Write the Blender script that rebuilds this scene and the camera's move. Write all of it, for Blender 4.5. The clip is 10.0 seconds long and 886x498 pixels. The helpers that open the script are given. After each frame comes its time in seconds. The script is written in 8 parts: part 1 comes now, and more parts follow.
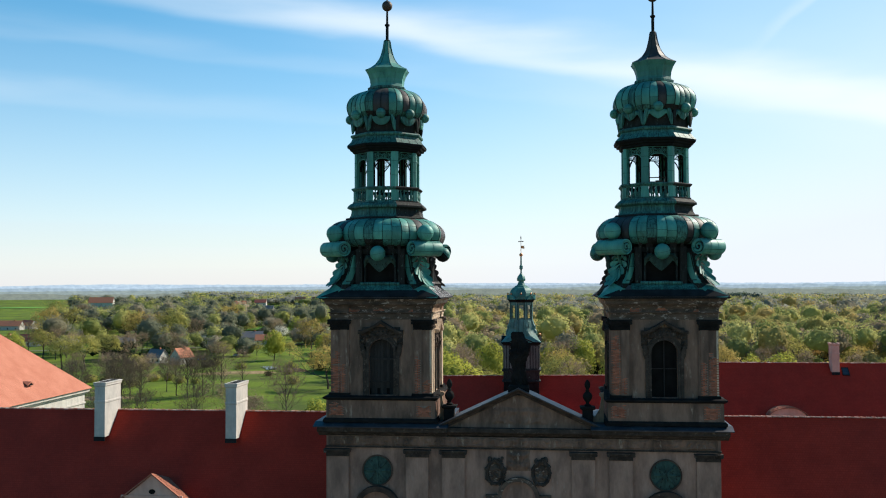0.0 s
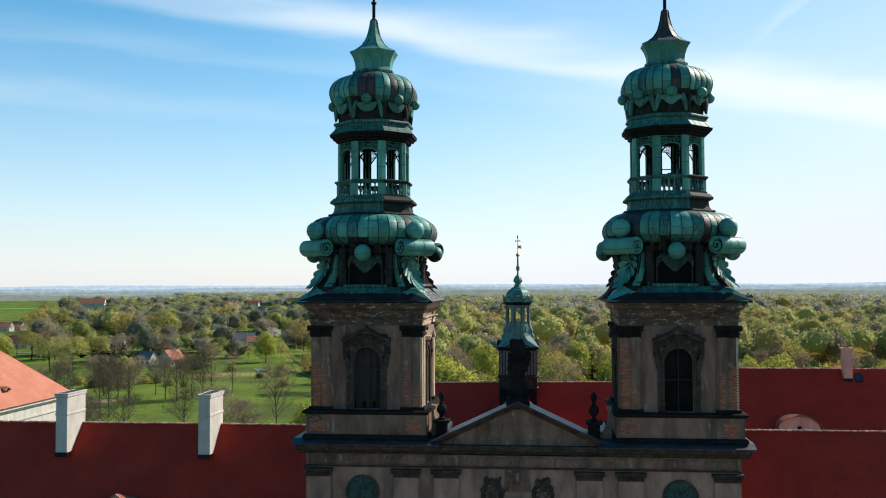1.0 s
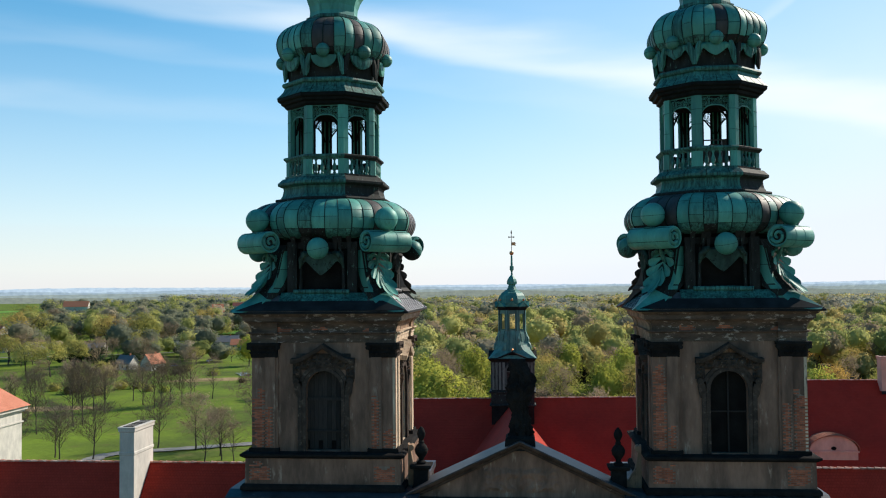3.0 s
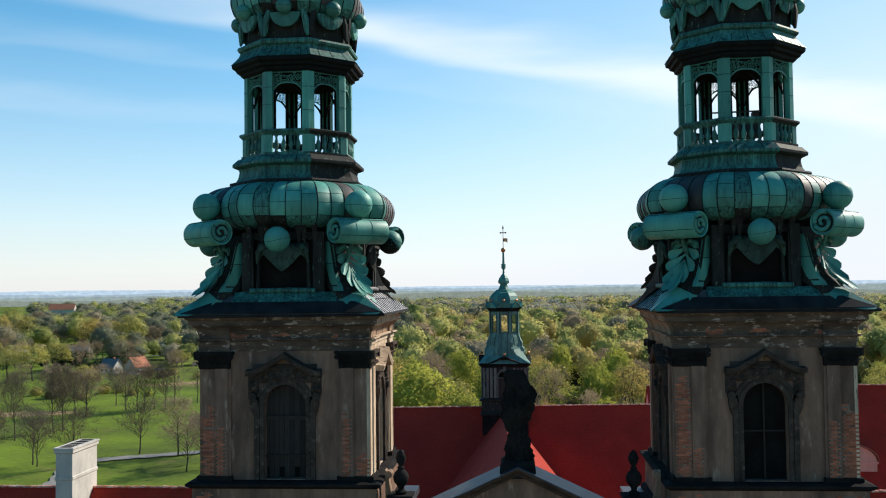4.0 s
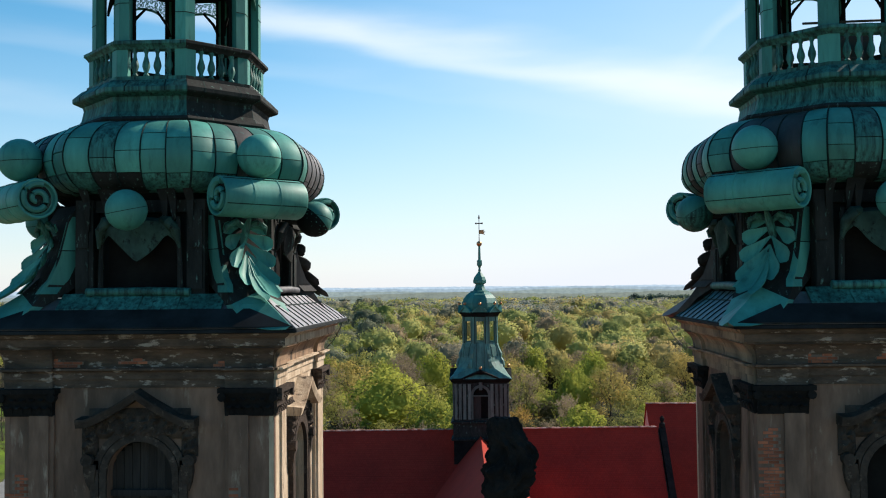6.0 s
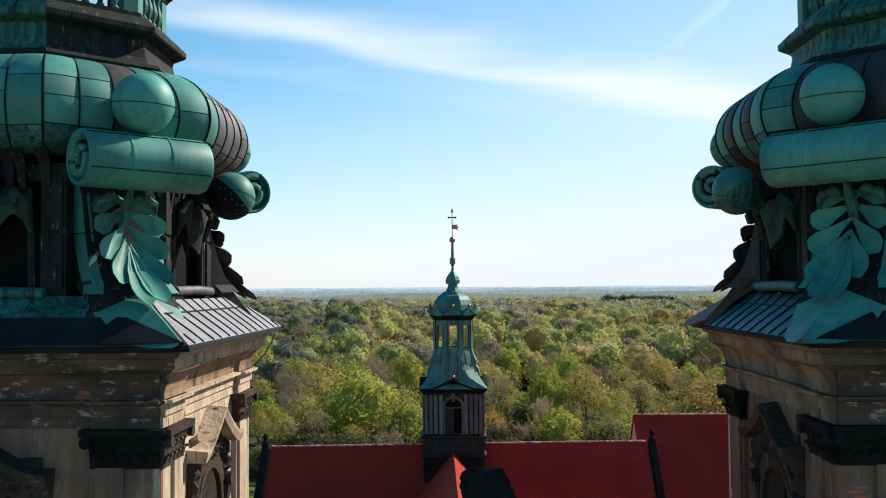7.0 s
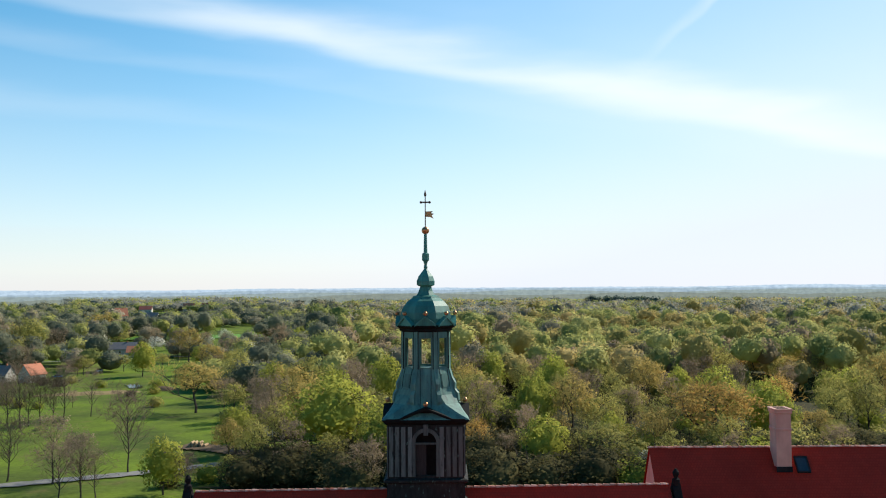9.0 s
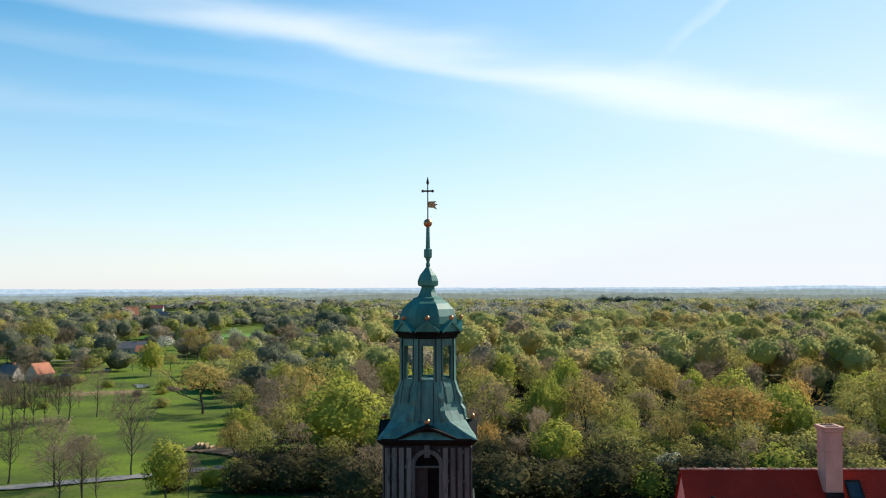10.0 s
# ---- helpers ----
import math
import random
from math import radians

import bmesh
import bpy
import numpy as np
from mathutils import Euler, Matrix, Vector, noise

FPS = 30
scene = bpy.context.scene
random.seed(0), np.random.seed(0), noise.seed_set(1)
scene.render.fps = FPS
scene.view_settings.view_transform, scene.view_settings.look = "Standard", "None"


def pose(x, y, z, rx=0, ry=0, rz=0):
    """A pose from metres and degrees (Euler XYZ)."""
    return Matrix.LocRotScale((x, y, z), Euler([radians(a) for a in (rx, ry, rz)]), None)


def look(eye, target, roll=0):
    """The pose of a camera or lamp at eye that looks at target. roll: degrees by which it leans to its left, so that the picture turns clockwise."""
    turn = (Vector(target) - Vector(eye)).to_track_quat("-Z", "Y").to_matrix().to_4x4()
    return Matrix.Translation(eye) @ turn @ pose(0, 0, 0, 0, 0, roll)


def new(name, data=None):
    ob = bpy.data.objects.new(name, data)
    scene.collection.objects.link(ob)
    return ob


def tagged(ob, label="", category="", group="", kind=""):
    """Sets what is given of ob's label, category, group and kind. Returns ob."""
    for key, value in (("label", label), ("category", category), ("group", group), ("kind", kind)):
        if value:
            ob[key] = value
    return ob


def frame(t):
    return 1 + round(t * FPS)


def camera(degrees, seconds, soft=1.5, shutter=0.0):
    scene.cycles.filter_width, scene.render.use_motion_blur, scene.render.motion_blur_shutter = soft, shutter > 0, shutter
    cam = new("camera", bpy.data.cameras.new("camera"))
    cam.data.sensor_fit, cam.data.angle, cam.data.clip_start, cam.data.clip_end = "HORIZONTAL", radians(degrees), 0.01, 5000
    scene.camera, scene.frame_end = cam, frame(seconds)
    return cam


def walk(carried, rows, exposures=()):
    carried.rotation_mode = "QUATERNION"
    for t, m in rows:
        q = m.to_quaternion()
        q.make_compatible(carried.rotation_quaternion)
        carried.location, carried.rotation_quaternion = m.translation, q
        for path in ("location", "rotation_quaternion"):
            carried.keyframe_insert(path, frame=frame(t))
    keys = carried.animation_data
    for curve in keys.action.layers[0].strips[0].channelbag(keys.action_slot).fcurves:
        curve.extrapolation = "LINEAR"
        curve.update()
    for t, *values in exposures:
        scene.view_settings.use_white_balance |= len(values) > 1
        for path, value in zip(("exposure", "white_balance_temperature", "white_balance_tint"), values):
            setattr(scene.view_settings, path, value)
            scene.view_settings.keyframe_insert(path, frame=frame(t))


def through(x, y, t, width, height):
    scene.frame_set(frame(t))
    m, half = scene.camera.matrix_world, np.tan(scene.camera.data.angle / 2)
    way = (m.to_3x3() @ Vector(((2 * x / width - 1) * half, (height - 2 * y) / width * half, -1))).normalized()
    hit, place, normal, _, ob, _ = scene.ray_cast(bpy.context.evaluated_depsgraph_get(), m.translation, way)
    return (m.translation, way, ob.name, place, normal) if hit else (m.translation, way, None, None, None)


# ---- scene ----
cam = camera(50.0, 10.0, soft=1.1)
PATH = [
    (0, (2.32, -69.863, 36.605), (2.102, -67.876, 36.679), -0.2),
    (0.5, (2.022, -66.671, 36.678), (1.812, -64.683, 36.752), -0.2),
    (1, (1.715, -63.363, 36.704), (1.511, -61.375, 36.78), -0.2),
    (1.5, (1.47, -59.887, 36.814), (1.268, -57.899, 36.89), -0.3),
    (2, (1.251, -56.273, 36.915), (1.052, -54.284, 36.991), -0.4),
    (2.5, (0.957, -52.526, 36.962), (0.766, -50.537, 37.038), -0.4),
    (4, (0.253, -41.038, 36.732), (0.098, -39.045, 36.812), -0.7),
    (4.5, (0.124, -37.152, 36.708), (-0.025, -35.159, 36.788), -0.6),
    (5, (-0.047, -33.274, 36.699), (-0.183, -31.281, 36.78), -0.6),
    (5.5, (-0.192, -29.431, 36.694), (-0.314, -27.437, 36.775), -0.6),
    (7, (-0.312, -18.078, 36.683), (-0.354, -16.08, 36.765), -0.5),
    (7.5, (-0.278, -14.187, 36.756), (-0.304, -12.189, 36.838), -0.4),
    (8, (-0.212, -10.206, 36.78), (-0.221, -8.208, 36.862), -0.4),
    (8.5, (-0.109, -6.201, 36.741), (-0.112, -4.202, 36.824), -0.3),
    (9, (0.157, -2.573, 36.827), (0.15, -0.574, 36.91), -0.4),
    (9.5, (0.352, 1.048, 36.887), (0.331, 3.046, 36.969), -0.3),
    (10, (0.494, 4.669, 36.865), (0.463, 6.667, 36.948), -0.2),
]
walk(cam, [(t, look(eye, target, roll)) for t, eye, target, roll in PATH], exposures=[(0.0, 0.5), (10.0, 0.5)])

# ---- light ----
SUN_AZ, SUN_EL = 49.0, 36.0
sun_dir = Vector((math.sin(radians(SUN_AZ)) * math.cos(radians(SUN_EL)), math.cos(radians(SUN_AZ)) * math.cos(radians(SUN_EL)), math.sin(radians(SUN_EL))))
sun_data = bpy.data.lights.new("sun", "SUN")
sun_data.energy, sun_data.angle, sun_data.color = 5.0, radians(0.53), (1.0, 0.92, 0.79)
sun = new("sun", sun_data)
sun.matrix_world = look(sun_dir * 200, (0, 0, 0))

world = bpy.data.worlds.new("sky")
scene.world = world
world.use_nodes = True
wn, wl = world.node_tree.nodes, world.node_tree.links
wn.clear()
w_out, w_bg, w_sky = wn.new("ShaderNodeOutputWorld"), wn.new("ShaderNodeBackground"), wn.new("ShaderNodeTexSky")
w_sky.sky_type, w_sky.sun_disc = "NISHITA", False
w_sky.sun_elevation, w_sky.sun_rotation = radians(SUN_EL), radians(SUN_AZ)
w_sky.altitude, w_sky.air_density, w_sky.dust_density, w_sky.ozone_density = 150, 1.0, 0.25, 3.0
w_bg.inputs["Strength"].default_value = 0.11
w_co = wn.new("ShaderNodeTexCoord")


def w_math(op, a, b=None, clamp=False):
    n = wn.new("ShaderNodeMath")
    n.operation, n.use_clamp = op, clamp
    for k, v in enumerate((a, b)):
        if v is None:
            continue
        if isinstance(v, (int, float)):
            n.inputs[k].default_value = v
        else:
            wl.new(v, n.inputs[k])
    return n.outputs[0]


def cirrus(normal, width, along, start, soft, scale, seed):
    """A streak of high cloud along a great circle, thinning out before `start` in the direction `along`."""
    d = wn.new("ShaderNodeVectorMath")
    d.operation = "DOT_PRODUCT"
    wl.new(w_co.outputs["Generated"], d.inputs[0])
    d.inputs[1].default_value = Vector(normal).normalized()
    a = wn.new("ShaderNodeVectorMath")
    a.operation = "DOT_PRODUCT"
    wl.new(w_co.outputs["Generated"], a.inputs[0])
    a.inputs[1].default_value = Vector(along).normalized()
    mp = wn.new("ShaderNodeMapping")
    mp.inputs["Scale"].default_value = scale
    mp.inputs["Location"].default_value = (seed, seed * 2, seed * 3)
    mp.inputs["Rotation"].default_value = (0, radians(14), 0)
    wl.new(w_co.outputs["Generated"], mp.inputs[0])
    n = wn.new("ShaderNodeTexNoise")
    n.inputs["Scale"].default_value, n.inputs["Detail"].default_value, n.inputs["Roughness"].default_value = 1.0, 5.0, 0.45
    wl.new(mp.outputs[0], n.inputs["Vector"])
    off = w_math("MULTIPLY", w_math("SUBTRACT", n.outputs["Fac"], 0.5), width * 1.5)
    side = w_math("ADD", d.outputs["Value"], off)
    core = w_math("SUBTRACT", 1.0, w_math("MAXIMUM", w_math("DIVIDE", side, width * 0.6), w_math("DIVIDE", side, width * -1.3)), True)
    fade = w_math("DIVIDE", w_math("SUBTRACT", a.outputs["Value"], start), soft, True)
    grain = w_math("ADD", w_math("MULTIPLY", n.outputs["Fac"], 1.1), 0.15, True)
    return w_math("MULTIPLY", w_math("MULTIPLY", w_math("MULTIPLY", w_math("MULTIPLY", core, core), w_math("SUBTRACT", 3.0, w_math("MULTIPLY", core, 2.0))), fade), grain)


c1 = cirrus((-0.187, 0.230, -0.955), 0.034, (1, 0.25, 0), -0.35, 0.35, (4, 4, 22), 3.1)
veil = cirrus((-0.187, 0.230, -0.955), 0.11, (1, 0.25, 0), -0.2, 0.6, (3, 3, 9), 5.2)
c2 = cirrus((-0.109, 0.1485, -0.983), 0.020, (-1, 0.4, 0), 0.45, 0.35, (7, 7, 34), 7.7)
c3 = cirrus((-0.15, 0.19, -0.97), 0.016, (-1, 0.5, 0.2), 0.25, 0.4, (6, 6, 40), 1.3)
trail = cirrus((0.6615, 0.039, -0.749), 0.010, (0, 0, 1), 0.215, 0.06, (20, 20, 20), 4.4)
cover = w_math("ADD", w_math("MULTIPLY", c1, 0.8), w_math("ADD", w_math("MULTIPLY", veil, 0.24), w_math("ADD", w_math("MULTIPLY", c2, 0.22), w_math("ADD", w_math("MULTIPLY", c3, 0.14), w_math("MULTIPLY", trail, 0.3)))), True)
# clear air: deeper blue aloft, pale haze low over the plain and round the sun's side of the sky
w_hs = wn.new("ShaderNodeHueSaturation")
w_hs.inputs["Saturation"].default_value, w_hs.inputs["Hue"].default_value = 1.42, 0.483
wl.new(w_sky.outputs[0], w_hs.inputs["Color"])
w_sep = wn.new("ShaderNodeSeparateXYZ")
wl.new(w_co.outputs["Generated"], w_sep.inputs[0])
low = w_math("POWER", w_math("SUBTRACT", 1.0, w_math("DIVIDE", w_math("ABSOLUTE", w_sep.outputs["Z"]), 0.42), True), 1.9)
sunward = wn.new("ShaderNodeVectorMath")
sunward.operation = "DOT_PRODUCT"
wl.new(w_co.outputs["Generated"], sunward.inputs[0])
sunward.inputs[1].default_value = (math.sin(radians(SUN_AZ)), math.cos(radians(SUN_AZ)), 0)
glow = w_math("POWER", w_math("DIVIDE", w_math("SUBTRACT", sunward.outputs["Value"], 0.4), 0.6, True), 1.4)
w_haze = wn.new("ShaderNodeMix")
w_haze.data_type = "RGBA"
wl.new(w_math("MINIMUM", w_math("ADD", w_math("MULTIPLY", low, 0.72), w_math("MULTIPLY", glow, 0.6)), 0.94), w_haze.inputs["Factor"])
wl.new(w_hs.outputs[0], w_haze.inputs["A"])
w_haze.inputs["B"].default_value = (5.5, 5.92, 6.6, 1)
w_mix = wn.new("ShaderNodeMix")
w_mix.data_type = "RGBA"
wl.new(cover, w_mix.inputs["Factor"])
wl.new(w_haze.outputs["Result"], w_mix.inputs["A"])
w_mix.inputs["B"].default_value = (6.6, 7.0, 7.2, 1)
wl.new(w_mix.outputs["Result"], w_bg.inputs["Color"])
wl.new(w_bg.outputs[0], w_out.inputs["Surface"])

# ---- materials ----


def material(name, base, rough=0.8, metal=0.0, second=None, amount=0.5, scale=1.0, stretch=(1, 1, 1), grain=12.0, bump=0.15, third=None, third_at=0.62,
             rand=0.0, spec=0.3, contrast=0.18, translucent=0.0, bump_size=0.02, third_soft=0.09):
    """Base colour broken by a large noise towards `second`, by a patchy one towards `third`, and by fine grain with bump."""
    m = bpy.data.materials.new(name)
    m.use_nodes = True
    nt, ns, ln = m.node_tree, m.node_tree.nodes, m.node_tree.links
    ns.clear()
    out, bs = ns.new("ShaderNodeOutputMaterial"), ns.new("ShaderNodeBsdfPrincipled")
    bs.inputs["Roughness"].default_value, bs.inputs["Metallic"].default_value = rough, metal
    bs.inputs["Specular IOR Level"].default_value = spec
    geo = ns.new("ShaderNodeNewGeometry")
    mp = ns.new("ShaderNodeMapping")
    mp.inputs["Scale"].default_value = stretch
    ln.new(geo.outputs["Position"], mp.inputs[0])

    def noise_tex(s, detail, rgh=0.6):
        n = ns.new("ShaderNodeTexNoise")
        n.inputs["Scale"].default_value, n.inputs["Detail"].default_value, n.inputs["Roughness"].default_value = s, detail, rgh
        ln.new(mp.outputs[0], n.inputs["Vector"])
        return n.outputs["Fac"]

    def ramp(f, lo, hi):
        r = ns.new("ShaderNodeMapRange")
        r.inputs["From Min"].default_value, r.inputs["From Max"].default_value = lo, hi
        ln.new(f, r.inputs["Value"])
        return r.outputs[0]

    def blend(f, a, b):
        x = ns.new("ShaderNodeMix")
        x.data_type = "RGBA"
        for key, v in (("Factor", f), ("A", a), ("B", b)):
            if isinstance(v, tuple):
                x.inputs[key].default_value = (*v, 1)
            elif isinstance(v, float):
                x.inputs[key].default_value = v
            else:
                ln.new(v, x.inputs[key])
        return x.outputs["Result"]

    second = second or tuple(c * 0.6 for c in base)
    col = blend(ramp(noise_tex(scale, 5), 0.5 - 0.5 * (0.15 + amount * 0.3), 0.5 + 0.5 * (0.15 + (1 - amount) * 0.3)), base, second)
    if third:
        col = blend(ramp(noise_tex(scale * 2.7, 6, 0.65), third_at, third_at + third_soft), col, third)
    fine = noise_tex(grain, 4)
    hsv = ns.new("ShaderNodeHueSaturation")
    v = ns.new("ShaderNodeMath")
    v.operation = "MULTIPLY_ADD"
    ln.new(fine, v.inputs[0])
    v.inputs[1].default_value, v.inputs[2].default_value = contrast * 2, 1 - contrast
    value = v.outputs[0]
    if rand:
        info = ns.new("ShaderNodeObjectInfo")
        a = ns.new("ShaderNodeMath")
        a.operation = "MULTIPLY_ADD"
        ln.new(info.outputs["Random"], a.inputs[0])
        a.inputs[1].default_value, a.inputs[2].default_value = rand * 2, 1 - rand
        b = ns.new("ShaderNodeMath")
        b.operation = "MULTIPLY"
        ln.new(a.outputs[0], b.inputs[0])
        ln.new(value, b.inputs[1])
        value = b.outputs[0]
    ln.new(value, hsv.inputs["Value"])
    ln.new(col, hsv.inputs["Color"])
    ln.new(hsv.outputs[0], bs.inputs["Base Color"])
    if bump:
        bp = ns.new("ShaderNodeBump")
        bp.inputs["Strength"].default_value, bp.inputs["Distance"].default_value = bump, bump_size
        ln.new(fine, bp.inputs["Height"])
        ln.new(bp.outputs[0], bs.inputs["Normal"])
    if translucent:
        tr, mx = ns.new("ShaderNodeBsdfTranslucent"), ns.new("ShaderNodeMixShader")
        ln.new(hsv.outputs[0], tr.inputs["Color"])
        mx.inputs[0].default_value = translucent
        ln.new(bs.outputs[0], mx.inputs[1])
        ln.new(tr.outputs[0], mx.inputs[2])
        ln.new(mx.outputs[0], out.inputs["Surface"])
    else:
        ln.new(bs.outputs[0], out.inputs["Surface"])
    return m


PATINA = material("green copper patina", (0.072, 0.272, 0.218), 0.55, 0.0, (0.038, 0.160, 0.133), 0.5, 0.7, (1.6, 1.6, 0.3), 7.0, 0.08, (0.014, 0.052, 0.046), 0.55, rand=0.26, spec=0.32, contrast=0.14, third_soft=0.3)
# near-black copper: weathering plus recess shade put into one tone
PATINA_DARK = material("dark weathered, shade-toned copper", (0.008, 0.010, 0.010), 0.75, 0.0, (0.004, 0.005, 0.005), 0.5, 1.2, (2.4, 2.4, 0.25), 9.0, 0.25, (0.035, 0.10, 0.085), 0.68, spec=0.12)
LEAD = material("grey weathered sheet metal", (0.14, 0.13, 0.135), 0.55, 0.3, (0.075, 0.07, 0.074), 0.5, 1.5, (1, 1, 1), 14.0, 0.15, (0.08, 0.20, 0.175), 0.66, rand=0.12)
PATINA_DULL = material("dull green copper", (0.040, 0.082, 0.068), 0.75, 0.0, (0.02, 0.036, 0.032), 0.5, 1.8, (1, 1, 0.7), 8.0, 0.3, (0.012, 0.014, 0.013), 0.56, rand=0.14, spec=0.15, contrast=0.35)
PATINA_GREY = material("grey green copper sheet", (0.090, 0.205, 0.168), 0.6, 0.0, (0.05, 0.115, 0.10), 0.5, 1.0, (2, 2, 0.3), 8.0, 0.12, (0.02, 0.035, 0.032), 0.56, rand=0.2, spec=0.25, third_soft=0.2)
SHEET_BROWN = material("stained grey sheets", (0.120, 0.134, 0.120), 0.8, 0.0, (0.072, 0.082, 0.074), 0.5, 1.3, (2, 2, 0.3), 10.0, 0.2, (0.022, 0.025, 0.023), 0.55, rand=0.3, spec=0.12, third_soft=0.18)
PATINA_BLUE = material("blue green roof sheet", (0.05, 0.145, 0.155), 0.5, 0.2, (0.045, 0.085, 0.105), 0.5, 0.6, (1, 1, 1), 9.0, 0.15, (0.09, 0.25, 0.21), 0.62, rand=0.1, spec=0.3)
LEAD_DARK = material("dark weathered lead sheet", (0.060, 0.060, 0.070), 0.5, 0.2, (0.030, 0.030, 0.036), 0.5, 0.9, (1, 1, 1), 9.0, 0.15, (0.15, 0.15, 0.16), 0.62, spec=0.3, third_soft=0.15)
LEAD_PALE = material("pale grey sheet metal", (0.30, 0.29, 0.30), 0.5, 0.2, (0.22, 0.21, 0.22), 0.5, 1.2, (1, 1, 1), 12.0, 0.1, (0.14, 0.13, 0.13), 0.66, rand=0.1, spec=0.3)
PATINA_STAINED = material("black streaked copper", (0.060, 0.215, 0.178), 0.6, 0.0, (0.024, 0.092, 0.08), 0.5, 1.5, (2.2, 2.2, 0.10), 7.0, 0.12, (0.008, 0.012, 0.012), 0.44, rand=0.2, spec=0.25, contrast=0.2, third_soft=0.24)
SHEET_DARK = material("near-black sheets with green streaks", (0.028, 0.028, 0.026), 0.75, 0.0, (0.014, 0.014, 0.013), 0.5, 1.6, (2, 2, 0.6), 10.0, 0.3, (0.09, 0.16, 0.135), 0.60, spec=0.12)
SHEET_RUSSET = material("bare dark brown copper sheet", (0.060, 0.050, 0.047), 0.6, 0.1, (0.034, 0.030, 0.030), 0.5, 1.2, (2, 2, 0.4), 9.0, 0.15, (0.04, 0.11, 0.10), 0.60, rand=0.3, spec=0.25, third_soft=0.2)
SEAM = material("dark tarnished seam", (0.009, 0.014, 0.013), 0.75, 0.0, (0.02, 0.04, 0.035), 0.5, 4.0, spec=0.12)
BLACKROOF = material("tarred eave sheet", (0.009, 0.009, 0.010), 0.8, 0.0, (0.022, 0.024, 0.026), 0.5, 1.0, spec=0.12)
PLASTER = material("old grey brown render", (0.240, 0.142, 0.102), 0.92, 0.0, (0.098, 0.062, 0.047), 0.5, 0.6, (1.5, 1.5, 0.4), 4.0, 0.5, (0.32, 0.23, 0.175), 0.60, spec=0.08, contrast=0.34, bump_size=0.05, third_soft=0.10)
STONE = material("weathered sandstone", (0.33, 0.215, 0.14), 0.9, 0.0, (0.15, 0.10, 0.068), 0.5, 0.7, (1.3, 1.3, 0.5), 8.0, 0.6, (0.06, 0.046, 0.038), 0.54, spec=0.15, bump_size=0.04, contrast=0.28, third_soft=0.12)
# paler copy of the sandstone: sunlight on two tower sides put into colour
STONE_LIT = material("pale sandstone, sunlit tone", (0.58, 0.46, 0.34), 0.9, 0.0, (0.34, 0.24, 0.165), 0.5, 1.1, (1.5, 1.5, 0.3), 8.0, 0.7, (0.07, 0.052, 0.042), 0.58, spec=0.1, contrast=0.28, bump_size=0.05)
STONE_DARK = material("grimy carved stone", (0.092, 0.06, 0.045), 0.92, 0.0, (0.04, 0.028, 0.023), 0.5, 1.1, (1, 1, 1), 9.0, 0.8, (0.21, 0.15, 0.115), 0.64, spec=0.08, contrast=0.3, bump_size=0.06)
PEELING = material("peeling painted stone", (0.135, 0.09, 0.067), 0.9, 0.0, (0.055, 0.04, 0.032), 0.5, 0.9, (0.9, 0.9, 2.4), 7.0, 0.6, (0.34, 0.265, 0.22), 0.575, spec=0.08, contrast=0.3, bump_size=0.06, third_soft=0.06)
PLASTER_PALE = material("faded brown facade render", (0.355, 0.212, 0.158), 0.92, 0.0, (0.165, 0.10, 0.077), 0.5, 0.6, (1.4, 1.4, 0.45), 5.0, 0.4, (0.34, 0.25, 0.20), 0.60, spec=0.08, contrast=0.22, bump_size=0.04, third_soft=0.16)
CARVED = material("dark carved stone", (0.072, 0.053, 0.043), 0.92, 0.0, (0.034, 0.026, 0.022), 0.5, 1.6, (1, 1, 1), 9.0, 0.8, (0.16, 0.12, 0.095), 0.58, spec=0.08, contrast=0.3, bump_size=0.06, third_soft=0.14)
SOOT = material("blackened stone", (0.020, 0.018, 0.017), 0.92, 0.0, (0.010, 0.009, 0.009), 0.5, 1.4, (1, 1, 1), 9.0, 0.8, (0.085, 0.07, 0.058), 0.67, spec=0.06, contrast=0.35, bump_size=0.06)
BRICK = material("exposed red brick", (0.38, 0.118, 0.062), 0.9, 0.0, (0.25, 0.085, 0.052), 0.5, 2.5, (1, 1, 1), 16.0, 0.5, (0.36, 0.29, 0.24), 0.62, rand=0.35, spec=0.12)
MORTAR = material("lime mortar", (0.21, 0.16, 0.125), 0.95, 0.0, (0.14, 0.10, 0.08), 0.5, 2.0)
TIMBER = material("dark weathered boards", (0.034, 0.028, 0.025), 0.9, 0.0, (0.02, 0.017, 0.016), 0.5, 3.0, (6, 6, 0.5), 14.0, 0.4, rand=0.3)
# near-black tone that stands for the shade inside openings
DARK = material("shaded interior tone", (0.014, 0.013, 0.012), 0.95, 0.0, (0.008, 0.007, 0.007), 0.5, 1.0, spec=0.05)
IRON = material("rusty iron", (0.05, 0.045, 0.042), 0.6, 0.4, (0.08, 0.05, 0.035), 0.5, 5.0)
GOLD = material("worn gilding", (0.55, 0.27, 0.12), 0.4, 0.8, (0.35, 0.16, 0.08), 0.5, 6.0)
WHITEWALL = material("whitewashed render", (0.50, 0.47, 0.42), 0.9, 0.0, (0.36, 0.34, 0.31), 0.5, 0.8, (1, 1, 0.5), 7.0, 0.3, (0.3, 0.28, 0.25), 0.7)
PINKWALL = material("salmon render", (0.60, 0.36, 0.28), 0.9, 0.0, (0.47, 0.27, 0.21), 0.5, 1.0, (1, 1, 0.5), 8.0, 0.3)
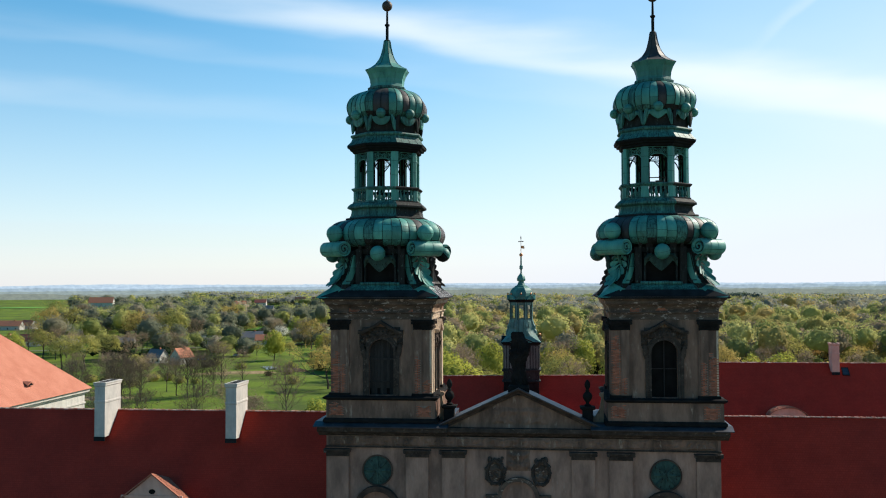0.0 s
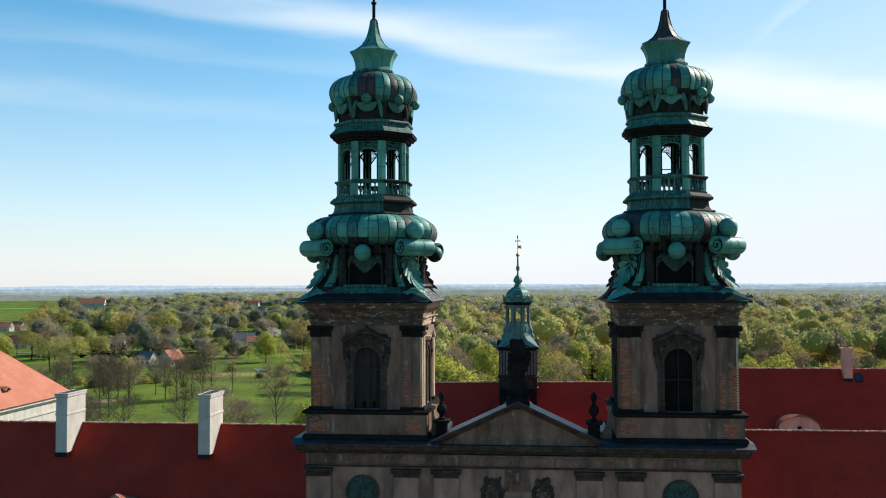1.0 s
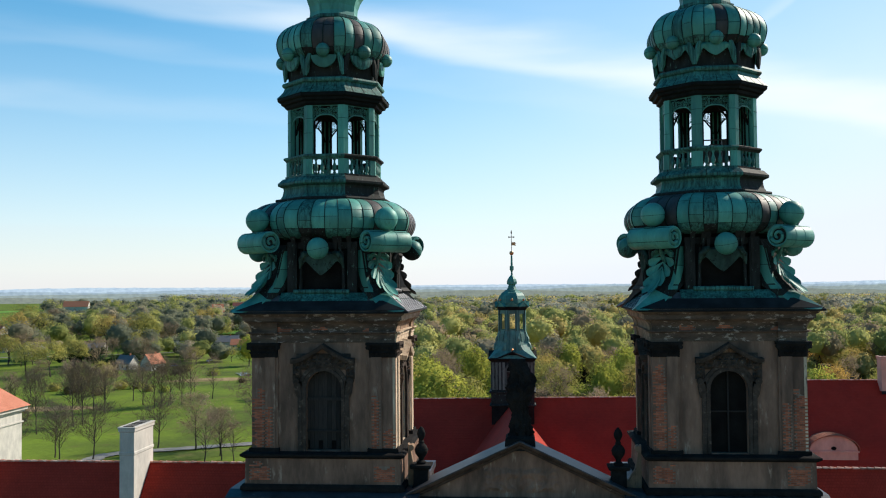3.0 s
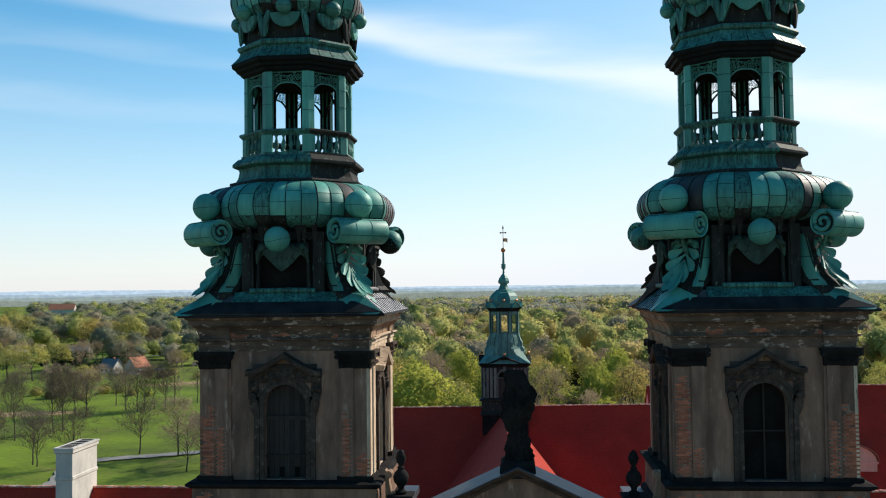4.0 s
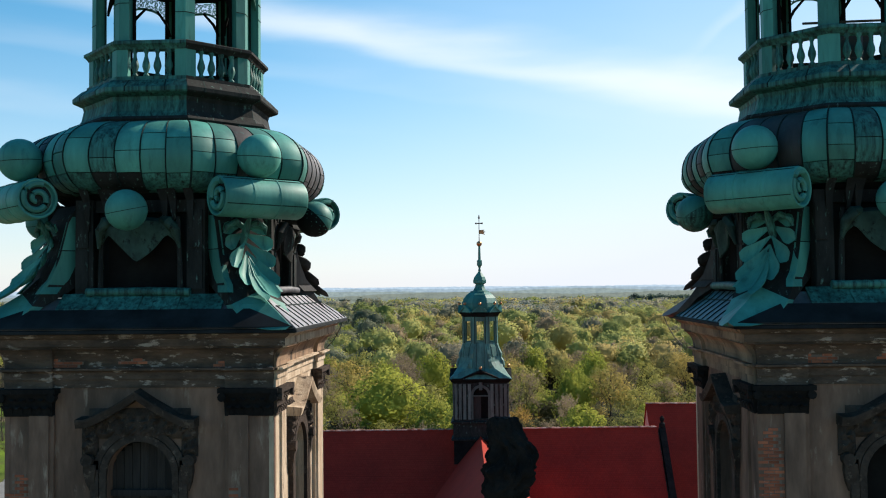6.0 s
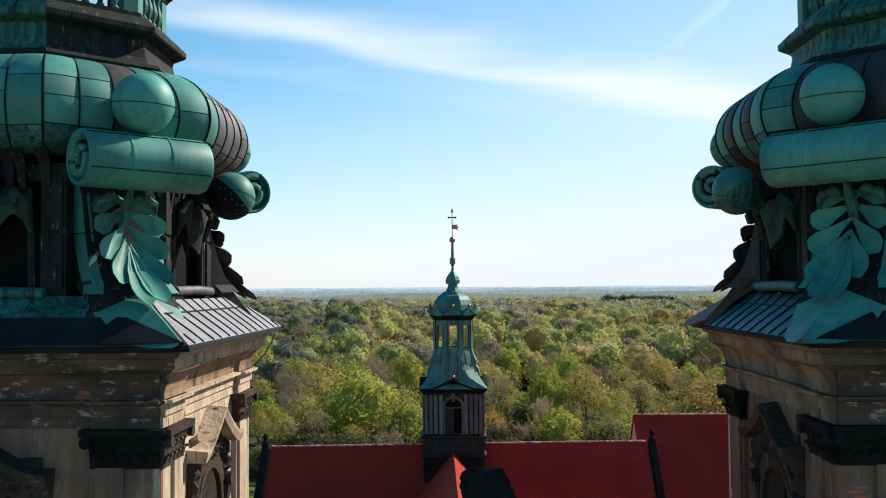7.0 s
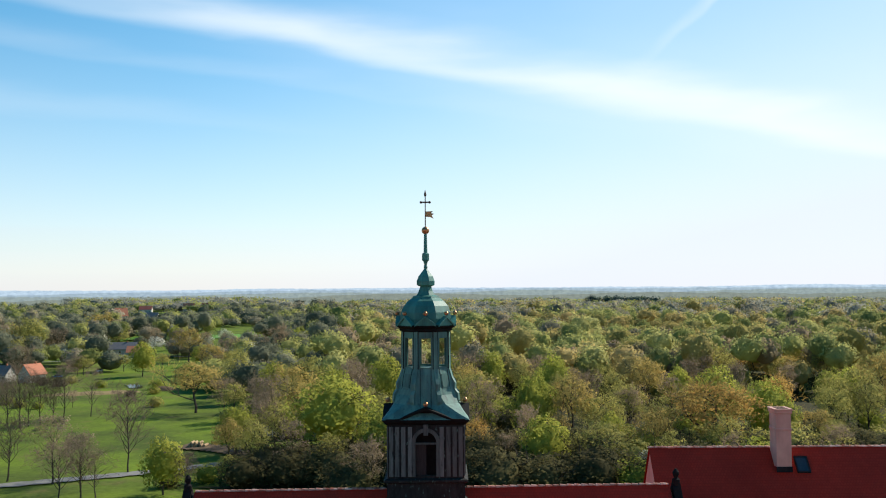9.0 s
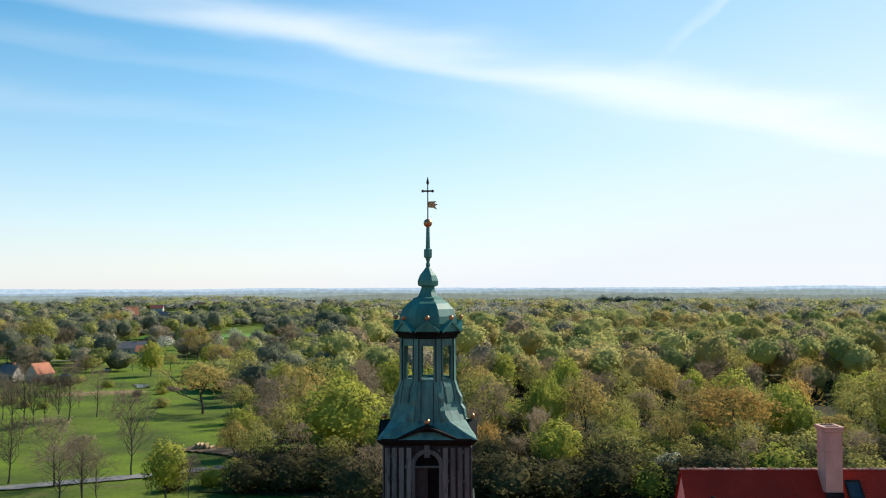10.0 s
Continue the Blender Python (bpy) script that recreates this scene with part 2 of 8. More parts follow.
RIDGE = material("mortared ridge tile", (0.40, 0.12, 0.075), 0.8, 0.0, (0.58, 0.42, 0.34), 0.35, 3.0, rand=0.4, spec=0.1)
GLASS = material("dark window glass", (0.02, 0.025, 0.03), 0.08, 0.0, (0.03, 0.035, 0.04), 0.5, 2.0, spec=0.6, bump=0.0)


def tile_material(name, base, second, third):
    """Plain tiles: courses and staggered joints at real size, with single odd tiles and large weathering."""
    m = material(name, base, 0.85, 0.0, second, 0.5, 0.35, (1, 1, 1), 16.0, 0.2, third, 0.68, spec=0.12)
    ns, ln = m.node_tree.nodes, m.node_tree.links
    hsv = next(n for n in ns if n.type == "HUE_SAT")
    uv = ns.new("ShaderNodeUVMap")
    br = ns.new("ShaderNodeTexBrick")
    br.offset, br.inputs["Scale"].default_value = 0.5, 1.0
    br.inputs["Color1"].default_value, br.inputs["Color2"].default_value, br.inputs["Mortar"].default_value = (1, 1, 1, 1), (0.72, 0.72, 0.72, 1), (0.35, 0.35, 0.35, 1)
    br.inputs["Mortar Size"].default_value, br.inputs["Brick Width"].default_value, br.inputs["Row Height"].default_value = 0.012, 0.2, 0.2
    ln.new(uv.outputs[0], br.inputs["Vector"])
    mx = ns.new("ShaderNodeMix")
    mx.data_type, mx.blend_type = "RGBA", "MULTIPLY"
    mx.inputs["Factor"].default_value = 0.5
    ln.new(hsv.outputs[0], mx.inputs["A"])
    ln.new(br.outputs["Color"], mx.inputs["B"])
    bs = next(n for n in ns if n.type == "BSDF_PRINCIPLED")
    ln.new(mx.outputs["Result"], bs.inputs["Base Color"])
    return m


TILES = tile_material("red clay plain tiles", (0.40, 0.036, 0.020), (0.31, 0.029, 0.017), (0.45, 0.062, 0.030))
# lit copy of the red tiles: full sun is put into the paler colour
TILES_LIT = tile_material("clay tiles, sunlit tone", (0.50, 0.20, 0.13), (0.43, 0.16, 0.10), (0.55, 0.28, 0.19))


def ground_material():
    """Spring meadow with worn paths, reed and far fields at several scales."""
    m = material("spring meadow", (0.124, 0.178, 0.020), 0.95, 0.0, (0.062, 0.086, 0.020), 0.5, 0.03, (1, 1, 1), 0.5, 0.4, (0.135, 0.115, 0.045), 0.56, spec=0.05, contrast=0.42, bump_size=0.4, third_soft=0.2)
    return m


MEADOW = ground_material()
# litter kept dark: tree shade is part of this colour
FOREST_FLOOR = material("leaf litter with tree shade", (0.05, 0.055, 0.02), 0.95, 0.0, (0.035, 0.03, 0.018), 0.5, 0.05, (1, 1, 1), 0.6, 0.4, spec=0.05, bump_size=0.5)
FIELD = material("young green crop", (0.13, 0.27, 0.05), 0.95, 0.0, (0.10, 0.22, 0.05), 0.5, 0.01, (1, 1, 1), 0.5, 0.1, spec=0.05)
REED = material("dry reed", (0.30, 0.21, 0.12), 0.95, 0.0, (0.16, 0.13, 0.06), 0.5, 0.15, (1, 1, 1), 1.2, 0.4, spec=0.05)
ASPHALT = material("worn path asphalt", (0.21, 0.20, 0.185), 0.9, 0.0, (0.15, 0.145, 0.135), 0.5, 0.3)
BARK = material("bark", (0.075, 0.06, 0.048), 0.95, 0.0, (0.045, 0.038, 0.032), 0.5, 2.0, (3, 3, 0.6), 12.0, 0.4, spec=0.1)
TWIG = material("bare twigs", (0.19, 0.14, 0.10), 0.95, 0.0, (0.13, 0.10, 0.075), 0.5, 0.5, spec=0.05, rand=0.2, translucent=0.15)


def leaf(name, base, second, contrast=0.16, through=0.5):
    """Foliage: each tree a little off its neighbour, leaf clusters within, light shining through."""
    m = material(name, base, 0.85, 0.0, second, 0.5, 0.055, (1, 1, 1), 0.9, 0.4, rand=0.14, spec=0.02, translucent=through, contrast=contrast, bump_size=0.12)
    ns, ln = m.node_tree.nodes, m.node_tree.links
    hsv = next(n for n in ns if n.type == "HUE_SAT")
    old = hsv.inputs["Value"].links[0].from_socket
    at, mul, val, hue = ns.new("ShaderNodeAttribute"), ns.new("ShaderNodeMath"), ns.new("ShaderNodeMath"), ns.new("ShaderNodeMath")
    at.attribute_name = "tint"
    mul.operation, val.operation, hue.operation = "MULTIPLY_ADD", "MULTIPLY", "MULTIPLY_ADD"
    mul.inputs[1].default_value, mul.inputs[2].default_value = 0.5, 0.72
    hue.inputs[1].default_value, hue.inputs[2].default_value = -0.035, 0.5175
    ln.new(at.outputs["Fac"], mul.inputs[0])
    ln.new(at.outputs["Fac"], hue.inputs[0])
    ln.new(old, val.inputs[0])
    ln.new(mul.outputs[0], val.inputs[1])
    ln.new(val.outputs[0], hsv.inputs["Value"])
    ln.new(hue.outputs[0], hsv.inputs["Hue"])
    return m


LEAF_FRESH = leaf("fresh spring leaves", (0.375, 0.385, 0.07), (0.285, 0.30, 0.06))
LEAF_GOLD = leaf("golden opening oak leaves", (0.482, 0.358, 0.108), (0.358, 0.281, 0.096))
LEAF_OLIVE = leaf("olive young leaves", (0.416, 0.376, 0.105), (0.297, 0.286, 0.090))
LEAF_RUST = leaf("russet buds", (0.526, 0.330, 0.090), (0.414, 0.264, 0.084))
LEAF_BROWN = leaf("brown budding twigs", (0.338, 0.256, 0.164), (0.244, 0.190, 0.132))
LEAF_DARK = leaf("dark conifer needles", (0.03, 0.055, 0.025), (0.02, 0.04, 0.02))
LEAF_THICKET = leaf("thicket twigs with first leaves", (0.126, 0.114, 0.050), (0.084, 0.079, 0.040))
# conifer colour lifted and blued, with distance haze in it
LEAF_FIR_HAZE = leaf("hazed blue green firs", (0.075, 0.11, 0.09), (0.055, 0.085, 0.07))
BLOSSOM = leaf("white blossom", (0.62, 0.60, 0.52), (0.42, 0.44, 0.30))
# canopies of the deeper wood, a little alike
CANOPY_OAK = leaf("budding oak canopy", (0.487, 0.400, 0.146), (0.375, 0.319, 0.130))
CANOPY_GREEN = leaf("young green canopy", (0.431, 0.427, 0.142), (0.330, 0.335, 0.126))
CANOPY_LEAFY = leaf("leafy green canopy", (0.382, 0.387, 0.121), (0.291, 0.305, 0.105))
# paler and bluer: distance haze is put into this leaf colour
CANOPY_HAZE = leaf("hazed far canopy", (0.370, 0.367, 0.286), (0.302, 0.308, 0.253))
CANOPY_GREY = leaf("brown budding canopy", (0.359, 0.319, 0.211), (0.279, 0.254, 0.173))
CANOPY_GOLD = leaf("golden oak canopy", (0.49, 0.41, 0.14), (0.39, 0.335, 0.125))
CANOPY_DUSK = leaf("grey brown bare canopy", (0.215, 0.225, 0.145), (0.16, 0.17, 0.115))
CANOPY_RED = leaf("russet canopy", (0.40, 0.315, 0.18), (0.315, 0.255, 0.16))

# ---- mesh tools ----


def box(bm, x0, x1, y0, y1, z0, z1, m=None):
    vs = [bm.verts.new((x, y, z)) for z in (z0, z1) for y in (y0, y1) for x in (x0, x1)]
    for a in ((0, 2, 3, 1), (4, 5, 7, 6), (0, 1, 5, 4), (2, 6, 7, 3), (0, 4, 6, 2), (1, 3, 7, 5)):
        bm.faces.new([vs[k] for k in a])
    if m is not None:
        for v in vs:
            v.co = m @ v.co
    return vs


def loft(bm, rings, cap=True, closed=True):
    rows = [[bm.verts.new(p) for p in r] for r in rings]
    n = len(rows[0])
    for a, b in zip(rows, rows[1:]):
        for k in range(n if closed else n - 1):
            j = (k + 1) % n
            bm.faces.new((a[k], a[j], b[j], b[k]))
    if cap and closed:
        bm.faces.new(rows[0][::-1])
        bm.faces.new(rows[-1])
    return rows


def oct_ring(a, z, n=8):
    """A regular polygon with the inner radius a, a flat side towards -y."""
    r = a / math.cos(math.pi / n)
    return [(r * math.sin(2 * math.pi * (k + 0.5) / n), -r * math.cos(2 * math.pi * (k + 0.5) / n), z) for k in range(n)]


def sq_ring(h, z):
    return [(-h, -h, z), (h, -h, z), (h, h, z), (-h, h, z)]


def round_ring(r, z, n=16, c=(0, 0)):
    return [(c[0] + r * math.cos(2 * math.pi * k / n), c[1] + r * math.sin(2 * math.pi * k / n), z) for k in range(n)]


def lathe(bm, profile, n=16, c=(0, 0)):
    return loft(bm, [round_ring(max(r, 0.002), z, n, c) for r, z in profile])


def ball(bm, c, r, u=20, v=12, m=None, squash=1.0):
    rings = []
    for k in range(v + 1):
        a = math.pi * k / v - math.pi / 2
        rings.append([(c[0] + q[0], c[1] + q[1], c[2] + r * squash * math.sin(a)) for q in round_ring(max(r * math.cos(a), 0.003), 0, u)])
    rows = loft(bm, rings)
    if m is not None:
        for row in rows:
            for q in row:
                q.co = m @ q.co


def tube(bm, pts, radii, n=6, cap=True):
    pts = [Vector(p) for p in pts]
    rings = []
    for k, p in enumerate(pts):
        d = (pts[min(k + 1, len(pts) - 1)] - pts[max(k - 1, 0)]).normalized()
        side = d.cross(Vector((0.13, 0.31, 0.94)) if abs(d.z) < 0.9 else Vector((0, 1, 0))).normalized()
        up = side.cross(d)
        r = radii[k] if isinstance(radii, (list, tuple)) else radii
        rings.append([p + r * (math.cos(2 * math.pi * j / n) * side + math.sin(2 * math.pi * j / n) * up) for j in range(n)])
    loft(bm, rings, cap)


def thing(name, place, label, category, group="", kind=""):
    ob = new(name)
    ob.location = place
    return tagged(ob, label, category, group, kind)


def mesh_of(name, bm, mat, smooth=False, recalc=True):
    if recalc:
        bmesh.ops.recalc_face_normals(bm, faces=bm.faces)
    me = bpy.data.meshes.new(name)
    bm.to_mesh(me)
    bm.free()
    me.materials.append(mat)
    if smooth:
        me.shade_smooth()
        me.set_sharp_from_angle(angle=radians(38))
    return me


def part(name, bm, mat, parent, label="", smooth=False, at=None):
    ob = new(name, bm if isinstance(bm, bpy.types.Mesh) else mesh_of(name, bm, mat, smooth))
    ob.parent = parent
    if at is not None:
        ob.matrix_basis = at
    return tagged(ob, label)


def turn(k):
    return Matrix.Rotation(radians(90 * k), 4, "Z")


def put(bm, m, start=0):
    bm.verts.ensure_lookup_table()
    for v in bm.verts[start:]:
        v.co = m @ v.co
    return bm


def weld(bm):
    bmesh.ops.remove_doubles(bm, verts=bm.verts, dist=0.0004)
    return bm


# ---- setting: ground ----


def sheet(name, rows, mat, label, category, z=0.0):
    bm = bmesh.new()
    loft(bm, [[(x, y, z) for x, y in r] for r in rows], cap=False, closed=False)
    ob = new(name, mesh_of(name, bm, mat))
    return tagged(ob, label, category, kind="structure")


def ground_height(x, y):
    d = math.hypot(x, y)
    far = min(1.0, max(0.0, (d - 1100) / 2600))
    slope = min(1.0, max(0.0, (-x / max(y, 1.0) - 0.1) / 0.12)) * min(1.0, max(0.0, (d - 1050) / 650))
    return 8 * slope + 7 * far * far * (0.75 + 0.5 * noise.noise((x / 900, y / 900, 3.0))) + 1.2 * noise.noise((x / 140, y / 140, 0)) * min(1, max(0, (d - 130) / 120))


# the valley is laid out on a smaller plan and scaled up from a point above the church
LAND_S, LAND_E = 1.6, Vector((0.1, 2.0, 36.7))


def valley(x, y):
    """Height of the real ground: a level terrace round the church, then the valley floor."""
    lx, ly = (x - LAND_E.x) / LAND_S + LAND_E.x, (y - LAND_E.y) / LAND_S + LAND_E.y
    f = min(1.0, max(0.0, (math.hypot(x, y - 30) - 108) / 60))
    f = f * f * (3 - 2 * f)
    return f * (LAND_E.z + LAND_S * (ground_height(lx, ly) - LAND_E.z))


bm = bmesh.new()
steps = [0.5, 40, 75, 100, 115, 130, 145, 160, 175, 200, 235, 270, 320, 380, 460, 550, 650, 770, 900, 1060, 1250, 1470, 1760, 2080, 2480, 2960, 3520, 4200, 4700]
loft(bm, [[(d * math.cos(a), d * math.sin(a), valley(d * math.cos(a), d * math.sin(a))) for a in [2 * math.pi * k / 140 for k in range(140)]] for d in steps], cap=False)
tagged(new("ground", mesh_of("ground", bm, MEADOW, True)), "wide green spring meadow and plain to the horizon", "ground", kind="structure")

# unseen gravel added so the meadow's green bounce stays off the walls
bm = bmesh.new()
for k, (x0, x1, y0, y1) in enumerate(((-90, 90, -75, 1.5), (-70, 80, 24.2, 46.0))):
    loft(bm, [[(x0, y0, 0.12), (x1, y0, 0.12)], [(x0, y1, 0.12), (x1, y1, 0.12)]], cap=False, closed=False)
GRAVEL = material("pale gravel", (0.27, 0.23, 0.19), 0.95, 0.0, (0.20, 0.17, 0.14), 0.5, 0.2)
tagged(new("pavement", mesh_of("pavement", bm, GRAVEL)), "unseen added gravel sheet, keeps green bounce off the walls", "courtyard", kind="structure")

# ---- church: facade ----
TX, TY, TZ = {-1: -10.12, 1: 10.73}, 4.45, 26.35
FY = 0.65


def arch_wall(bm, half, z0, z1, oh, oz0, oz1, thick, n=12):
    """A wall in x and z, its face at y = 0 and its back at y = thick, with a round-arched opening of half width oh."""
    spring = oz1 - oh
    box(bm, -half, -oh, 0, thick, z0, z1)
    box(bm, oh, half, 0, thick, z0, z1)
    if oz0 > z0:
        box(bm, -oh, oh, 0, thick, z0, oz0)
    curve = [(-oh * math.cos(math.pi * k / n), spring + oh * math.sin(math.pi * k / n)) for k in range(n + 1)]
    for (xa, za), (xb, zb) in zip(curve, curve[1:]):
        v = [bm.verts.new(p) for p in ((xa, 0, za), (xb, 0, zb), (xb, 0, z1), (xa, 0, z1), (xa, thick, za), (xb, thick, zb), (xb, thick, z1), (xa, thick, z1))]
        for f in ((0, 1, 2, 3), (7, 6, 5, 4), (0, 4, 5, 1)):
            bm.faces.new([v[i] for i in f])


def arch_band(bm, r0, r1, spring, z0, y0, y1, n=14):
    """A flat archivolt with its two jambs, from y0 (front) to y1."""
    path_in = [(-r0, z0)] + [(-r0 * math.cos(math.pi * k / n), spring + r0 * math.sin(math.pi * k / n)) for k in range(n + 1)] + [(r0, z0)]
    path_out = [(-r1, z0)] + [(-r1 * math.cos(math.pi * k / n), spring + r1 * math.sin(math.pi * k / n)) for k in range(n + 1)] + [(r1, z0)]
    loft(bm, [[(a[0], y0, a[1]), (b[0], y0, b[1]), (b[0], y1, b[1]), (a[0], y1, a[1])] for a, b in zip(path_in, path_out)])


def hood(bm, half, z_end, z_apex, y0, y1, thick=0.28):
    """An ogee hood mould: flat ends that sweep up to a point."""
    n = 14
    line = []
    for k in range(-n, n + 1):
        s = abs(k) / n
        line.append((half * k / n, z_apex - (z_apex - z_end) * (1 - (1 - s) ** 1.7 * 0.55 - 0.45 * (1 - min(1, s * 1.25))) if s < 0.8 else z_end + 0.04 * (1 - s)))
    loft(bm, [[(x, y0, z - thick), (x, y0 - 0.06, z - 0.06), (x, y0 - 0.06, z), (x, y1, z + 0.05), (x, y1, z - thick)] for x, z in line])


def bumps(bm, x0, x1, z0, z1, y, count, size, rng):
    """Broken carved ornament: many small rounded lumps over a patch of wall."""
    for _ in range(count):
        r = size * rng.uniform(0.6, 1.4)
        ball(bm, (rng.uniform(x0, x1), y + rng.uniform(-0.5, 0.2) * r, rng.uniform(z0, z1)), r, 7, 5, squash=rng.uniform(0.7, 1.5))


def relief(bm, x0, x1, z0, z1, y, depth, scale, seed, mirror=False):
    """A field of worn carving standing out of a wall: swelling, creased, dying out towards its edges."""
    nx, nz = max(6, int((x1 - x0) / 0.07)), max(5, int((z1 - z0) / 0.07))
    rows = []
    for k in range(nz + 1):
        v, row = k / nz, []
        for i in range(nx + 1):
            u = i / nx
            x, z = x0 + (x1 - x0) * u, z0 + (z1 - z0) * v
            q = abs(x - (x0 + x1) / 2) if mirror else x
            edge = min(1.0, 8 * min(u, 1 - u), 5 * min(v, 1 - v))
            f = 1 - abs(noise.noise((q * scale, z * scale, seed))) * 2.2 + 0.5 * (1 - abs(noise.noise((q * scale * 2.3, z * scale * 2.3, seed + 5))) * 2)
            row.append((x, y - depth * edge * max(0.0, f), z))
        rows.append(row)
    loft(bm, rows, cap=False, closed=False)


def capital(w, h, d, mat):
    """A blackened composite capital, flaring to its abacus, with two rows of leaves and corner scrolls."""
    bm = bmesh.new()
    loft(bm, [[(-a, -b, z), (a, -b, z), (a, 0.05, z), (-a, 0.05, z)] for a, b, z in ((w / 2, d, 0), (w / 2 + 0.01, d + 0.03, h * 0.45), (w / 2 + 0.10, d + 0.14, h * 0.82))])
    box(bm, -w / 2 - 0.16, w / 2 + 0.16, -d - 0.20, 0.05, h * 0.82 + 0.003, h)
    for row, zz in ((0, 0.08), (1, 0.36)):
        for k in range(5 - row):
            x = -w / 2 + w * (k + 0.5 + 0.5 * row) / 5
            loft(bm, [[(x - s, -d - o, h * zz + q), (x + s, -d - o, h * zz + q), (x + s, -d - o + 0.05, h * zz + q), (x - s, -d - o + 0.05, h * zz + q)] for s, o, q in ((0.09, 0.02, 0), (0.11, 0.05, 0.14), (0.08, 0.13, 0.22), (0.04, 0.16, 0.17))])
    for s in (-1, 1):
        tube(bm, [(s * (w / 2 + 0.04), -d - 0.20, h * 0.68), (s * (w / 2 + 0.04), -d + 0.02, h * 0.68)], 0.12, 10)
    return mesh_of("capital", bm, mat)


def mould(bm, half_rows, cx=0.0):
    """Square moulding: rows of (half width, z), bottom to top."""
    loft(bm, [sq_ring(h, z) for h, z in half_rows])


BRICK_MESH = None


def brick_mesh():
    bm = bmesh.new()
    loft(bm, [[(-a, y, -b), (a, y, -b), (a, y, b), (-a, y, b)] for a, b, y in ((0.132, 0.036, 0.0), (0.132, 0.036, -0.014), (0.124, 0.030, -0.02))])
    return mesh_of("brick", bm, BRICK)


def brick_patch(parent, x0, x1, z0, z1, y, m, rng, ragged=0.8):
    """Courses of brick laid bare where the render has fallen, with an uneven upper edge."""
    global BRICK_MESH
    BRICK_MESH = BRICK_MESH or brick_mesh()
    rows = int((z1 - z0) / 0.088)
    tops = [rng.uniform(1 - ragged * 0.3, 1) for _ in range(4)]
    bed = []
    for r in range(rows):
        done = []
        z = z0 + 0.088 * (r + 0.5)
        shift = 0.14 if r % 2 else 0.0
        n = int((x1 - x0) / 0.28)
        for k in range(n):
            x = x0 + 0.14 + 0.28 * k + shift
            if x > x1 - 0.1 or z > z0 + (z1 - z0) * tops[min(3, int(4 * (x - x0) / (x1 - x0)))] or rng.random() < 0.05:
                continue
            part("brick", BRICK_MESH, BRICK, parent, at=m @ pose(x, y + rng.uniform(-0.006, 0.006), z))
            done.append(x)
        if done:
            a, b = max(x0, min(done) - 0.2), min(x1, max(done) + 0.2)
            bed += [[(a, y - 0.006, q), (b, y - 0.006, q), (b, y + 0.02, q), (a, y + 0.02, q)] for q in (z - 0.0439, z + 0.0439)]
    if bed:
        bm = bmesh.new()
        loft(bm, bed)
        put(bm, m)
        part("mortar_bed", bm, MORTAR, parent)


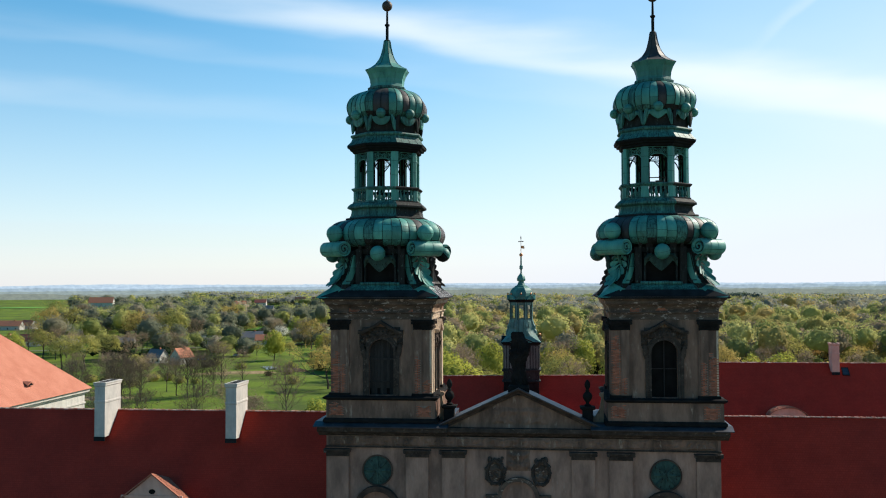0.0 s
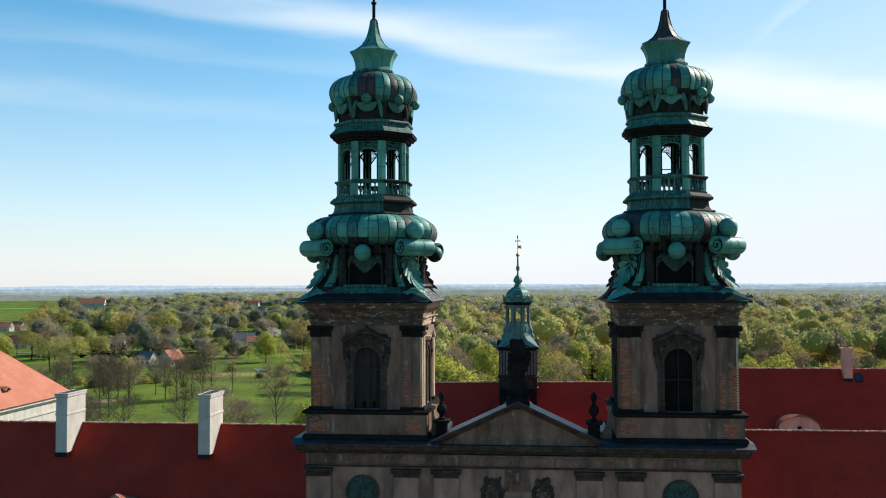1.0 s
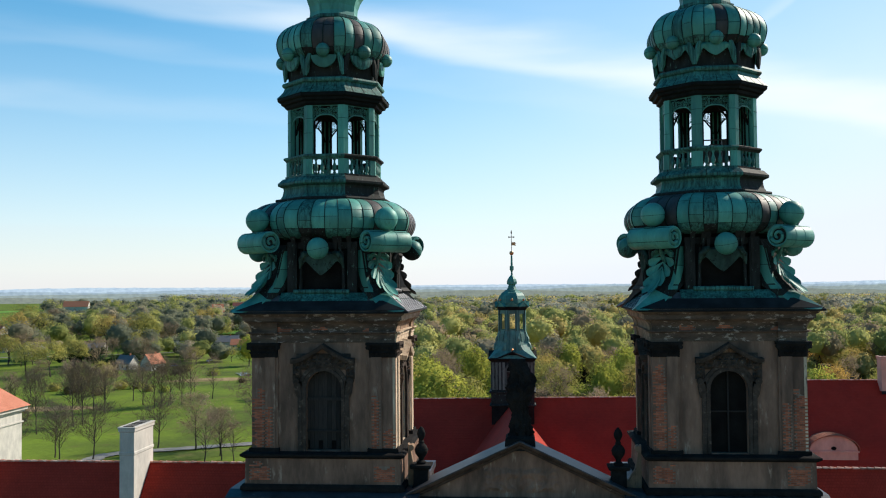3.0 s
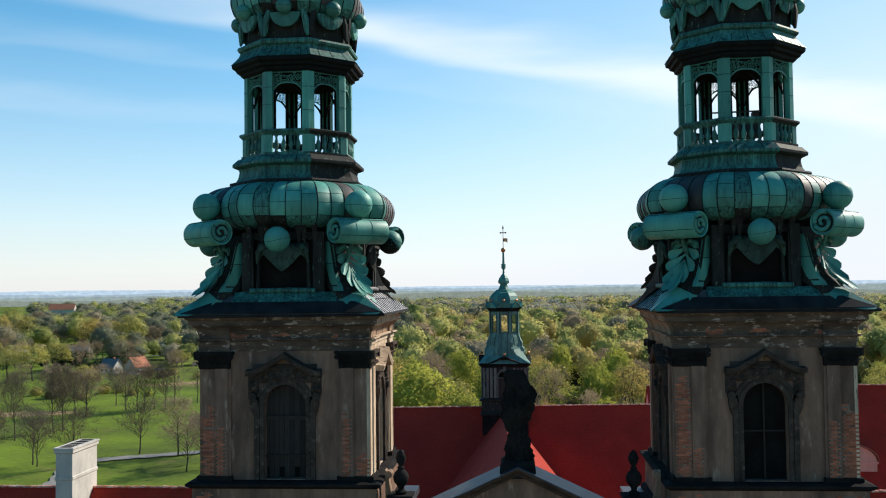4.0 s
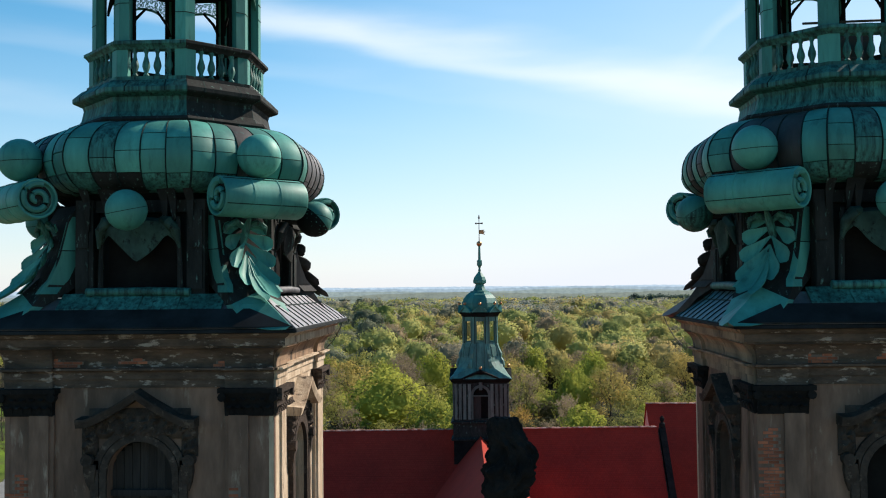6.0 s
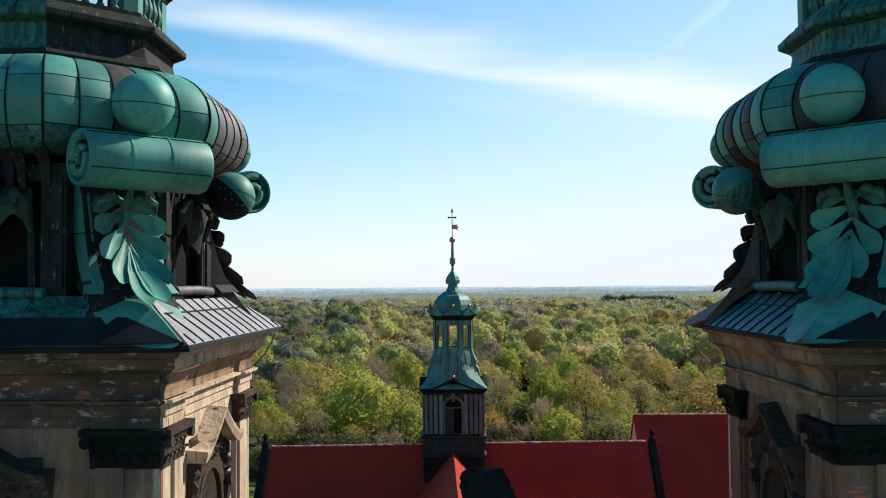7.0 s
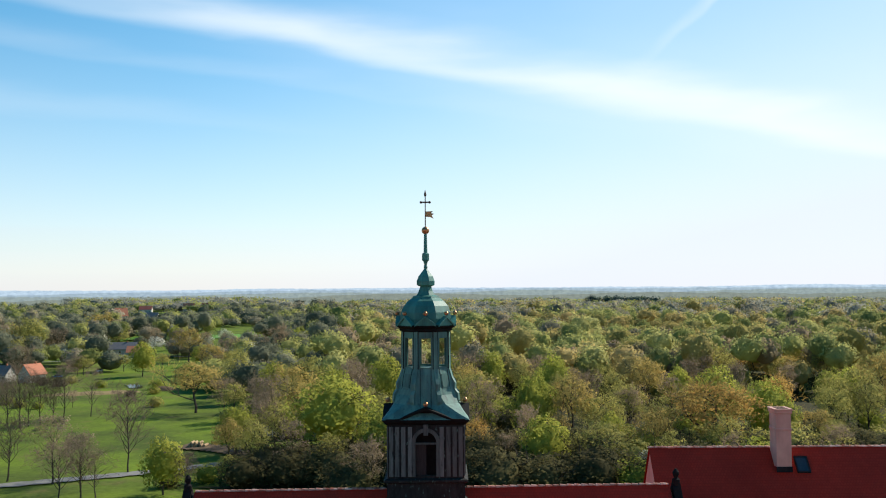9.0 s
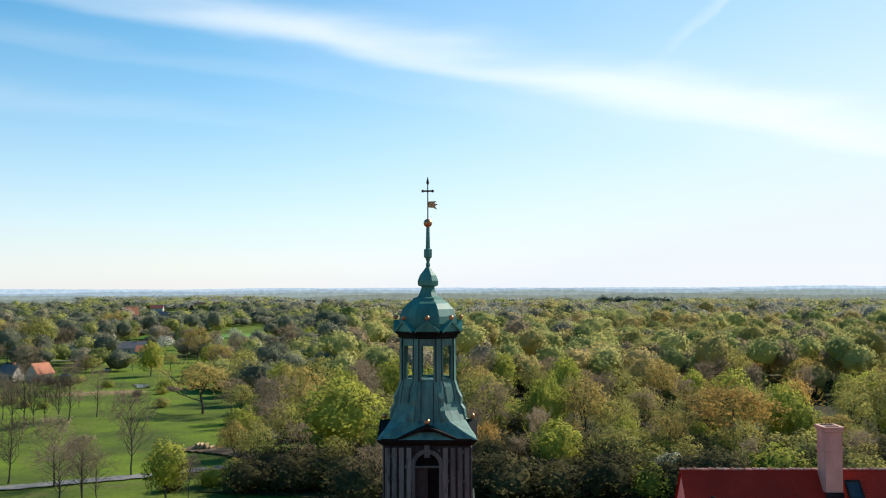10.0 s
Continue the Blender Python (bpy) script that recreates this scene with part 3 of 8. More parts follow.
def bell_tower(sx, rng, group):
    """The masonry stage of a tower above the main cornice, square, with an arched belfry opening in each side."""
    t = thing("bell_tower", (TX[sx], TY, TZ), "weathered brown rendered baroque bell tower stage, brick laid bare", "tower", group)
    H, W, P = 9.2, 3.7, 3.9  # height, wall half width, pilaster half width
    bm = bmesh.new()
    mould(bm, [(4.32, 0.0), (4.32, 0.18), (4.22, 0.30)])
    part("plinth", bm, SOOT, t, "blackened stone plinth")
    bm = bmesh.new()
    mould(bm, [(4.12, 0.30), (4.10, 1.62)])
    part("pedestal", bm, PLASTER, t)
    bm = bmesh.new()
    mould(bm, [(4.12, 1.62), (4.25, 1.70), (4.34, 1.76), (4.34, 1.86), (4.15, 1.93)])
    part("base_moulding", bm, SOOT, t, "black sooty base moulding")
    names = ("front", "side", "back", "side")
    # walls, hoods and pilasters of sides 1 and 2 take the sunlit tone
    for k in range(4):
        m = turn(k)
        bm = bmesh.new()
        arch_wall(bm, W - 0.002 * (k % 2) - (0.45 if k % 2 else 0), 1.93, 8.0, 0.93, 1.97, 6.12, 0.45)
        put(bm, m @ Matrix.Translation((0, -W, 0)))
        part("wall", weld(bm), PLASTER if k in (0, 3) else STONE_LIT, t)
        # boards or bars in the opening
        if (k == 0 and sx < 0) or k == 2:
            for j in range(9):
                bm = bmesh.new()
                top = 6.05 - 1.06 + math.sqrt(max(0.02, 1.06**2 - ((j - 4) * 0.235) ** 2))
                box(bm, -0.112, 0.112, -0.015, 0.015, 2.0 if j % 3 else 2.45, top)
                put(bm, m @ Matrix.Translation(((j - 4) * 0.235, -W + 0.36 + rng.uniform(-0.01, 0.01), 0)))
                part("board", bm, TIMBER, t)
            bm = bmesh.new()
            box(bm, -1.05, 1.05, -0.05, 0.05, 4.55, 4.72, m @ Matrix.Translation((0, -W + 0.28, 0)))
            part("crossbar", bm, TIMBER, t)
            bm = bmesh.new()
            box(bm, -1.05, 1.05, -0.05, 0.05, 2.9, 3.0, m @ Matrix.Translation((0, -W + 0.28, 0)))
            part("crossbar", bm, TIMBER, t)
        else:
            bm = bmesh.new()
            box(bm, -0.035, 0.035, -0.04, 0.04, 1.99, 6.1, m @ Matrix.Translation((0, -W + 0.3, 0)))
            part("mullion", bm, TIMBER, t)
            bm = bmesh.new()
            box(bm, -1.05, 1.05, -0.03, 0.03, 4.0, 4.07, m @ Matrix.Translation((0, -W + 0.38, 0)))
            part("crossbar", bm, TIMBER, t)
            bm = bmesh.new()
            tube(bm, [(0.1, -W + 0.5, 3.9), (0.9, -W + 0.6, 2.6)], 0.06, 6)
            put(bm, m)
            part("brace", bm, TIMBER, t)
        # surround of the opening
        bm = bmesh.new()
        arch_band(bm, 0.94, 1.13, 5.19, 1.95, -0.12, 0.0)
        put(bm, m @ Matrix.Translation((0, -W - 0.002, 0)))
        part("archivolt", bm, CARVED, t)
        for s in (-1, 1):
            bm = bmesh.new()
            box(bm, s * 1.26 - 0.11, s * 1.26 + 0.11, -0.14, 0.0, 1.95, 5.35)
            tube(bm, [(s * 1.44, -0.26, 5.62), (s * 1.44, 0.0, 5.62)], 0.17, 14)
            loft(bm, [[(s * 1.38 - a, -b, z), (s * 1.38 + a, -b, z), (s * 1.38 + a, 0, z), (s * 1.38 - a, 0, z)] for a, b, z in ((0.03, 0.06, 4.75), (0.12, 0.15, 5.0), (0.17, 0.2, 5.3), (0.16, 0.22, 5.5))])
            put(bm, m @ Matrix.Translation((0, -W - 0.004, 0)))
            part("window_surround", bm, CARVED, t, "carved dark stone window surround")
        bm = bmesh.new()
        arch_band(bm, 1.15, 1.34, 5.19, 5.6, -0.10, 0.0)
        put(bm, m @ Matrix.Translation((0, -W - 0.006, 0)))
        part("arch_moulding", bm, CARVED, t)
        bm = bmesh.new()
        relief(bm, -1.45, 1.45, 6.2, 7.05, -0.03, 0.13, 2.6, 3.0 + k, True)
        put(bm, m @ Matrix.Translation((0, -W - 0.006, 0)))
        part("carved_spandrel", bm, CARVED, t, "eroded carved spandrel ornament")
        for s in (-1, 1):
            bm = bmesh.new()
            relief(bm, s * 1.42 - 0.24, s * 1.42 + 0.24, 5.7, 6.7, -0.02, 0.15, 3.4, 7.0 + s)
            put(bm, m @ Matrix.Translation((0, -W - 0.005, 0)))
            part("side_carving", bm, CARVED, t)
        bm = bmesh.new()
        hood(bm, 1.68, 6.78, 7.56, -0.42, 0.0, 0.24)
        put(bm, m @ Matrix.Translation((0, -W - 0.008, 0)))
        part("window_hood", bm, (CARVED, STONE_LIT, STONE_LIT, CARVED)[k], t, "curved pointed hood moulding over the opening")
        # pilasters, in two layers, with their capitals
        for s in (-1, 1):
            bm = bmesh.new()
            box(bm, s * 3.13 - 0.70, s * 3.13 + 0.70, -0.12, 0.02, 1.93, 6.86)
            put(bm, m @ Matrix.Translation((0, -W, 0)))
            pil = part("pilaster", bm, PLASTER if k in (0, 3) else STONE_LIT, t)
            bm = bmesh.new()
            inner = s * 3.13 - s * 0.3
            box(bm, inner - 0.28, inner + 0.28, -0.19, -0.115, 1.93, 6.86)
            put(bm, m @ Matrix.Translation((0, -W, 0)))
            part("pilaster_strip", bm, PLASTER if k in (0, 3) else STONE_LIT, pil)
            bm = bmesh.new()
            box(bm, s * 3.13 - 0.78, s * 3.13 + 0.78, -0.26, 0.0, 1.86, 2.12)
            put(bm, m @ Matrix.Translation((0, -W, 0)))
            part("pilaster_base", bm, SOOT, pil, "black pilaster base")
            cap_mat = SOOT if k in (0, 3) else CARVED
            part("capital", capital(1.36, 0.78, 0.18, cap_mat), cap_mat, pil, "black carved capital", at=m @ pose(s * 3.13, -W, 6.84))
            if k == 0:
                outer, inner_y = (s * 3.13, s * 3.82), -W - 0.195
                spots = {(-1, -1): ((2.15, 5.3), (2.15, 4.4)), (-1, 1): ((2.15, 3.2), (2.15, 5.0)), (1, -1): ((2.15, 6.8), (2.15, 3.7)), (1, 1): ((2.15, 5.4), (2.15, 4.6))}[(int(sx), s)]
                brick_patch(pil, min(outer), max(outer), *spots[0], -W - 0.122, m, rng)
                if spots[1]:
                    brick_patch(pil, inner - 0.27, inner + 0.27, *spots[1], inner_y, m, rng)
        if k == 0:
            for a, b, z0, z1 in ((-3.9, -2.7, 0.5, 1.5), (2.7, 3.9, 0.45, 1.45)):
                brick_patch(t, a, b, z0, z1, -4.115, m, rng, 1.5)
    # entablature, stepping out to the eaves and breaking forward over the pilasters
    low = [(0.05, 7.62), (0.05, 7.85), (0.10, 7.86), (0.10, 8.06), (0.16, 8.09), (0.26, 8.12), (0.26, 8.18)]
    hollow = [(0.07, 8.18), (0.07, 8.30), (0.10, 8.44), (0.17, 8.57), (0.28, 8.68), (0.40, 8.74)]
    top = [(0.44, 8.74), (0.44, 8.79), (0.52, 8.80), (0.52, 9.00), (0.60, 9.04), (0.66, 9.10), (0.66, 9.16)]
    for k in range(4):
        # sides 1, 2: sunlit tone, with a darker frieze for the eaves' shade
        plain, stained = (PEELING, STONE_LIT, STONE_LIT, STONE)[k], (PEELING, STONE, STONE, STONE)[k]
        for name, prof, mat, label in (("architrave", low, plain, ""), ("frieze", hollow, stained, "hollow frieze with stains, peeling paint and eave shade in its tone"), ("cornice", top, plain, "projecting moulded stone cornice")):
            bm = bmesh.new()
            e = 0.002 * (k % 2)
            loft(bm, [[(-W - a + e, -W - a, z), (W + a - e, -W - a, z), (W - 0.5, -W + 0.5, z), (-W + 0.5, -W + 0.5, z)] for a, z in prof])
            put(bm, turn(k))
            band = part(name, bm, mat, t, label)
            if name == "frieze" and k == 0:
                for x0, x1, z0, z1 in ((-2.6, -1.6, 8.19, 8.46), (-0.6, 0.3, 8.28, 8.46), (2.1, 2.9, 8.19, 8.37)):
                    brick_patch(band, x0, x1, z0, z1, -W - 0.09, Matrix.Identity(4), rng, 1.5)
            for s in (-1, 1):
                x0, x1 = s * 3.13 - 0.66, s * 3.13 + 0.66
                if name == "cornice":
                    continue
                bm = bmesh.new()
                loft(bm, [[(x0 - a * 0.3, -W - a - 0.12, z), (x1 + a * 0.3, -W - a - 0.12, z), (x1 + a * 0.3, -W + 0.1, z), (x0 - a * 0.3, -W + 0.1, z)] for a, z in prof])
                put(bm, turn(k))
                part("entablature_block", bm, mat, t)
    # dark box behind the openings: the belfry's inner shade put into colour
    bm = bmesh.new()
    mould(bm, [(3.3, 1.9), (3.3, 8.4)])
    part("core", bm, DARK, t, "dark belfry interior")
    return t


# ---- church: copper helm ----


def bulb_radius(prof, z):
    for (ra, za), (rb, zb) in zip(prof, prof[1:]):
        if za <= z <= zb:
            return ra + (rb - ra) * (z - za) / (zb - za)
    return prof[-1][0]


def fine_profile(prof, n=3):
    """The same profile with rounded steps in between."""
    p = [Vector((a, z)) for a, z in prof]
    out = []
    for k in range(len(p) - 1):
        a, b, c, d = p[max(k - 1, 0)], p[k], p[k + 1], p[min(k + 2, len(p) - 1)]
        for i in range(n):
            t = i / n
            out.append(tuple(0.5 * (2 * b + (c - a) * t + (2 * a - 5 * b + 4 * c - d) * t * t + (3 * b - a - 3 * c + d) * t**3)))
    return out + [tuple(p[-1])]


def panel_bulb(parent, prof, low_cut, cuts, per_side, rng, label, sheet_of):
    """An eight-sided copper bulb: a tarnished body, and on each side narrow sheets of copper with dark standing seams between."""
    prof = fine_profile(prof)
    bm = bmesh.new()
    loft(bm, [oct_ring(a, z) for a, z in prof])
    body = part("bulb", bm, SEAM, parent, label)
    zs = [z for _, z in prof]
    for side in range(8):
        m = Matrix.Rotation(radians(45 * side), 4, "Z")
        for j in range(per_side):
            s0, s1 = -1 + 2 * j / per_side, -1 + 2 * (j + 1) / per_side
            mine = [c + rng.uniform(-0.12, 0.12) for c in rng.sample(cuts, rng.choice((0, 1, 1, 1, len(cuts))))]
            levels = [zs[0], low_cut + rng.uniform(-0.06, 0.06)] + sorted(mine) + [zs[-1]]
            tone = sheet_of(side, j, rng)
            for row, (lo, hi) in enumerate(zip(levels, levels[1:])):
                lift = 0.016 + rng.uniform(0, 0.016)
                bm = bmesh.new()
                rows = []
                ks = [lo + 0.011] + [z for z in zs if lo + 0.06 < z < hi - 0.06] + [hi - 0.011]
                for z in ks:
                    a = bulb_radius(prof, z)
                    h = a * math.tan(math.pi / 8)
                    w0, w1 = h * s0 + 0.019, h * s1 - 0.019
                    mid, puff = (w0 + w1) / 2, 0.035
                    rows.append([(w0, -a + 0.01, z), (w0, -a - lift, z), ((w0 + mid) / 2, -a - lift - puff * 0.75, z), (mid, -a - lift - puff, z), ((w1 + mid) / 2, -a - lift - puff * 0.75, z), (w1, -a - lift, z), (w1, -a + 0.01, z)])
                loft(bm, rows)
                put(bm, m)
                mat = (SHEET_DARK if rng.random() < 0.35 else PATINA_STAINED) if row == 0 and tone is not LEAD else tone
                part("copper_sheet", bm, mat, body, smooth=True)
            # standing seam along the joint
            bm = bmesh.new()
            rows = []
            for a, z in prof:
                x = a * math.tan(math.pi / 8) * s0
                rows.append([(x - 0.011, -a + 0.01, z), (x - 0.009, -a - 0.055, z), (x + 0.009, -a - 0.055, z), (x + 0.011, -a + 0.01, z)])
            loft(bm, rows)
            put(bm, m)
            part("standing_seam", bm, SEAM, body)
    return body


def spiral_scroll():
    """A big horizontal copper roll along x, its ends hollowed round a thick spiral."""
    bm = bmesh.new()
    L, R = 1.32, 0.57
    rows = [(-L + 0.16, 0.30), (-L + 0.14, R * 0.80), (-L, R * 0.86), (-L - 0.01, R * 0.95), (-L + 0.05, R), (-0.46, R), (-0.45, R + 0.014), (-0.40, R + 0.014), (-0.39, R)]
    rows += [(-x, r) for x, r in rows[::-1]]
    loft(bm, [[(x, r * math.cos(2 * math.pi * k / 28), r * math.sin(2 * math.pi * k / 28)) for k in range(28)] for x, r in rows])
    body = mesh_of("roll", bm, PATINA, True)
    ends, eyes = [], []
    for s in (-1, 1):
        bm = bmesh.new()
        pts, rad = [], []
        for k in range(34):
            a = 1.2 + k * 0.29
            r = 0.45 * (1 - k / 40)
            pts.append((s * (L - 0.06), s * r * math.cos(a), r * math.sin(a)))
            rad.append(0.10 - 0.0009 * k)
        tube(bm, pts, rad, 7)
        ends.append(mesh_of("spiral", bm, PATINA, True))
        # dark disc: shade of the hollow end put into colour
        bm = bmesh.new()
        lathe(bm, [(0.42, -0.02), (0.42, 0.02)], 20)
        put(bm, pose(s * (L - 0.15), 0, 0, 0, 90))
        eyes.append(mesh_of("hollow", bm, SHEET_DARK))
    return body, ends, eyes


def skirt_roof(parent, skirt):
    """The skirt: four swept sheets, mitred at the corners, the back one carrying the others."""
    first = None
    for k in (2, 0, 1, 3):
        bm = bmesh.new()
        loft(bm, [[(-a, -a, z), (a, -a, z), (a - 0.06, -a + 0.06, z - 0.06), (-a + 0.06, -a + 0.06, z - 0.06)] for a, z in skirt])
        put(bm, turn(k))
        mat = (LEAD, LEAD_PALE, LEAD, PATINA_BLUE)[k]
        if first is None:
            first = part("skirt_roof", bm, mat, parent, "flared skirt roof of grey and green sheet metal")
        else:
            part("skirt_side", bm, mat, first)
    return first


PIER = [(3.55, 3.7), (3.8, 3.3), (3.92, 2.8), (4.07, 2.2), (4.35, 1.6), (4.85, 1.14), (5.4, 0.80), (5.85, 0.56), (6.2, 0.37), (6.5, 0.20)]


def pier_radius(z):
    for (ra, za), (rb, zb) in zip(PIER, PIER[1:]):
        if zb <= z <= za:
            return ra + (rb - ra) * (za - z) / (za - zb)
    return PIER[0][0] if z > PIER[0][1] else PIER[-1][0]


def frond(z0, lean, length, width, lift, n=9):
    """One rounded tongue of a copper palmette, lying on the sweep of the corner pier, hollow across, its tip curling off."""
    bm = bmesh.new()
    a = radians(lean)
    rings = []
    for k in range(n + 1):
        t = k / n
        x, z = math.sin(a) * length * t, z0 - math.cos(a) * length * t
        r = pier_radius(z) + lift + 0.10 * math.sin(t * 2.4) + 0.16 * t**3
        w = width * 0.5 * (0.12 + 0.9 * min(1.0, t / 0.68) ** 1.25) * (1 if t < 0.8 else math.sqrt(max(0.03, 1 - ((t - 0.8) / 0.205) ** 2)))
        sx, sz = math.cos(a) * w, math.sin(a) * w
        ring = []
        for u, up in ((-1, 0.13), (-0.55, 0.03), (0, -0.02), (0.55, 0.03), (1, 0.13), (0.92, 0.04), (0, -0.10), (-0.92, 0.04)):
            ring.append((x + sx * u, -r - up * min(1, 3 * w), z + sz * u))
        rings.append(ring)
    loft(bm, rings)
    return bm


def drape(bm, half, top, ear, tip, valley, y, bulge):
    """A drooping sheet-copper cloth: pulled up into an ear near each end, hanging to a point in the middle."""
    n = 24
    rows = []
    for k in range(n + 1):
        u = -1 + 2 * k / n
        v = abs(u)
        low = valley + (ear - valley) * min(1.0, v / 0.72) ** 1.25 if v < 0.72 else ear + (tip - ear) * ((v - 0.72) / 0.28) ** 1.5
        out = bulge * (0.35 + 0.65 * math.cos(u * math.pi / 2)) + 0.07 * math.cos(v * 9.0)
        hi = top - 0.12 * v * v
        rows.append([(u * half, y + 0.02, hi), (u * half, y - out * 0.8, hi - 0.12), (u * half, y - out, (hi + low) / 2), (u * half * 0.99, y - out * 0.75, low), (u * half * 0.99, y - out * 0.75 + 0.06, low + 0.01), (u * half, y + 0.06, hi)])
    loft(bm, rows)


def fretwork(m, parent):
    """Pierced sheet copper over an opening of the lantern: a frame with an arched lower edge, filled with curls."""
    bm = bmesh.new()
    n = 14
    for j in range(n):
        u0, u1 = -0.74 + 1.48 * j / n, -0.74 + 1.48 * (j + 1) / n
        z0, z1 = (10.80 - 0.46 * (abs(u) / 0.74) ** 3.0 for u in (u0, u1))
        loft(bm, [[(u0, y, z0), (u1, y, z1), (u1, y, z1 + 0.07), (u0, y, z0 + 0.07)] for y in (-2.37, -2.31)])
    box(bm, -0.74, 0.74, -2.37, -2.31, 11.30, 11.42)
    rng = random.Random(8)
    for j in range(9):
        u = -0.64 + 0.16 * j
        arch = 10.86 - 0.46 * (abs(u) / 0.74) ** 3.0
        z = arch + 0.09
        while z < 11.28:
            turn_dir, r, a0 = rng.choice((-1, 1)), rng.uniform(0.075, 0.10), rng.uniform(0, 6.28)
            tube(bm, [(u + rng.uniform(-0.015, 0.015) + (r * (1 - 0.09 * i)) * math.cos(a0 + turn_dir * i * 0.85), -2.34, z + (r * (1 - 0.09 * i)) * math.sin(a0 + turn_dir * i * 0.85)) for i in range(9)], 0.021, 4)
            z += 0.17
    put(bm, m)
    part("fretwork", bm, PATINA, parent, "pierced sheet-copper fretwork")


def lower_sheets(side, j, rng):
    """Which sheet lies where on the lower bulb: grey stripes on the flanks, bare dark copper behind the corner balls."""
    if side == 2:
        return LEAD if j > 0 else PATINA
    if side == 6:
        return SHEET_RUSSET if j % 2 else PATINA
    if side % 2:
        return SHEET_RUSSET if j == 2 or rng.random() < 0.15 else PATINA
    return PATINA_STAINED if rng.random() < 0.3 else PATINA


def upper_sheets(side, j, rng):
    if side == 2:
        return LEAD if j > 1 else SHEET_RUSSET
    r = rng.random()
    return SHEET_RUSSET if r < 0.12 else PATINA_STAINED if r < 0.4 else PATINA


def copper_helm(sx, rng, group):
    h = thing("tower_helm", (TX[sx] - 0.14, TY, 35.5), "tall green copper baroque helm with lantern on the bell tower", "tower roof", group)
    # eaves and skirt with standing seams
    bm = bmesh.new()
    mould(bm, [(4.50, 0.0), (4.60, 0.02), (4.60, 0.10), (4.52, 0.14)])
    part("eave_board", bm, BLACKROOF, h, "black sheet-metal eave edge").location.x += 0.16
    skirt = [(4.58, 0.14), (4.35, 0.32), (4.1, 0.50), (3.8, 0.72), (3.5, 0.98)]
    sk = skirt_roof(h, skirt)
    sk.location.x += 0.16
    for k in range(4):
        for j in range(-6, 7):
            x = j * 0.70 + 0.06 * math.sin(j * 3.0)
            bm = bmesh.new()
            pts = [(x, -a - 0.004, z + 0.012) for a, z in skirt if a > abs(x) + 0.02]
            if len(pts) > 1 and k:
                loft(bm, [[(px - 0.011, py, pz - 0.02), (px + 0.011, py, pz - 0.02), (px + 0.011, py, pz + 0.022), (px - 0.011, py, pz + 0.022)] for px, py, pz in pts])
                put(bm, turn(k))
                part("standing_seam", bm, SEAM, sk)
            else:
                bm.free()
        if k == 0:
            bm = bmesh.new()
            lowp, high = [(x, -a - 0.05, z + 0.03) for x, a, z in ((-4.5, 4.56, 0.12), (4.5, 4.56, 0.12), (3.2, 4.02, 0.60), (-3.2, 4.02, 0.60))], 0.04
            loft(bm, [lowp, [(x, y, z + high) for x, y, z in lowp]])
            part("tarred_sheet", bm, BLACKROOF, sk, "black tarred sheet over the front eaves")
            # green sheets along the top of the front skirt
            for x0, x1 in ((-2.35, -1.22), (-1.2, -0.02), (0.0, 1.08), (1.1, 2.35)):
                bm = bmesh.new()
                dz = 0.05 + 0.02 * math.sin(x0 * 5)
                flat = [(x0, -3.98, 0.63), (x1, -3.98, 0.63), (x1, -3.45, 1.05), (x0, -3.45, 1.05)]
                loft(bm, [flat, [(x, y, z + dz) for x, y, z in flat]])
                part("flashing", bm, PATINA_STAINED, sk)
        else:
            bm = bmesh.new()
            box(bm, -3.6, 3.6, -3.83, -3.79, 0.70, 0.735, turn(k))
            part("cross_seam", bm, SEAM, sk)
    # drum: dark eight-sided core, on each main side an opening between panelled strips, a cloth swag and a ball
    # drum colours hold grime and the deep shade under the bulb
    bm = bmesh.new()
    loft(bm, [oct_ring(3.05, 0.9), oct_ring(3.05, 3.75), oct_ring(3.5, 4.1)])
    part("drum", bm, PATINA_DARK, h, "dark weathered, shade-toned copper drum")
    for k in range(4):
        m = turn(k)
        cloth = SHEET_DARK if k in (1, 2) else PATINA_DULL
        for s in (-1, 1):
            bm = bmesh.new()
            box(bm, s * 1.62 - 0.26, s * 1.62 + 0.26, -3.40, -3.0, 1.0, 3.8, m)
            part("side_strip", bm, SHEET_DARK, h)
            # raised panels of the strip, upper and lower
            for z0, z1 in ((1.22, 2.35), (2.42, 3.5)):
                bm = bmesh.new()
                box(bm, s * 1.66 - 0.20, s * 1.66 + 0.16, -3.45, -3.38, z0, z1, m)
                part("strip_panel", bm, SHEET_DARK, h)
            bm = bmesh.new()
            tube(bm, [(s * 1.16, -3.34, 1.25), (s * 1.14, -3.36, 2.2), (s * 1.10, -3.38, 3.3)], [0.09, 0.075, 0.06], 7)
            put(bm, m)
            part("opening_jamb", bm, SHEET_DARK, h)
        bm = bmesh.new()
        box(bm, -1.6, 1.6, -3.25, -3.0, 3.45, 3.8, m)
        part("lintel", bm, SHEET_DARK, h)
        # dark plate on the drum; the opening's shade is its colour
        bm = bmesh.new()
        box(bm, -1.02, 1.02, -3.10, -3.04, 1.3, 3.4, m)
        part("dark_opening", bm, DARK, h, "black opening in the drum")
        bm = bmesh.new()
        tube(bm, [(-1.5, -3.52, 1.16), (0.2, -3.52, 1.17), (0.22, -3.52, 1.17), (1.5, -3.52, 1.14)], [0.12, 0.12, 0.13, 0.12], 10)
        put(bm, m)
        part("sill_roll", bm, PATINA_STAINED if k != 1 else LEAD, h, "", True)
        bm = bmesh.new()
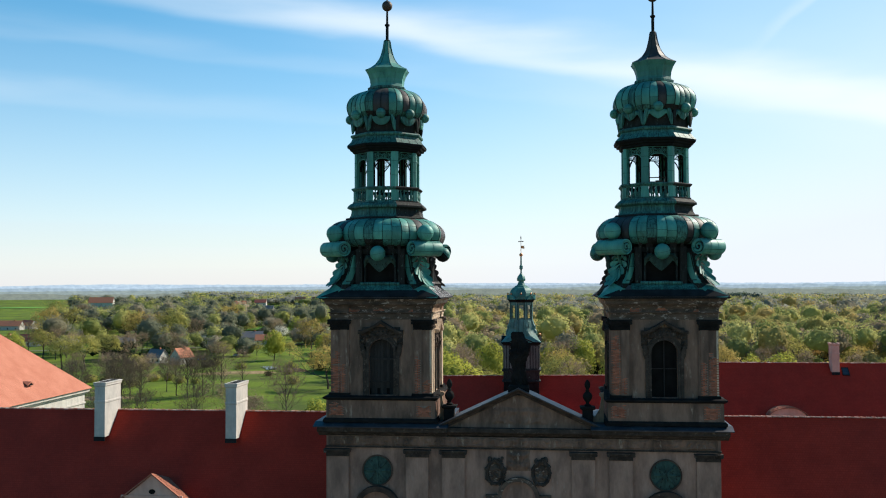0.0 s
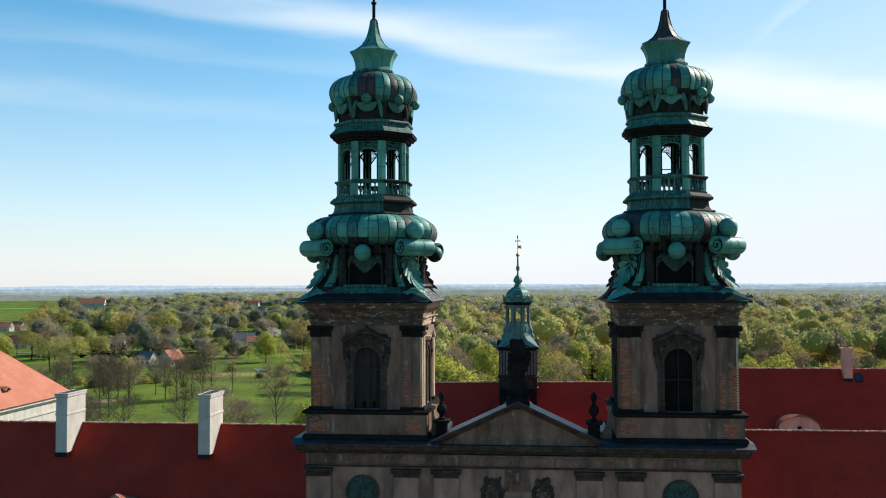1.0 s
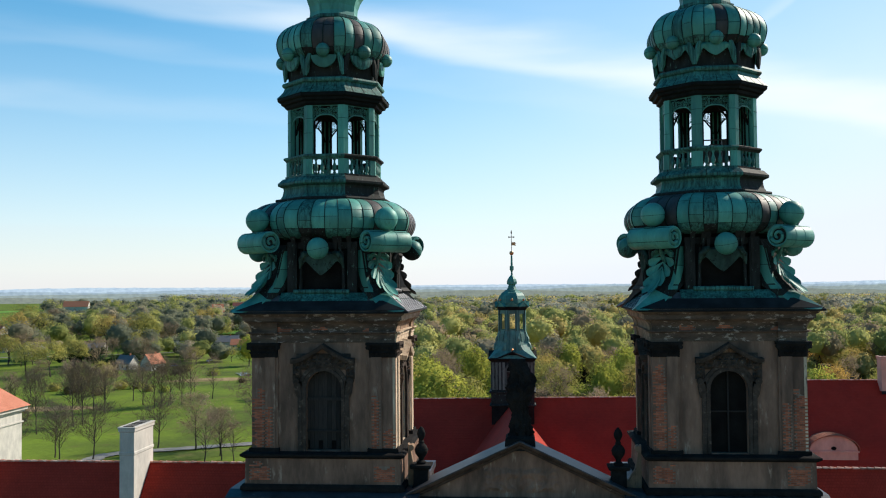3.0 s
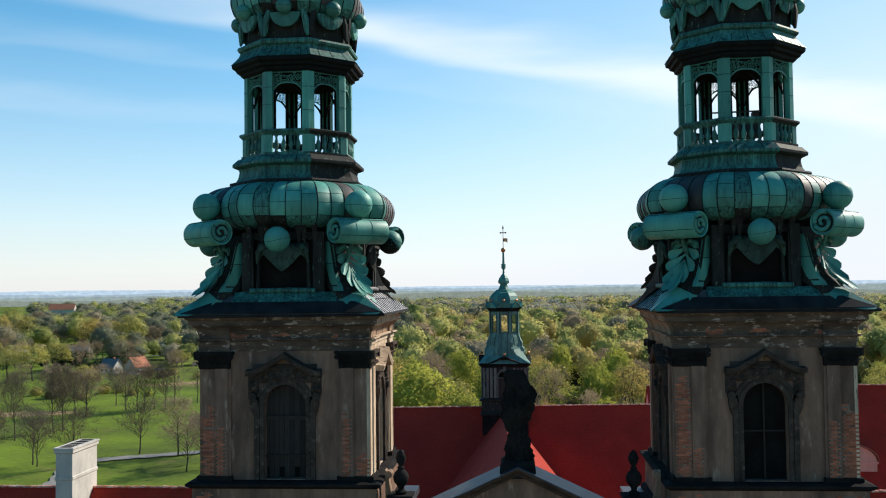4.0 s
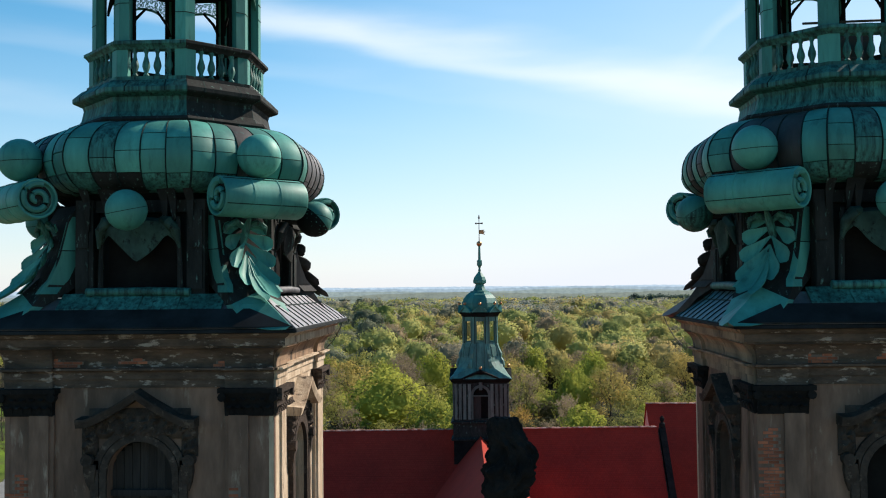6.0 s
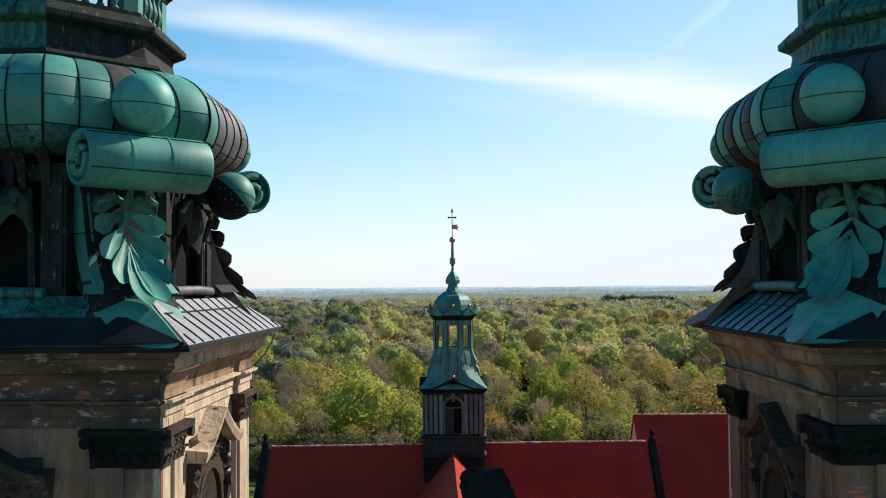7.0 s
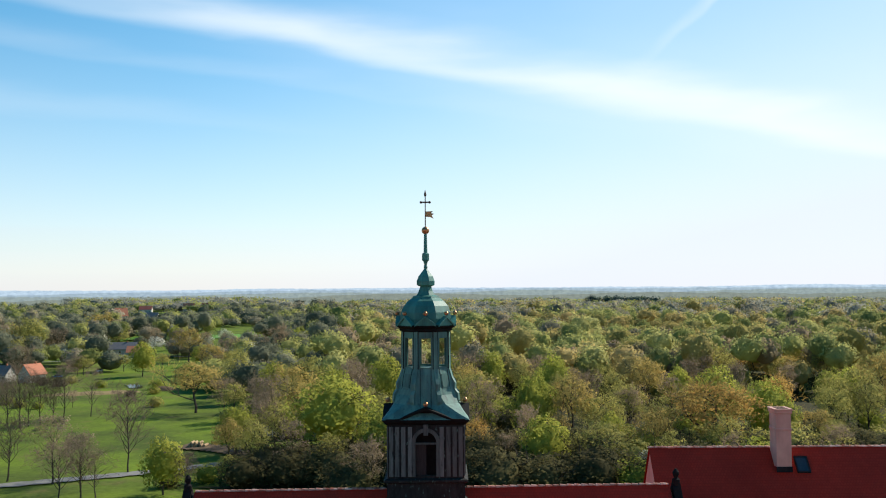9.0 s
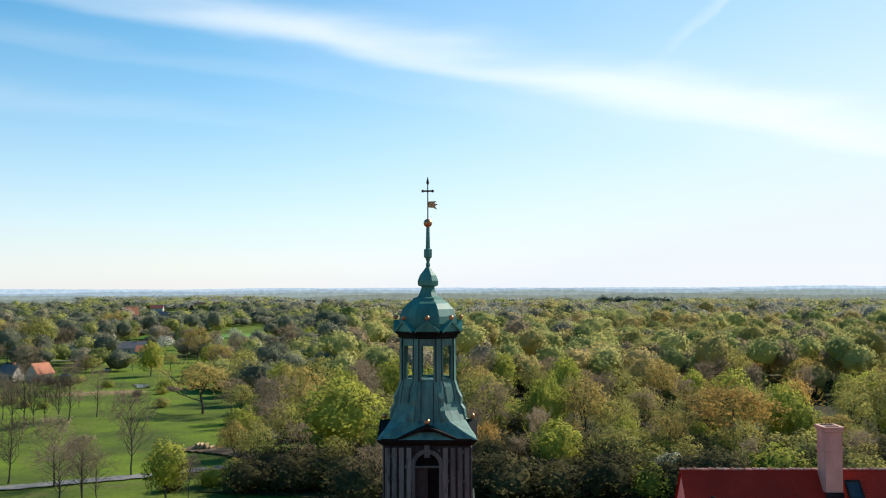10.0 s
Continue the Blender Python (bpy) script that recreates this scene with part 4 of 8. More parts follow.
        drape(bm, 1.16, 3.30, 2.78, 2.42, 2.02, -3.36, 0.34)
        put(bm, m)
        part("swag", bm, cloth, h, "drooping copper cloth swag", True)
        for s in (-1, 1):
            bm = bmesh.new()
            tube(bm, [(s * 0.66, -3.5, 3.22), (s * 0.90, -3.62, 3.16), (s * 1.08, -3.58, 2.9), (s * 1.18, -3.46, 2.4)], [0.10, 0.17, 0.15, 0.04], 9)
            put(bm, m)
            part("swag_ear", bm, cloth, h, "", True)
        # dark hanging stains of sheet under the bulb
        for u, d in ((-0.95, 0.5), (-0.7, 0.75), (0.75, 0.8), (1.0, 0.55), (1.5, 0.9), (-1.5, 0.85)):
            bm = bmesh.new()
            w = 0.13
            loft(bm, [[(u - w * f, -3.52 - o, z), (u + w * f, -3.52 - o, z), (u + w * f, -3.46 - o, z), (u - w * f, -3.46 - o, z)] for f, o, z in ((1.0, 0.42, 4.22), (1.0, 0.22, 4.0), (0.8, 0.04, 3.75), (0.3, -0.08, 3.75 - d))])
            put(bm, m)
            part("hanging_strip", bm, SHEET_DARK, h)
        bm = bmesh.new()
        ball(bm, (0, -4.42, 3.42), 0.57, 24, 14)
        put(bm, m)
        ball_ob = part("ball", bm, PATINA, h, "big green copper ball", True)
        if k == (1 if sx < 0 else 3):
            # darker lower half, tilted towards the tower and the front
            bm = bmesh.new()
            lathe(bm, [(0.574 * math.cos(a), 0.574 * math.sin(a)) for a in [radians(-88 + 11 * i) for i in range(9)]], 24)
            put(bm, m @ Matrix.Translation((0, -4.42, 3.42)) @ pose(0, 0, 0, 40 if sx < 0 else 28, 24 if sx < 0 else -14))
            part("dark_underside", bm, PATINA_DARK if sx < 0 else PATINA_STAINED, ball_ob, "dark lower half of the ball", True)
        bm = bmesh.new()
        lathe(bm, [(0.573, -0.008), (0.573, 0.008)], 24)
        put(bm, m @ pose(0, -4.42, 3.42, 8, 14 if k else -10))
        part("seam", bm, SEAM, ball_ob)
        bm = bmesh.new()
        tube(bm, [(0, -3.3, 3.5), (0, -4.1, 3.42)], 0.2, 8)
        put(bm, m)
        part("ball_stem", bm, SHEET_DARK, ball_ob)
    # corner piers: concave sweep, roll, ball and palmette
    roll, spiral, hollow = spiral_scroll()
    for k in range(4):
        m = Matrix.Rotation(radians(90 * k + 45), 4, "Z")
        wide = [0.80, 0.80, 0.80, 0.80, 0.82, 0.86, 0.84, 0.66, 0.44, 0.16]
        rings = []
        for k2, ((r, z), w) in enumerate(zip(PIER, wide)):
            fold = 0.0 if k2 < 4 else 0.62 * w * min(1, (k2 - 3) / 3)
            back = 0.9 if k2 < 5 else 0.3
            rings.append([(-w, -r, z - fold), (0, -r, z), (w, -r, z - fold), (w, -r + back, z - fold - 0.03), (-w, -r + back, z - fold - 0.03)])
        bm = bmesh.new()
        loft(bm, rings[:6])
        put(bm, m)
        body_mat = SHEET_RUSSET if k in (1, 2) else SHEET_DARK
        pier = part("corner_pier", bm, body_mat, h, "dark swept copper corner pier" if k in (1, 2) else "swept green copper corner pier")
        bm = bmesh.new()
        loft(bm, rings[5:])
        put(bm, m)
        part("pier_foot", bm, SHEET_RUSSET if k in (1, 2) else PATINA, pier)
        # turned-out edge sheets along both sides of the pier, down to the flared foot
        for s in (-1, 1):
            for lo, hi in ((1.12, 2.35), (2.38, 3.35)):
                bm = bmesh.new()
                rows = []
                for i in range(7):
                    z = lo + (hi - lo) * i / 6
                    r, w = pier_radius(z + 0.1), 0.80 + 0.5 * max(0.0, (1.35 - z) / 0.7) ** 1.5
                    q = r - 0.02 - 0.16 * max(0.0, (1.35 - z) / 0.7)
                    rows.append([(s * (w - 0.16), -q - 0.05, z), (s * (w + 0.02), -q - 0.03, z), (s * (w + 0.02), -q + 0.5, z), (s * (w - 0.04), -q + 0.5, z)])
                loft(bm, rows)
                put(bm, m)
                part("edge_sheet", bm, PATINA if k in (0, 3) else SHEET_RUSSET, pier)
        for z0, lean, length, width, lift in ((3.06, 80, 0.74, 0.36, 0.05), (2.84, 62, 0.88, 0.42, 0.09), (2.56, 45, 1.00, 0.44, 0.13), (2.30, 28, 1.10, 0.44, 0.17), (2.10, 10.5, 1.16, 0.43, 0.21)):
            for s in (-1, 1):
                bm = frond(z0, s * lean, length * rng.uniform(0.95, 1.05), width, lift)
                put(bm, m)
                part("palmette_leaf", bm, SHEET_RUSSET if k in (1, 2) else PATINA, pier, "rounded copper palmette leaf", True)
        bm = bmesh.new()
        for s in (-1, 1):
            tube(bm, [(0, -4.05, 3.0), (s * 0.35, -4.25, 3.14), (s * 0.62, -4.22, 3.0), (s * 0.66, -4.15, 2.8)], [0.08, 0.1, 0.08, 0.05], 7)
        tube(bm, [(0, -4.0, 2.5), (0, -4.2, 2.95), (0, -4.4, 3.3)], [0.10, 0.12, 0.05], 7)
        put(bm, m)
        part("leaf_crown", bm, PATINA_STAINED, pier)
        sc = part("scroll", roll, PATINA, h, "big horizontal copper volute roll", at=m @ pose(0, -4.88, 3.78))
        for e in spiral:
            part("spiral", e, PATINA, sc)
        for e in hollow:
            part("hollow", e, SHEET_DARK, sc)
        bm = bmesh.new()
        tube(bm, [(-1.28, -0.30, 0.492), (1.28, -0.30, 0.492)], 0.012, 4)
        part("seam", bm, SEAM, sc)
        bm = bmesh.new()
        tube(bm, [(-1.28, -0.53, -0.228), (1.28, -0.53, -0.228)], 0.012, 4)
        part("seam", bm, SEAM, sc)
        bm = bmesh.new()
        ball(bm, (0, -4.92, 4.98), 0.62, 24, 14)
        put(bm, m)
        cb = part("ball", bm, PATINA, h, "green copper ball above a corner scroll", True)
        bm = bmesh.new()
        lathe(bm, [(0.6225, -0.009), (0.6225, 0.009)], 24)
        put(bm, m @ pose(0, -4.92, 4.95, 5))
        part("seam", bm, SEAM, cb)
    # lower bulb
    prof = [(3.35, 3.98), (3.8, 4.08), (4.14, 4.33), (4.33, 4.70), (4.37, 5.05), (4.25, 5.44), (3.98, 5.76), (3.56, 6.0), (3.0, 6.14)]
    panel_bulb(h, prof, 4.48, (5.0, 5.55), 5, rng, "swelling lower copper bulb", lower_sheets)
    # neck mouldings and gallery
    for name, rows, mat, label in (
        ("drip_roll", ((2.85, 6.08), (3.06, 6.12), (3.10, 6.2), (3.06, 6.28), (2.8, 6.32)), SHEET_DARK, "black rolled drip moulding"),
        ("neck", ((2.86, 6.26), (2.72, 6.5), (2.66, 6.8), (2.70, 6.95)), PATINA_STAINED, ""),
        ("gallery_floor", ((2.70, 6.93), (2.94, 7.02), (2.97, 7.06), (2.97, 7.17), (2.72, 7.42), (2.58, 7.46), (2.58, 7.56)), PATINA_STAINED, "eight-sided gallery base"),
    ):
        bm = bmesh.new()
        loft(bm, [oct_ring(a, z) for a, z in rows])
        ring = part(name, bm, mat, h, label)
        # bare brown sheets over the flank that the rain washes
        for side in (1, 2, 3):
            bm = bmesh.new()
            k = 0.4142 - 0.004
            loft(bm, [[(-(a + 0.008) * k, -a - 0.008, z), ((a + 0.008) * k, -a - 0.008, z), ((a - 0.02) * k, -a + 0.02, z), (-(a - 0.02) * k, -a + 0.02, z)] for a, z in rows])
            put(bm, Matrix.Rotation(radians(45 * side), 4, "Z"))
            part("flank_sheet", bm, SHEET_DARK, ring)
    for side in range(8):
        # lapped seams and a few dark sheets on the sloping gallery base
        for u in (-0.62, 0.55):
            bm = bmesh.new()
            loft(bm, [[(u * a / 2.9 - 0.02, -a - 0.012, z), (u * a / 2.9 + 0.02, -a - 0.012, z), (u * a / 2.9 + 0.02, -a + 0.04, z), (u * a / 2.9 - 0.02, -a + 0.04, z)] for a, z in ((2.97, 7.04), (2.97, 7.17), (2.72, 7.42))])
            put(bm, Matrix.Rotation(radians(45 * side), 4, "Z"))
            part("seam", bm, SEAM, h)
    bm = bmesh.new()
    lathe(bm, [(0.075, 0), (0.10, 0.06), (0.055, 0.13), (0.125, 0.33), (0.115, 0.42), (0.055, 0.62), (0.05, 0.72), (0.09, 0.80), (0.09, 0.88)], 8)
    baluster = mesh_of("baluster", bm, PATINA_STAINED, True)
    for side in range(8):
        m = Matrix.Rotation(radians(45 * side), 4, "Z")
        bm = bmesh.new()
        loft(bm, [oct_side for oct_side in [[(-a * 0.4142, -a, z), (a * 0.4142, -a, z), (a * 0.4142 - 0.14, -a + 0.34, z), (-a * 0.4142 + 0.14, -a + 0.34, z)] for a, z in ((2.54, 8.38), (2.58, 8.44), (2.67, 8.52), (2.67, 8.60), (2.60, 8.64))]])
        put(bm, m)
        part("handrail", bm, PATINA_STAINED if side in (0, 7, 6) else SHEET_DARK, h)
        for j in range(4):
            part("baluster", baluster, PATINA_STAINED, h, at=m @ pose(-0.51 + 0.34 * j, -2.46, 7.54))
        # corner post of the gallery and of the lantern
        c = Matrix.Rotation(radians(45 * side + 22.5), 4, "Z")
        bm = bmesh.new()
        tip = Vector((0, -2.52 / math.cos(math.pi / 8), 0))
        for s in (-1, 1):
            d = Matrix.Rotation(s * radians(22.5), 3, "Z") @ Vector((s, 0, 0))
            nrm = Vector((d.y, -d.x, 0)) * s
            e = tip + d * 0.33
            loft(bm, [[tuple(tip + Vector((0, 0, z))), tuple(e + Vector((0, 0, z))), tuple(e - nrm * 0.24 + Vector((0, 0, z))), tuple(tip + Vector((0, 0.26, z)))] for z in (7.5, 8.46)])
        put(bm, c)
        part("gallery_pier", bm, PATINA, h)
        bm = bmesh.new()
        rr = 2.44 / math.cos(math.pi / 8)
        tip = Vector((0, -rr, 0))
        for s in (-1, 1):
            d = Matrix.Rotation(s * radians(22.5), 3, "Z") @ Vector((s, 0, 0))
            nrm = Vector((d.y, -d.x, 0)) * s
            e = tip + d * 0.31
            loft(bm, [[tuple(tip + Vector((0, 0, z))), tuple(e + Vector((0, 0, z))), tuple(e - nrm * 0.34 + Vector((0, 0, z))), tuple(tip + Vector((0, 0.36, z)))] for z in (8.6, 11.42)])
        put(bm, c)
        post = part("lantern_post", bm, PATINA, h)
        for z in (9.5 + 0.3 * (side % 3), 10.6):
            bm = bmesh.new()
            for s in (-1, 1):
                d = Matrix.Rotation(s * radians(22.5), 3, "Z") @ Vector((s, 0, 0))
                nrm = Vector((d.y, -d.x, 0)) * s
                p0, p1 = tip + nrm * 0.012, tip + d * 0.31 + nrm * 0.012
                loft(bm, [[(p.x, p.y, z), (p.x, p.y, z + 0.02), (p.x - nrm.x * 0.02, p.y - nrm.y * 0.02, z + 0.02), (p.x - nrm.x * 0.02, p.y - nrm.y * 0.02, z)] for p in (p0, p1)])
            put(bm, c)
            part("seam", bm, SEAM, post)
        # dark sheet added inside each post, soot and shade in one colour
        bm = bmesh.new()
        box(bm, -0.30, 0.30, -rr + 0.37, -rr + 0.40, 8.6, 11.3, c)
        part("post_lining", bm, DARK, h, "dark inner face of a lantern post")
        fretwork(m, h)
        for s in (-1, 1):
            bm = bmesh.new()
            tube(bm, [(s * 0.72, -2.05, 9.95), (s * 0.55, -2.02, 10.35), (s * 0.2, -2.0, 10.75)], [0.04, 0.055, 0.04], 5)
            put(bm, m)
            part("bracket", bm, DARK, h)
    bm = bmesh.new()
    loft(bm, [oct_ring(2.28, 11.2), oct_ring(2.28, 11.38)])
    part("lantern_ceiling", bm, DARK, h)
    if sx > 0:
        # instruments standing inside the lantern
        bm = bmesh.new()
        for x, y, z, w in ((0.25, -0.6, 8.95, 0.26), (-0.3, -0.9, 8.85, 0.2), (0.85, -0.4, 9.2, 0.16)):
            box(bm, x - w, x + w, y - w, y + w, 8.0, z)
        tube(bm, [(-1.2, -0.8, 9.15), (1.2, -0.8, 9.2)], 0.04, 5)
        part("mast_box", bm, IRON, h, "dark boxes and a rail inside the lantern")
    # cornice over the lantern
    for name, rows, mat, label in (
        ("lantern_cornice", ((2.44, 11.34), (2.58, 11.42), (2.60, 11.56), (2.78, 11.60), (2.82, 11.72), (2.95, 11.78), (2.98, 11.84), (2.98, 11.96)), PATINA_DARK, "dark projecting lantern cornice"),
        ("cornice_roof", ((3.02, 11.96), (2.80, 12.2), (2.66, 12.38), (2.60, 12.56)), PATINA_STAINED, ""),
        ("roll_moulding", ((2.58, 12.56), (2.70, 12.62), (2.74, 12.72), (2.70, 12.82), (2.45, 12.9)), PATINA_STAINED, ""),
        ("upper_drum", ((2.40, 12.86), (2.42, 14.1), (2.75, 14.4)), SHEET_DARK, "dark stained drum under the upper bulb"),
    ):
        bm = bmesh.new()
        loft(bm, [oct_ring(a, z) for a, z in rows])
        part(name, bm, mat, h, label)
    for side in range(8):
        m = Matrix.Rotation(radians(45 * side), 4, "Z")
        for u in (-0.7, 0.0, 0.75):
            bm = bmesh.new()
            loft(bm, [[(u * a / 2.9 - 0.018, -a - 0.012, z), (u * a / 2.9 + 0.018, -a - 0.012, z), (u * a / 2.9 + 0.018, -a + 0.04, z), (u * a / 2.9 - 0.018, -a + 0.04, z)] for a, z in ((3.02, 11.97), (2.80, 12.2), (2.66, 12.38))])
            put(bm, m)
            part("seam", bm, SEAM, h)
        bm = bmesh.new()
        if sx < 0:
            rings = []
            for j in range(13):
                a = math.pi * j / 12
                rings.append([(0.70 * math.cos(a) * f, -2.5 - o, 14.0 - 0.66 * math.sin(a) * f) for f, o in ((0.1, 0.34), (0.6, 0.38), (1.0, 0.30), (1.0, 0.16), (0.1, 0.12))])
            loft(bm, rings)
        else:
            drape(bm, 0.86, 14.2, 13.78, 13.2, 13.35, -2.52, 0.36)
        put(bm, m)
        part("shell", bm, PATINA_STAINED if side % 2 else PATINA, h, "scalloped copper shell", True)
        for s in (-1, 1):
            bm = bmesh.new()
            tube(bm, [(s * 0.80, -2.62, 14.15), (s * 0.92, -2.62, 13.7), (s * 0.98, -2.58, 13.2), (s * 1.02, -2.6, 12.95)], [0.12, 0.16, 0.13, 0.06], 7)
            put(bm, m)
            part("drapery_strip", bm, SHEET_DARK if side in (1, 2) else PATINA_STAINED, h, "", True)
        bm = bmesh.new()
        ball(bm, (0, -3.0, 14.24), 0.37, 18, 12)
        put(bm, m)
        sb = part("small_ball", bm, PATINA, h, "green copper ball under the upper bulb", True)
        bm = bmesh.new()
        lathe(bm, [(0.373, -0.008), (0.373, 0.008)], 18)
        put(bm, m @ pose(0, -3.0, 14.24, 6))
        part("seam", bm, SEAM, sb)
    prof = [(2.5, 14.0), (2.78, 14.28), (2.94, 14.68), (2.99, 15.06), (2.90, 15.45), (2.66, 15.82), (2.28, 16.12), (1.78, 16.34), (1.42, 16.45)]
    panel_bulb(h, prof, 14.4, (15.05, 15.75), 4, rng, "swelling upper copper bulb", upper_sheets)
    # crown and spire
    for name, rows, mat, label in (
        ("crown_foot", ((1.40, 16.44), (1.46, 16.52), (1.46, 16.66), (1.34, 16.72)), PATINA_STAINED, ""),
        ("crown", ((1.30, 16.7), (1.26, 16.95), (1.30, 17.3), (1.44, 17.72), (1.62, 18.02), (1.64, 18.08)), PATINA, "flared eight-sided copper crown"),
        ("spire", ((1.66, 18.08), (1.24, 18.3), (0.88, 18.6), (0.62, 19.0), (0.44, 19.45), (0.32, 19.95), (0.24, 20.5)), PATINA if sx < 0 else SHEET_RUSSET, "concave copper spire"),
    ):
        bm = bmesh.new()
        loft(bm, [oct_ring(a, z) for a, z in rows])
        part(name, bm, mat, h, label)
    for k in range(8):
        bm = bmesh.new()
        tube(bm, [(0, -a / math.cos(math.pi / 8) - 0.004, z) for a, z in ((1.66, 18.08), (1.24, 18.3), (0.88, 18.6), (0.62, 19.0), (0.44, 19.45), (0.32, 19.95), (0.24, 20.5))], 0.022, 4)
        put(bm, Matrix.Rotation(radians(45 * k + 22.5), 4, "Z"))
        part("seam", bm, SEAM, h)
    bm = bmesh.new()
    lathe(bm, [(0.24, 20.5), (0.26, 20.55), (0.12, 20.65), (0.12, 21.7), (0.2, 21.74), (0.2, 21.86), (0.10, 21.9), (0.075, 23.0)], 10)
    part("finial_rod", bm, PATINA_DARK, h, "slender finial rod", True)
    bm = bmesh.new()
    ball(bm, (0, 0, 23.35), 0.42, 16, 12)
    lathe(bm, [(0.06, 23.75), (0.05, 24.6)], 8)
    part("finial_ball", bm, IRON, h, "dark metal finial ball", True)
    # lightning cable from the eaves
    bm = bmesh.new()
    s = -sx
    tube(bm, [(s * 4.5, 4.5, 0.22), (s * 4.62, 4.6, 0.1), (s * 4.5, 4.5, -0.25), (s * 4.3, 4.36, -0.65), (s * 4.05, 4.2, -0.95)], 0.018, 5)
    part("lightning_cable", bm, IRON, h, "thin dark lightning cable")
    return h


# ---- church: body of the facade ----


def facade():
    wall = thing("wall_front", (0.17, FY, 0), "dark weathered brown church facade with giant pilasters", "facade", kind="structure")
    bm = bmesh.new()
    box(bm, -14.45, 14.45, 0, 8.2, 0, 25.3)
    part("wall", bm, PLASTER_PALE, wall)
    bm = bmesh.new()
    prof = [(0.0, 25.30), (-0.14, 25.36), (-0.3, 25.46), (-0.3, 25.52), (-0.72, 25.66), (-0.78, 25.74), (-0.78, 26.02)]
    for x0, x1, d, back in ((-15.0, -5.3, 0, 8.0), (5.3, 15.0, 0, 8.0), (-5.3, 5.3, 0.25, 3.0)):
        loft(bm, [[(x, y + d, z) for y, z in prof] + [(x, back, 26.02), (x, back, 25.30)] for x in (x0, x1)])
    part("main_cornice", bm, CARVED, wall, "heavy grimy main cornice")
    bm = bmesh.new()
    for x0, x1 in ((-15.25, -5.2), (5.2, 15.25)):
        loft(bm, [[(x, -1.0, 26.02), (x, -1.02, 26.09), (x, -0.2, 26.36), (x, 8.3, 26.36), (x, 8.3, 26.02)] for x in (x0, x1)])
    part("cornice_sheet", bm, LEAD_DARK, wall, "sheet-metal covering of the cornice")
    rng = random.Random(5)
    # frieze of worn scrollwork over a thin string moulding
    for k in range(12):
        bm = bmesh.new()
        relief(bm, -14.3 + 2.38 * k, -14.3 + 2.38 * (k + 1), 24.56, 25.28, -0.02, 0.10, 2.2, 11.0 + k, True)
        part("frieze_relief", bm, PLASTER, wall, "worn scrollwork of the frieze" if k == 0 else "")
    bm = bmesh.new()
    box(bm, -14.5, 14.5, -0.16, 0.0, 24.44, 24.54)
    part("string_moulding", bm, CARVED, wall)
    capm = capital(1.72, 0.56, 0.3, CARVED)
    for x in (-13.55, -7.55, -4.85, 4.65, 7.35, 13.55):
        bm = bmesh.new()
        box(bm, x - 0.84, x + 0.84, -0.22, 0.02, 1.0, 23.80)
        p = part("pilaster", bm, PLASTER_PALE, wall)
        part("capital", capm, CARVED, p, "dark carved capital", at=pose(x, 0.02, 23.79))
    for s in (-1, 1):
        bm = bmesh.new()
        rings = []
        for k in range(33):
            a = 2 * math.pi * k / 32
            rings.append([(s * 10.55 + r * math.cos(a), y, 22.75 + r * math.sin(a)) for r, y in ((1.06, 0.0), (1.06, -0.10), (1.16, -0.10), (1.16, 0.0))])
        loft(bm, rings, cap=False)
        part("oculus_frame", bm, STONE_DARK, wall)
        bm = bmesh.new()
        lathe(bm, [(1.07, 0), (0.9, 0.04), (0.45, 0.07), (0.12, 0.10)], 24)
        for k in range(8):
            tube(bm, [(0, 0, 0.1), (0.95 * math.cos(k * math.pi / 4), 0.95 * math.sin(k * math.pi / 4), 0.06)], 0.09, 6)
        put(bm, pose(s * 10.55, -0.01, 22.75, 90))
        part("oculus", bm, PATINA_DULL, wall, "round green copper oculus cover")
        bm = bmesh.new()
        arch_band(bm, 1.35, 1.75, 19.9, 18.0, -0.5, 0.0)
        put(bm, Matrix.Translation((s * 10.55, 0, 0)))
        part("arch_hood", bm, STONE_DARK, wall)
    bm = bmesh.new()
    arch_band(bm, 1.25, 1.55, 20.9, 17.0, -0.35, 0.0)
    box(bm, -2.4, -1.5, -0.3, 0, 20.9, 21.15)
    box(bm, 1.5, 2.4, -0.3, 0, 20.9, 21.15)
    put(bm, Matrix.Translation((-0.08, 0, 0)))
    part("niche_arch", bm, PEELING, wall)
    for s in (-1, 1):
        bm = bmesh.new()
        cx, cz = -0.08 + s * 1.68, 22.75
        loop = [(cx + 0.62 * math.cos(a), -0.1, cz + 0.82 * math.sin(a)) for a in [2 * math.pi * k / 28 for k in range(29)]]
        tube(bm, loop, 0.13, 7, cap=False)
        for k in range(26):
            a = 2 * math.pi * k / 26
            ball(bm, (cx + 0.66 * math.cos(a) + rng.uniform(-0.08, 0.08), -0.16, cz + 0.86 * math.sin(a) + rng.uniform(-0.08, 0.08)), rng.uniform(0.08, 0.16), 7, 5)
        bumps(bm, cx - 0.5, cx + 0.5, cz + 0.75, cz + 1.05, -0.05, 10, 0.13, rng)
        part("cartouche", bm, CARVED, wall, "eroded carved oval wreath")
        bm = bmesh.new()
        relief(bm, cx - 0.5, cx + 0.5, cz - 0.65, cz + 0.65, -0.02, 0.14, 2.4, 3.0 + s)
        part("cartouche_relief", bm, PEELING, wall, "worn relief inside the wreath")
    bm = bmesh.new()
    relief(bm, -0.95, 0.80, 22.9, 24.4, -0.02, 0.16, 1.7, 21.0, True)
    part("carved_drapery", bm, PLASTER, wall)
    return wall


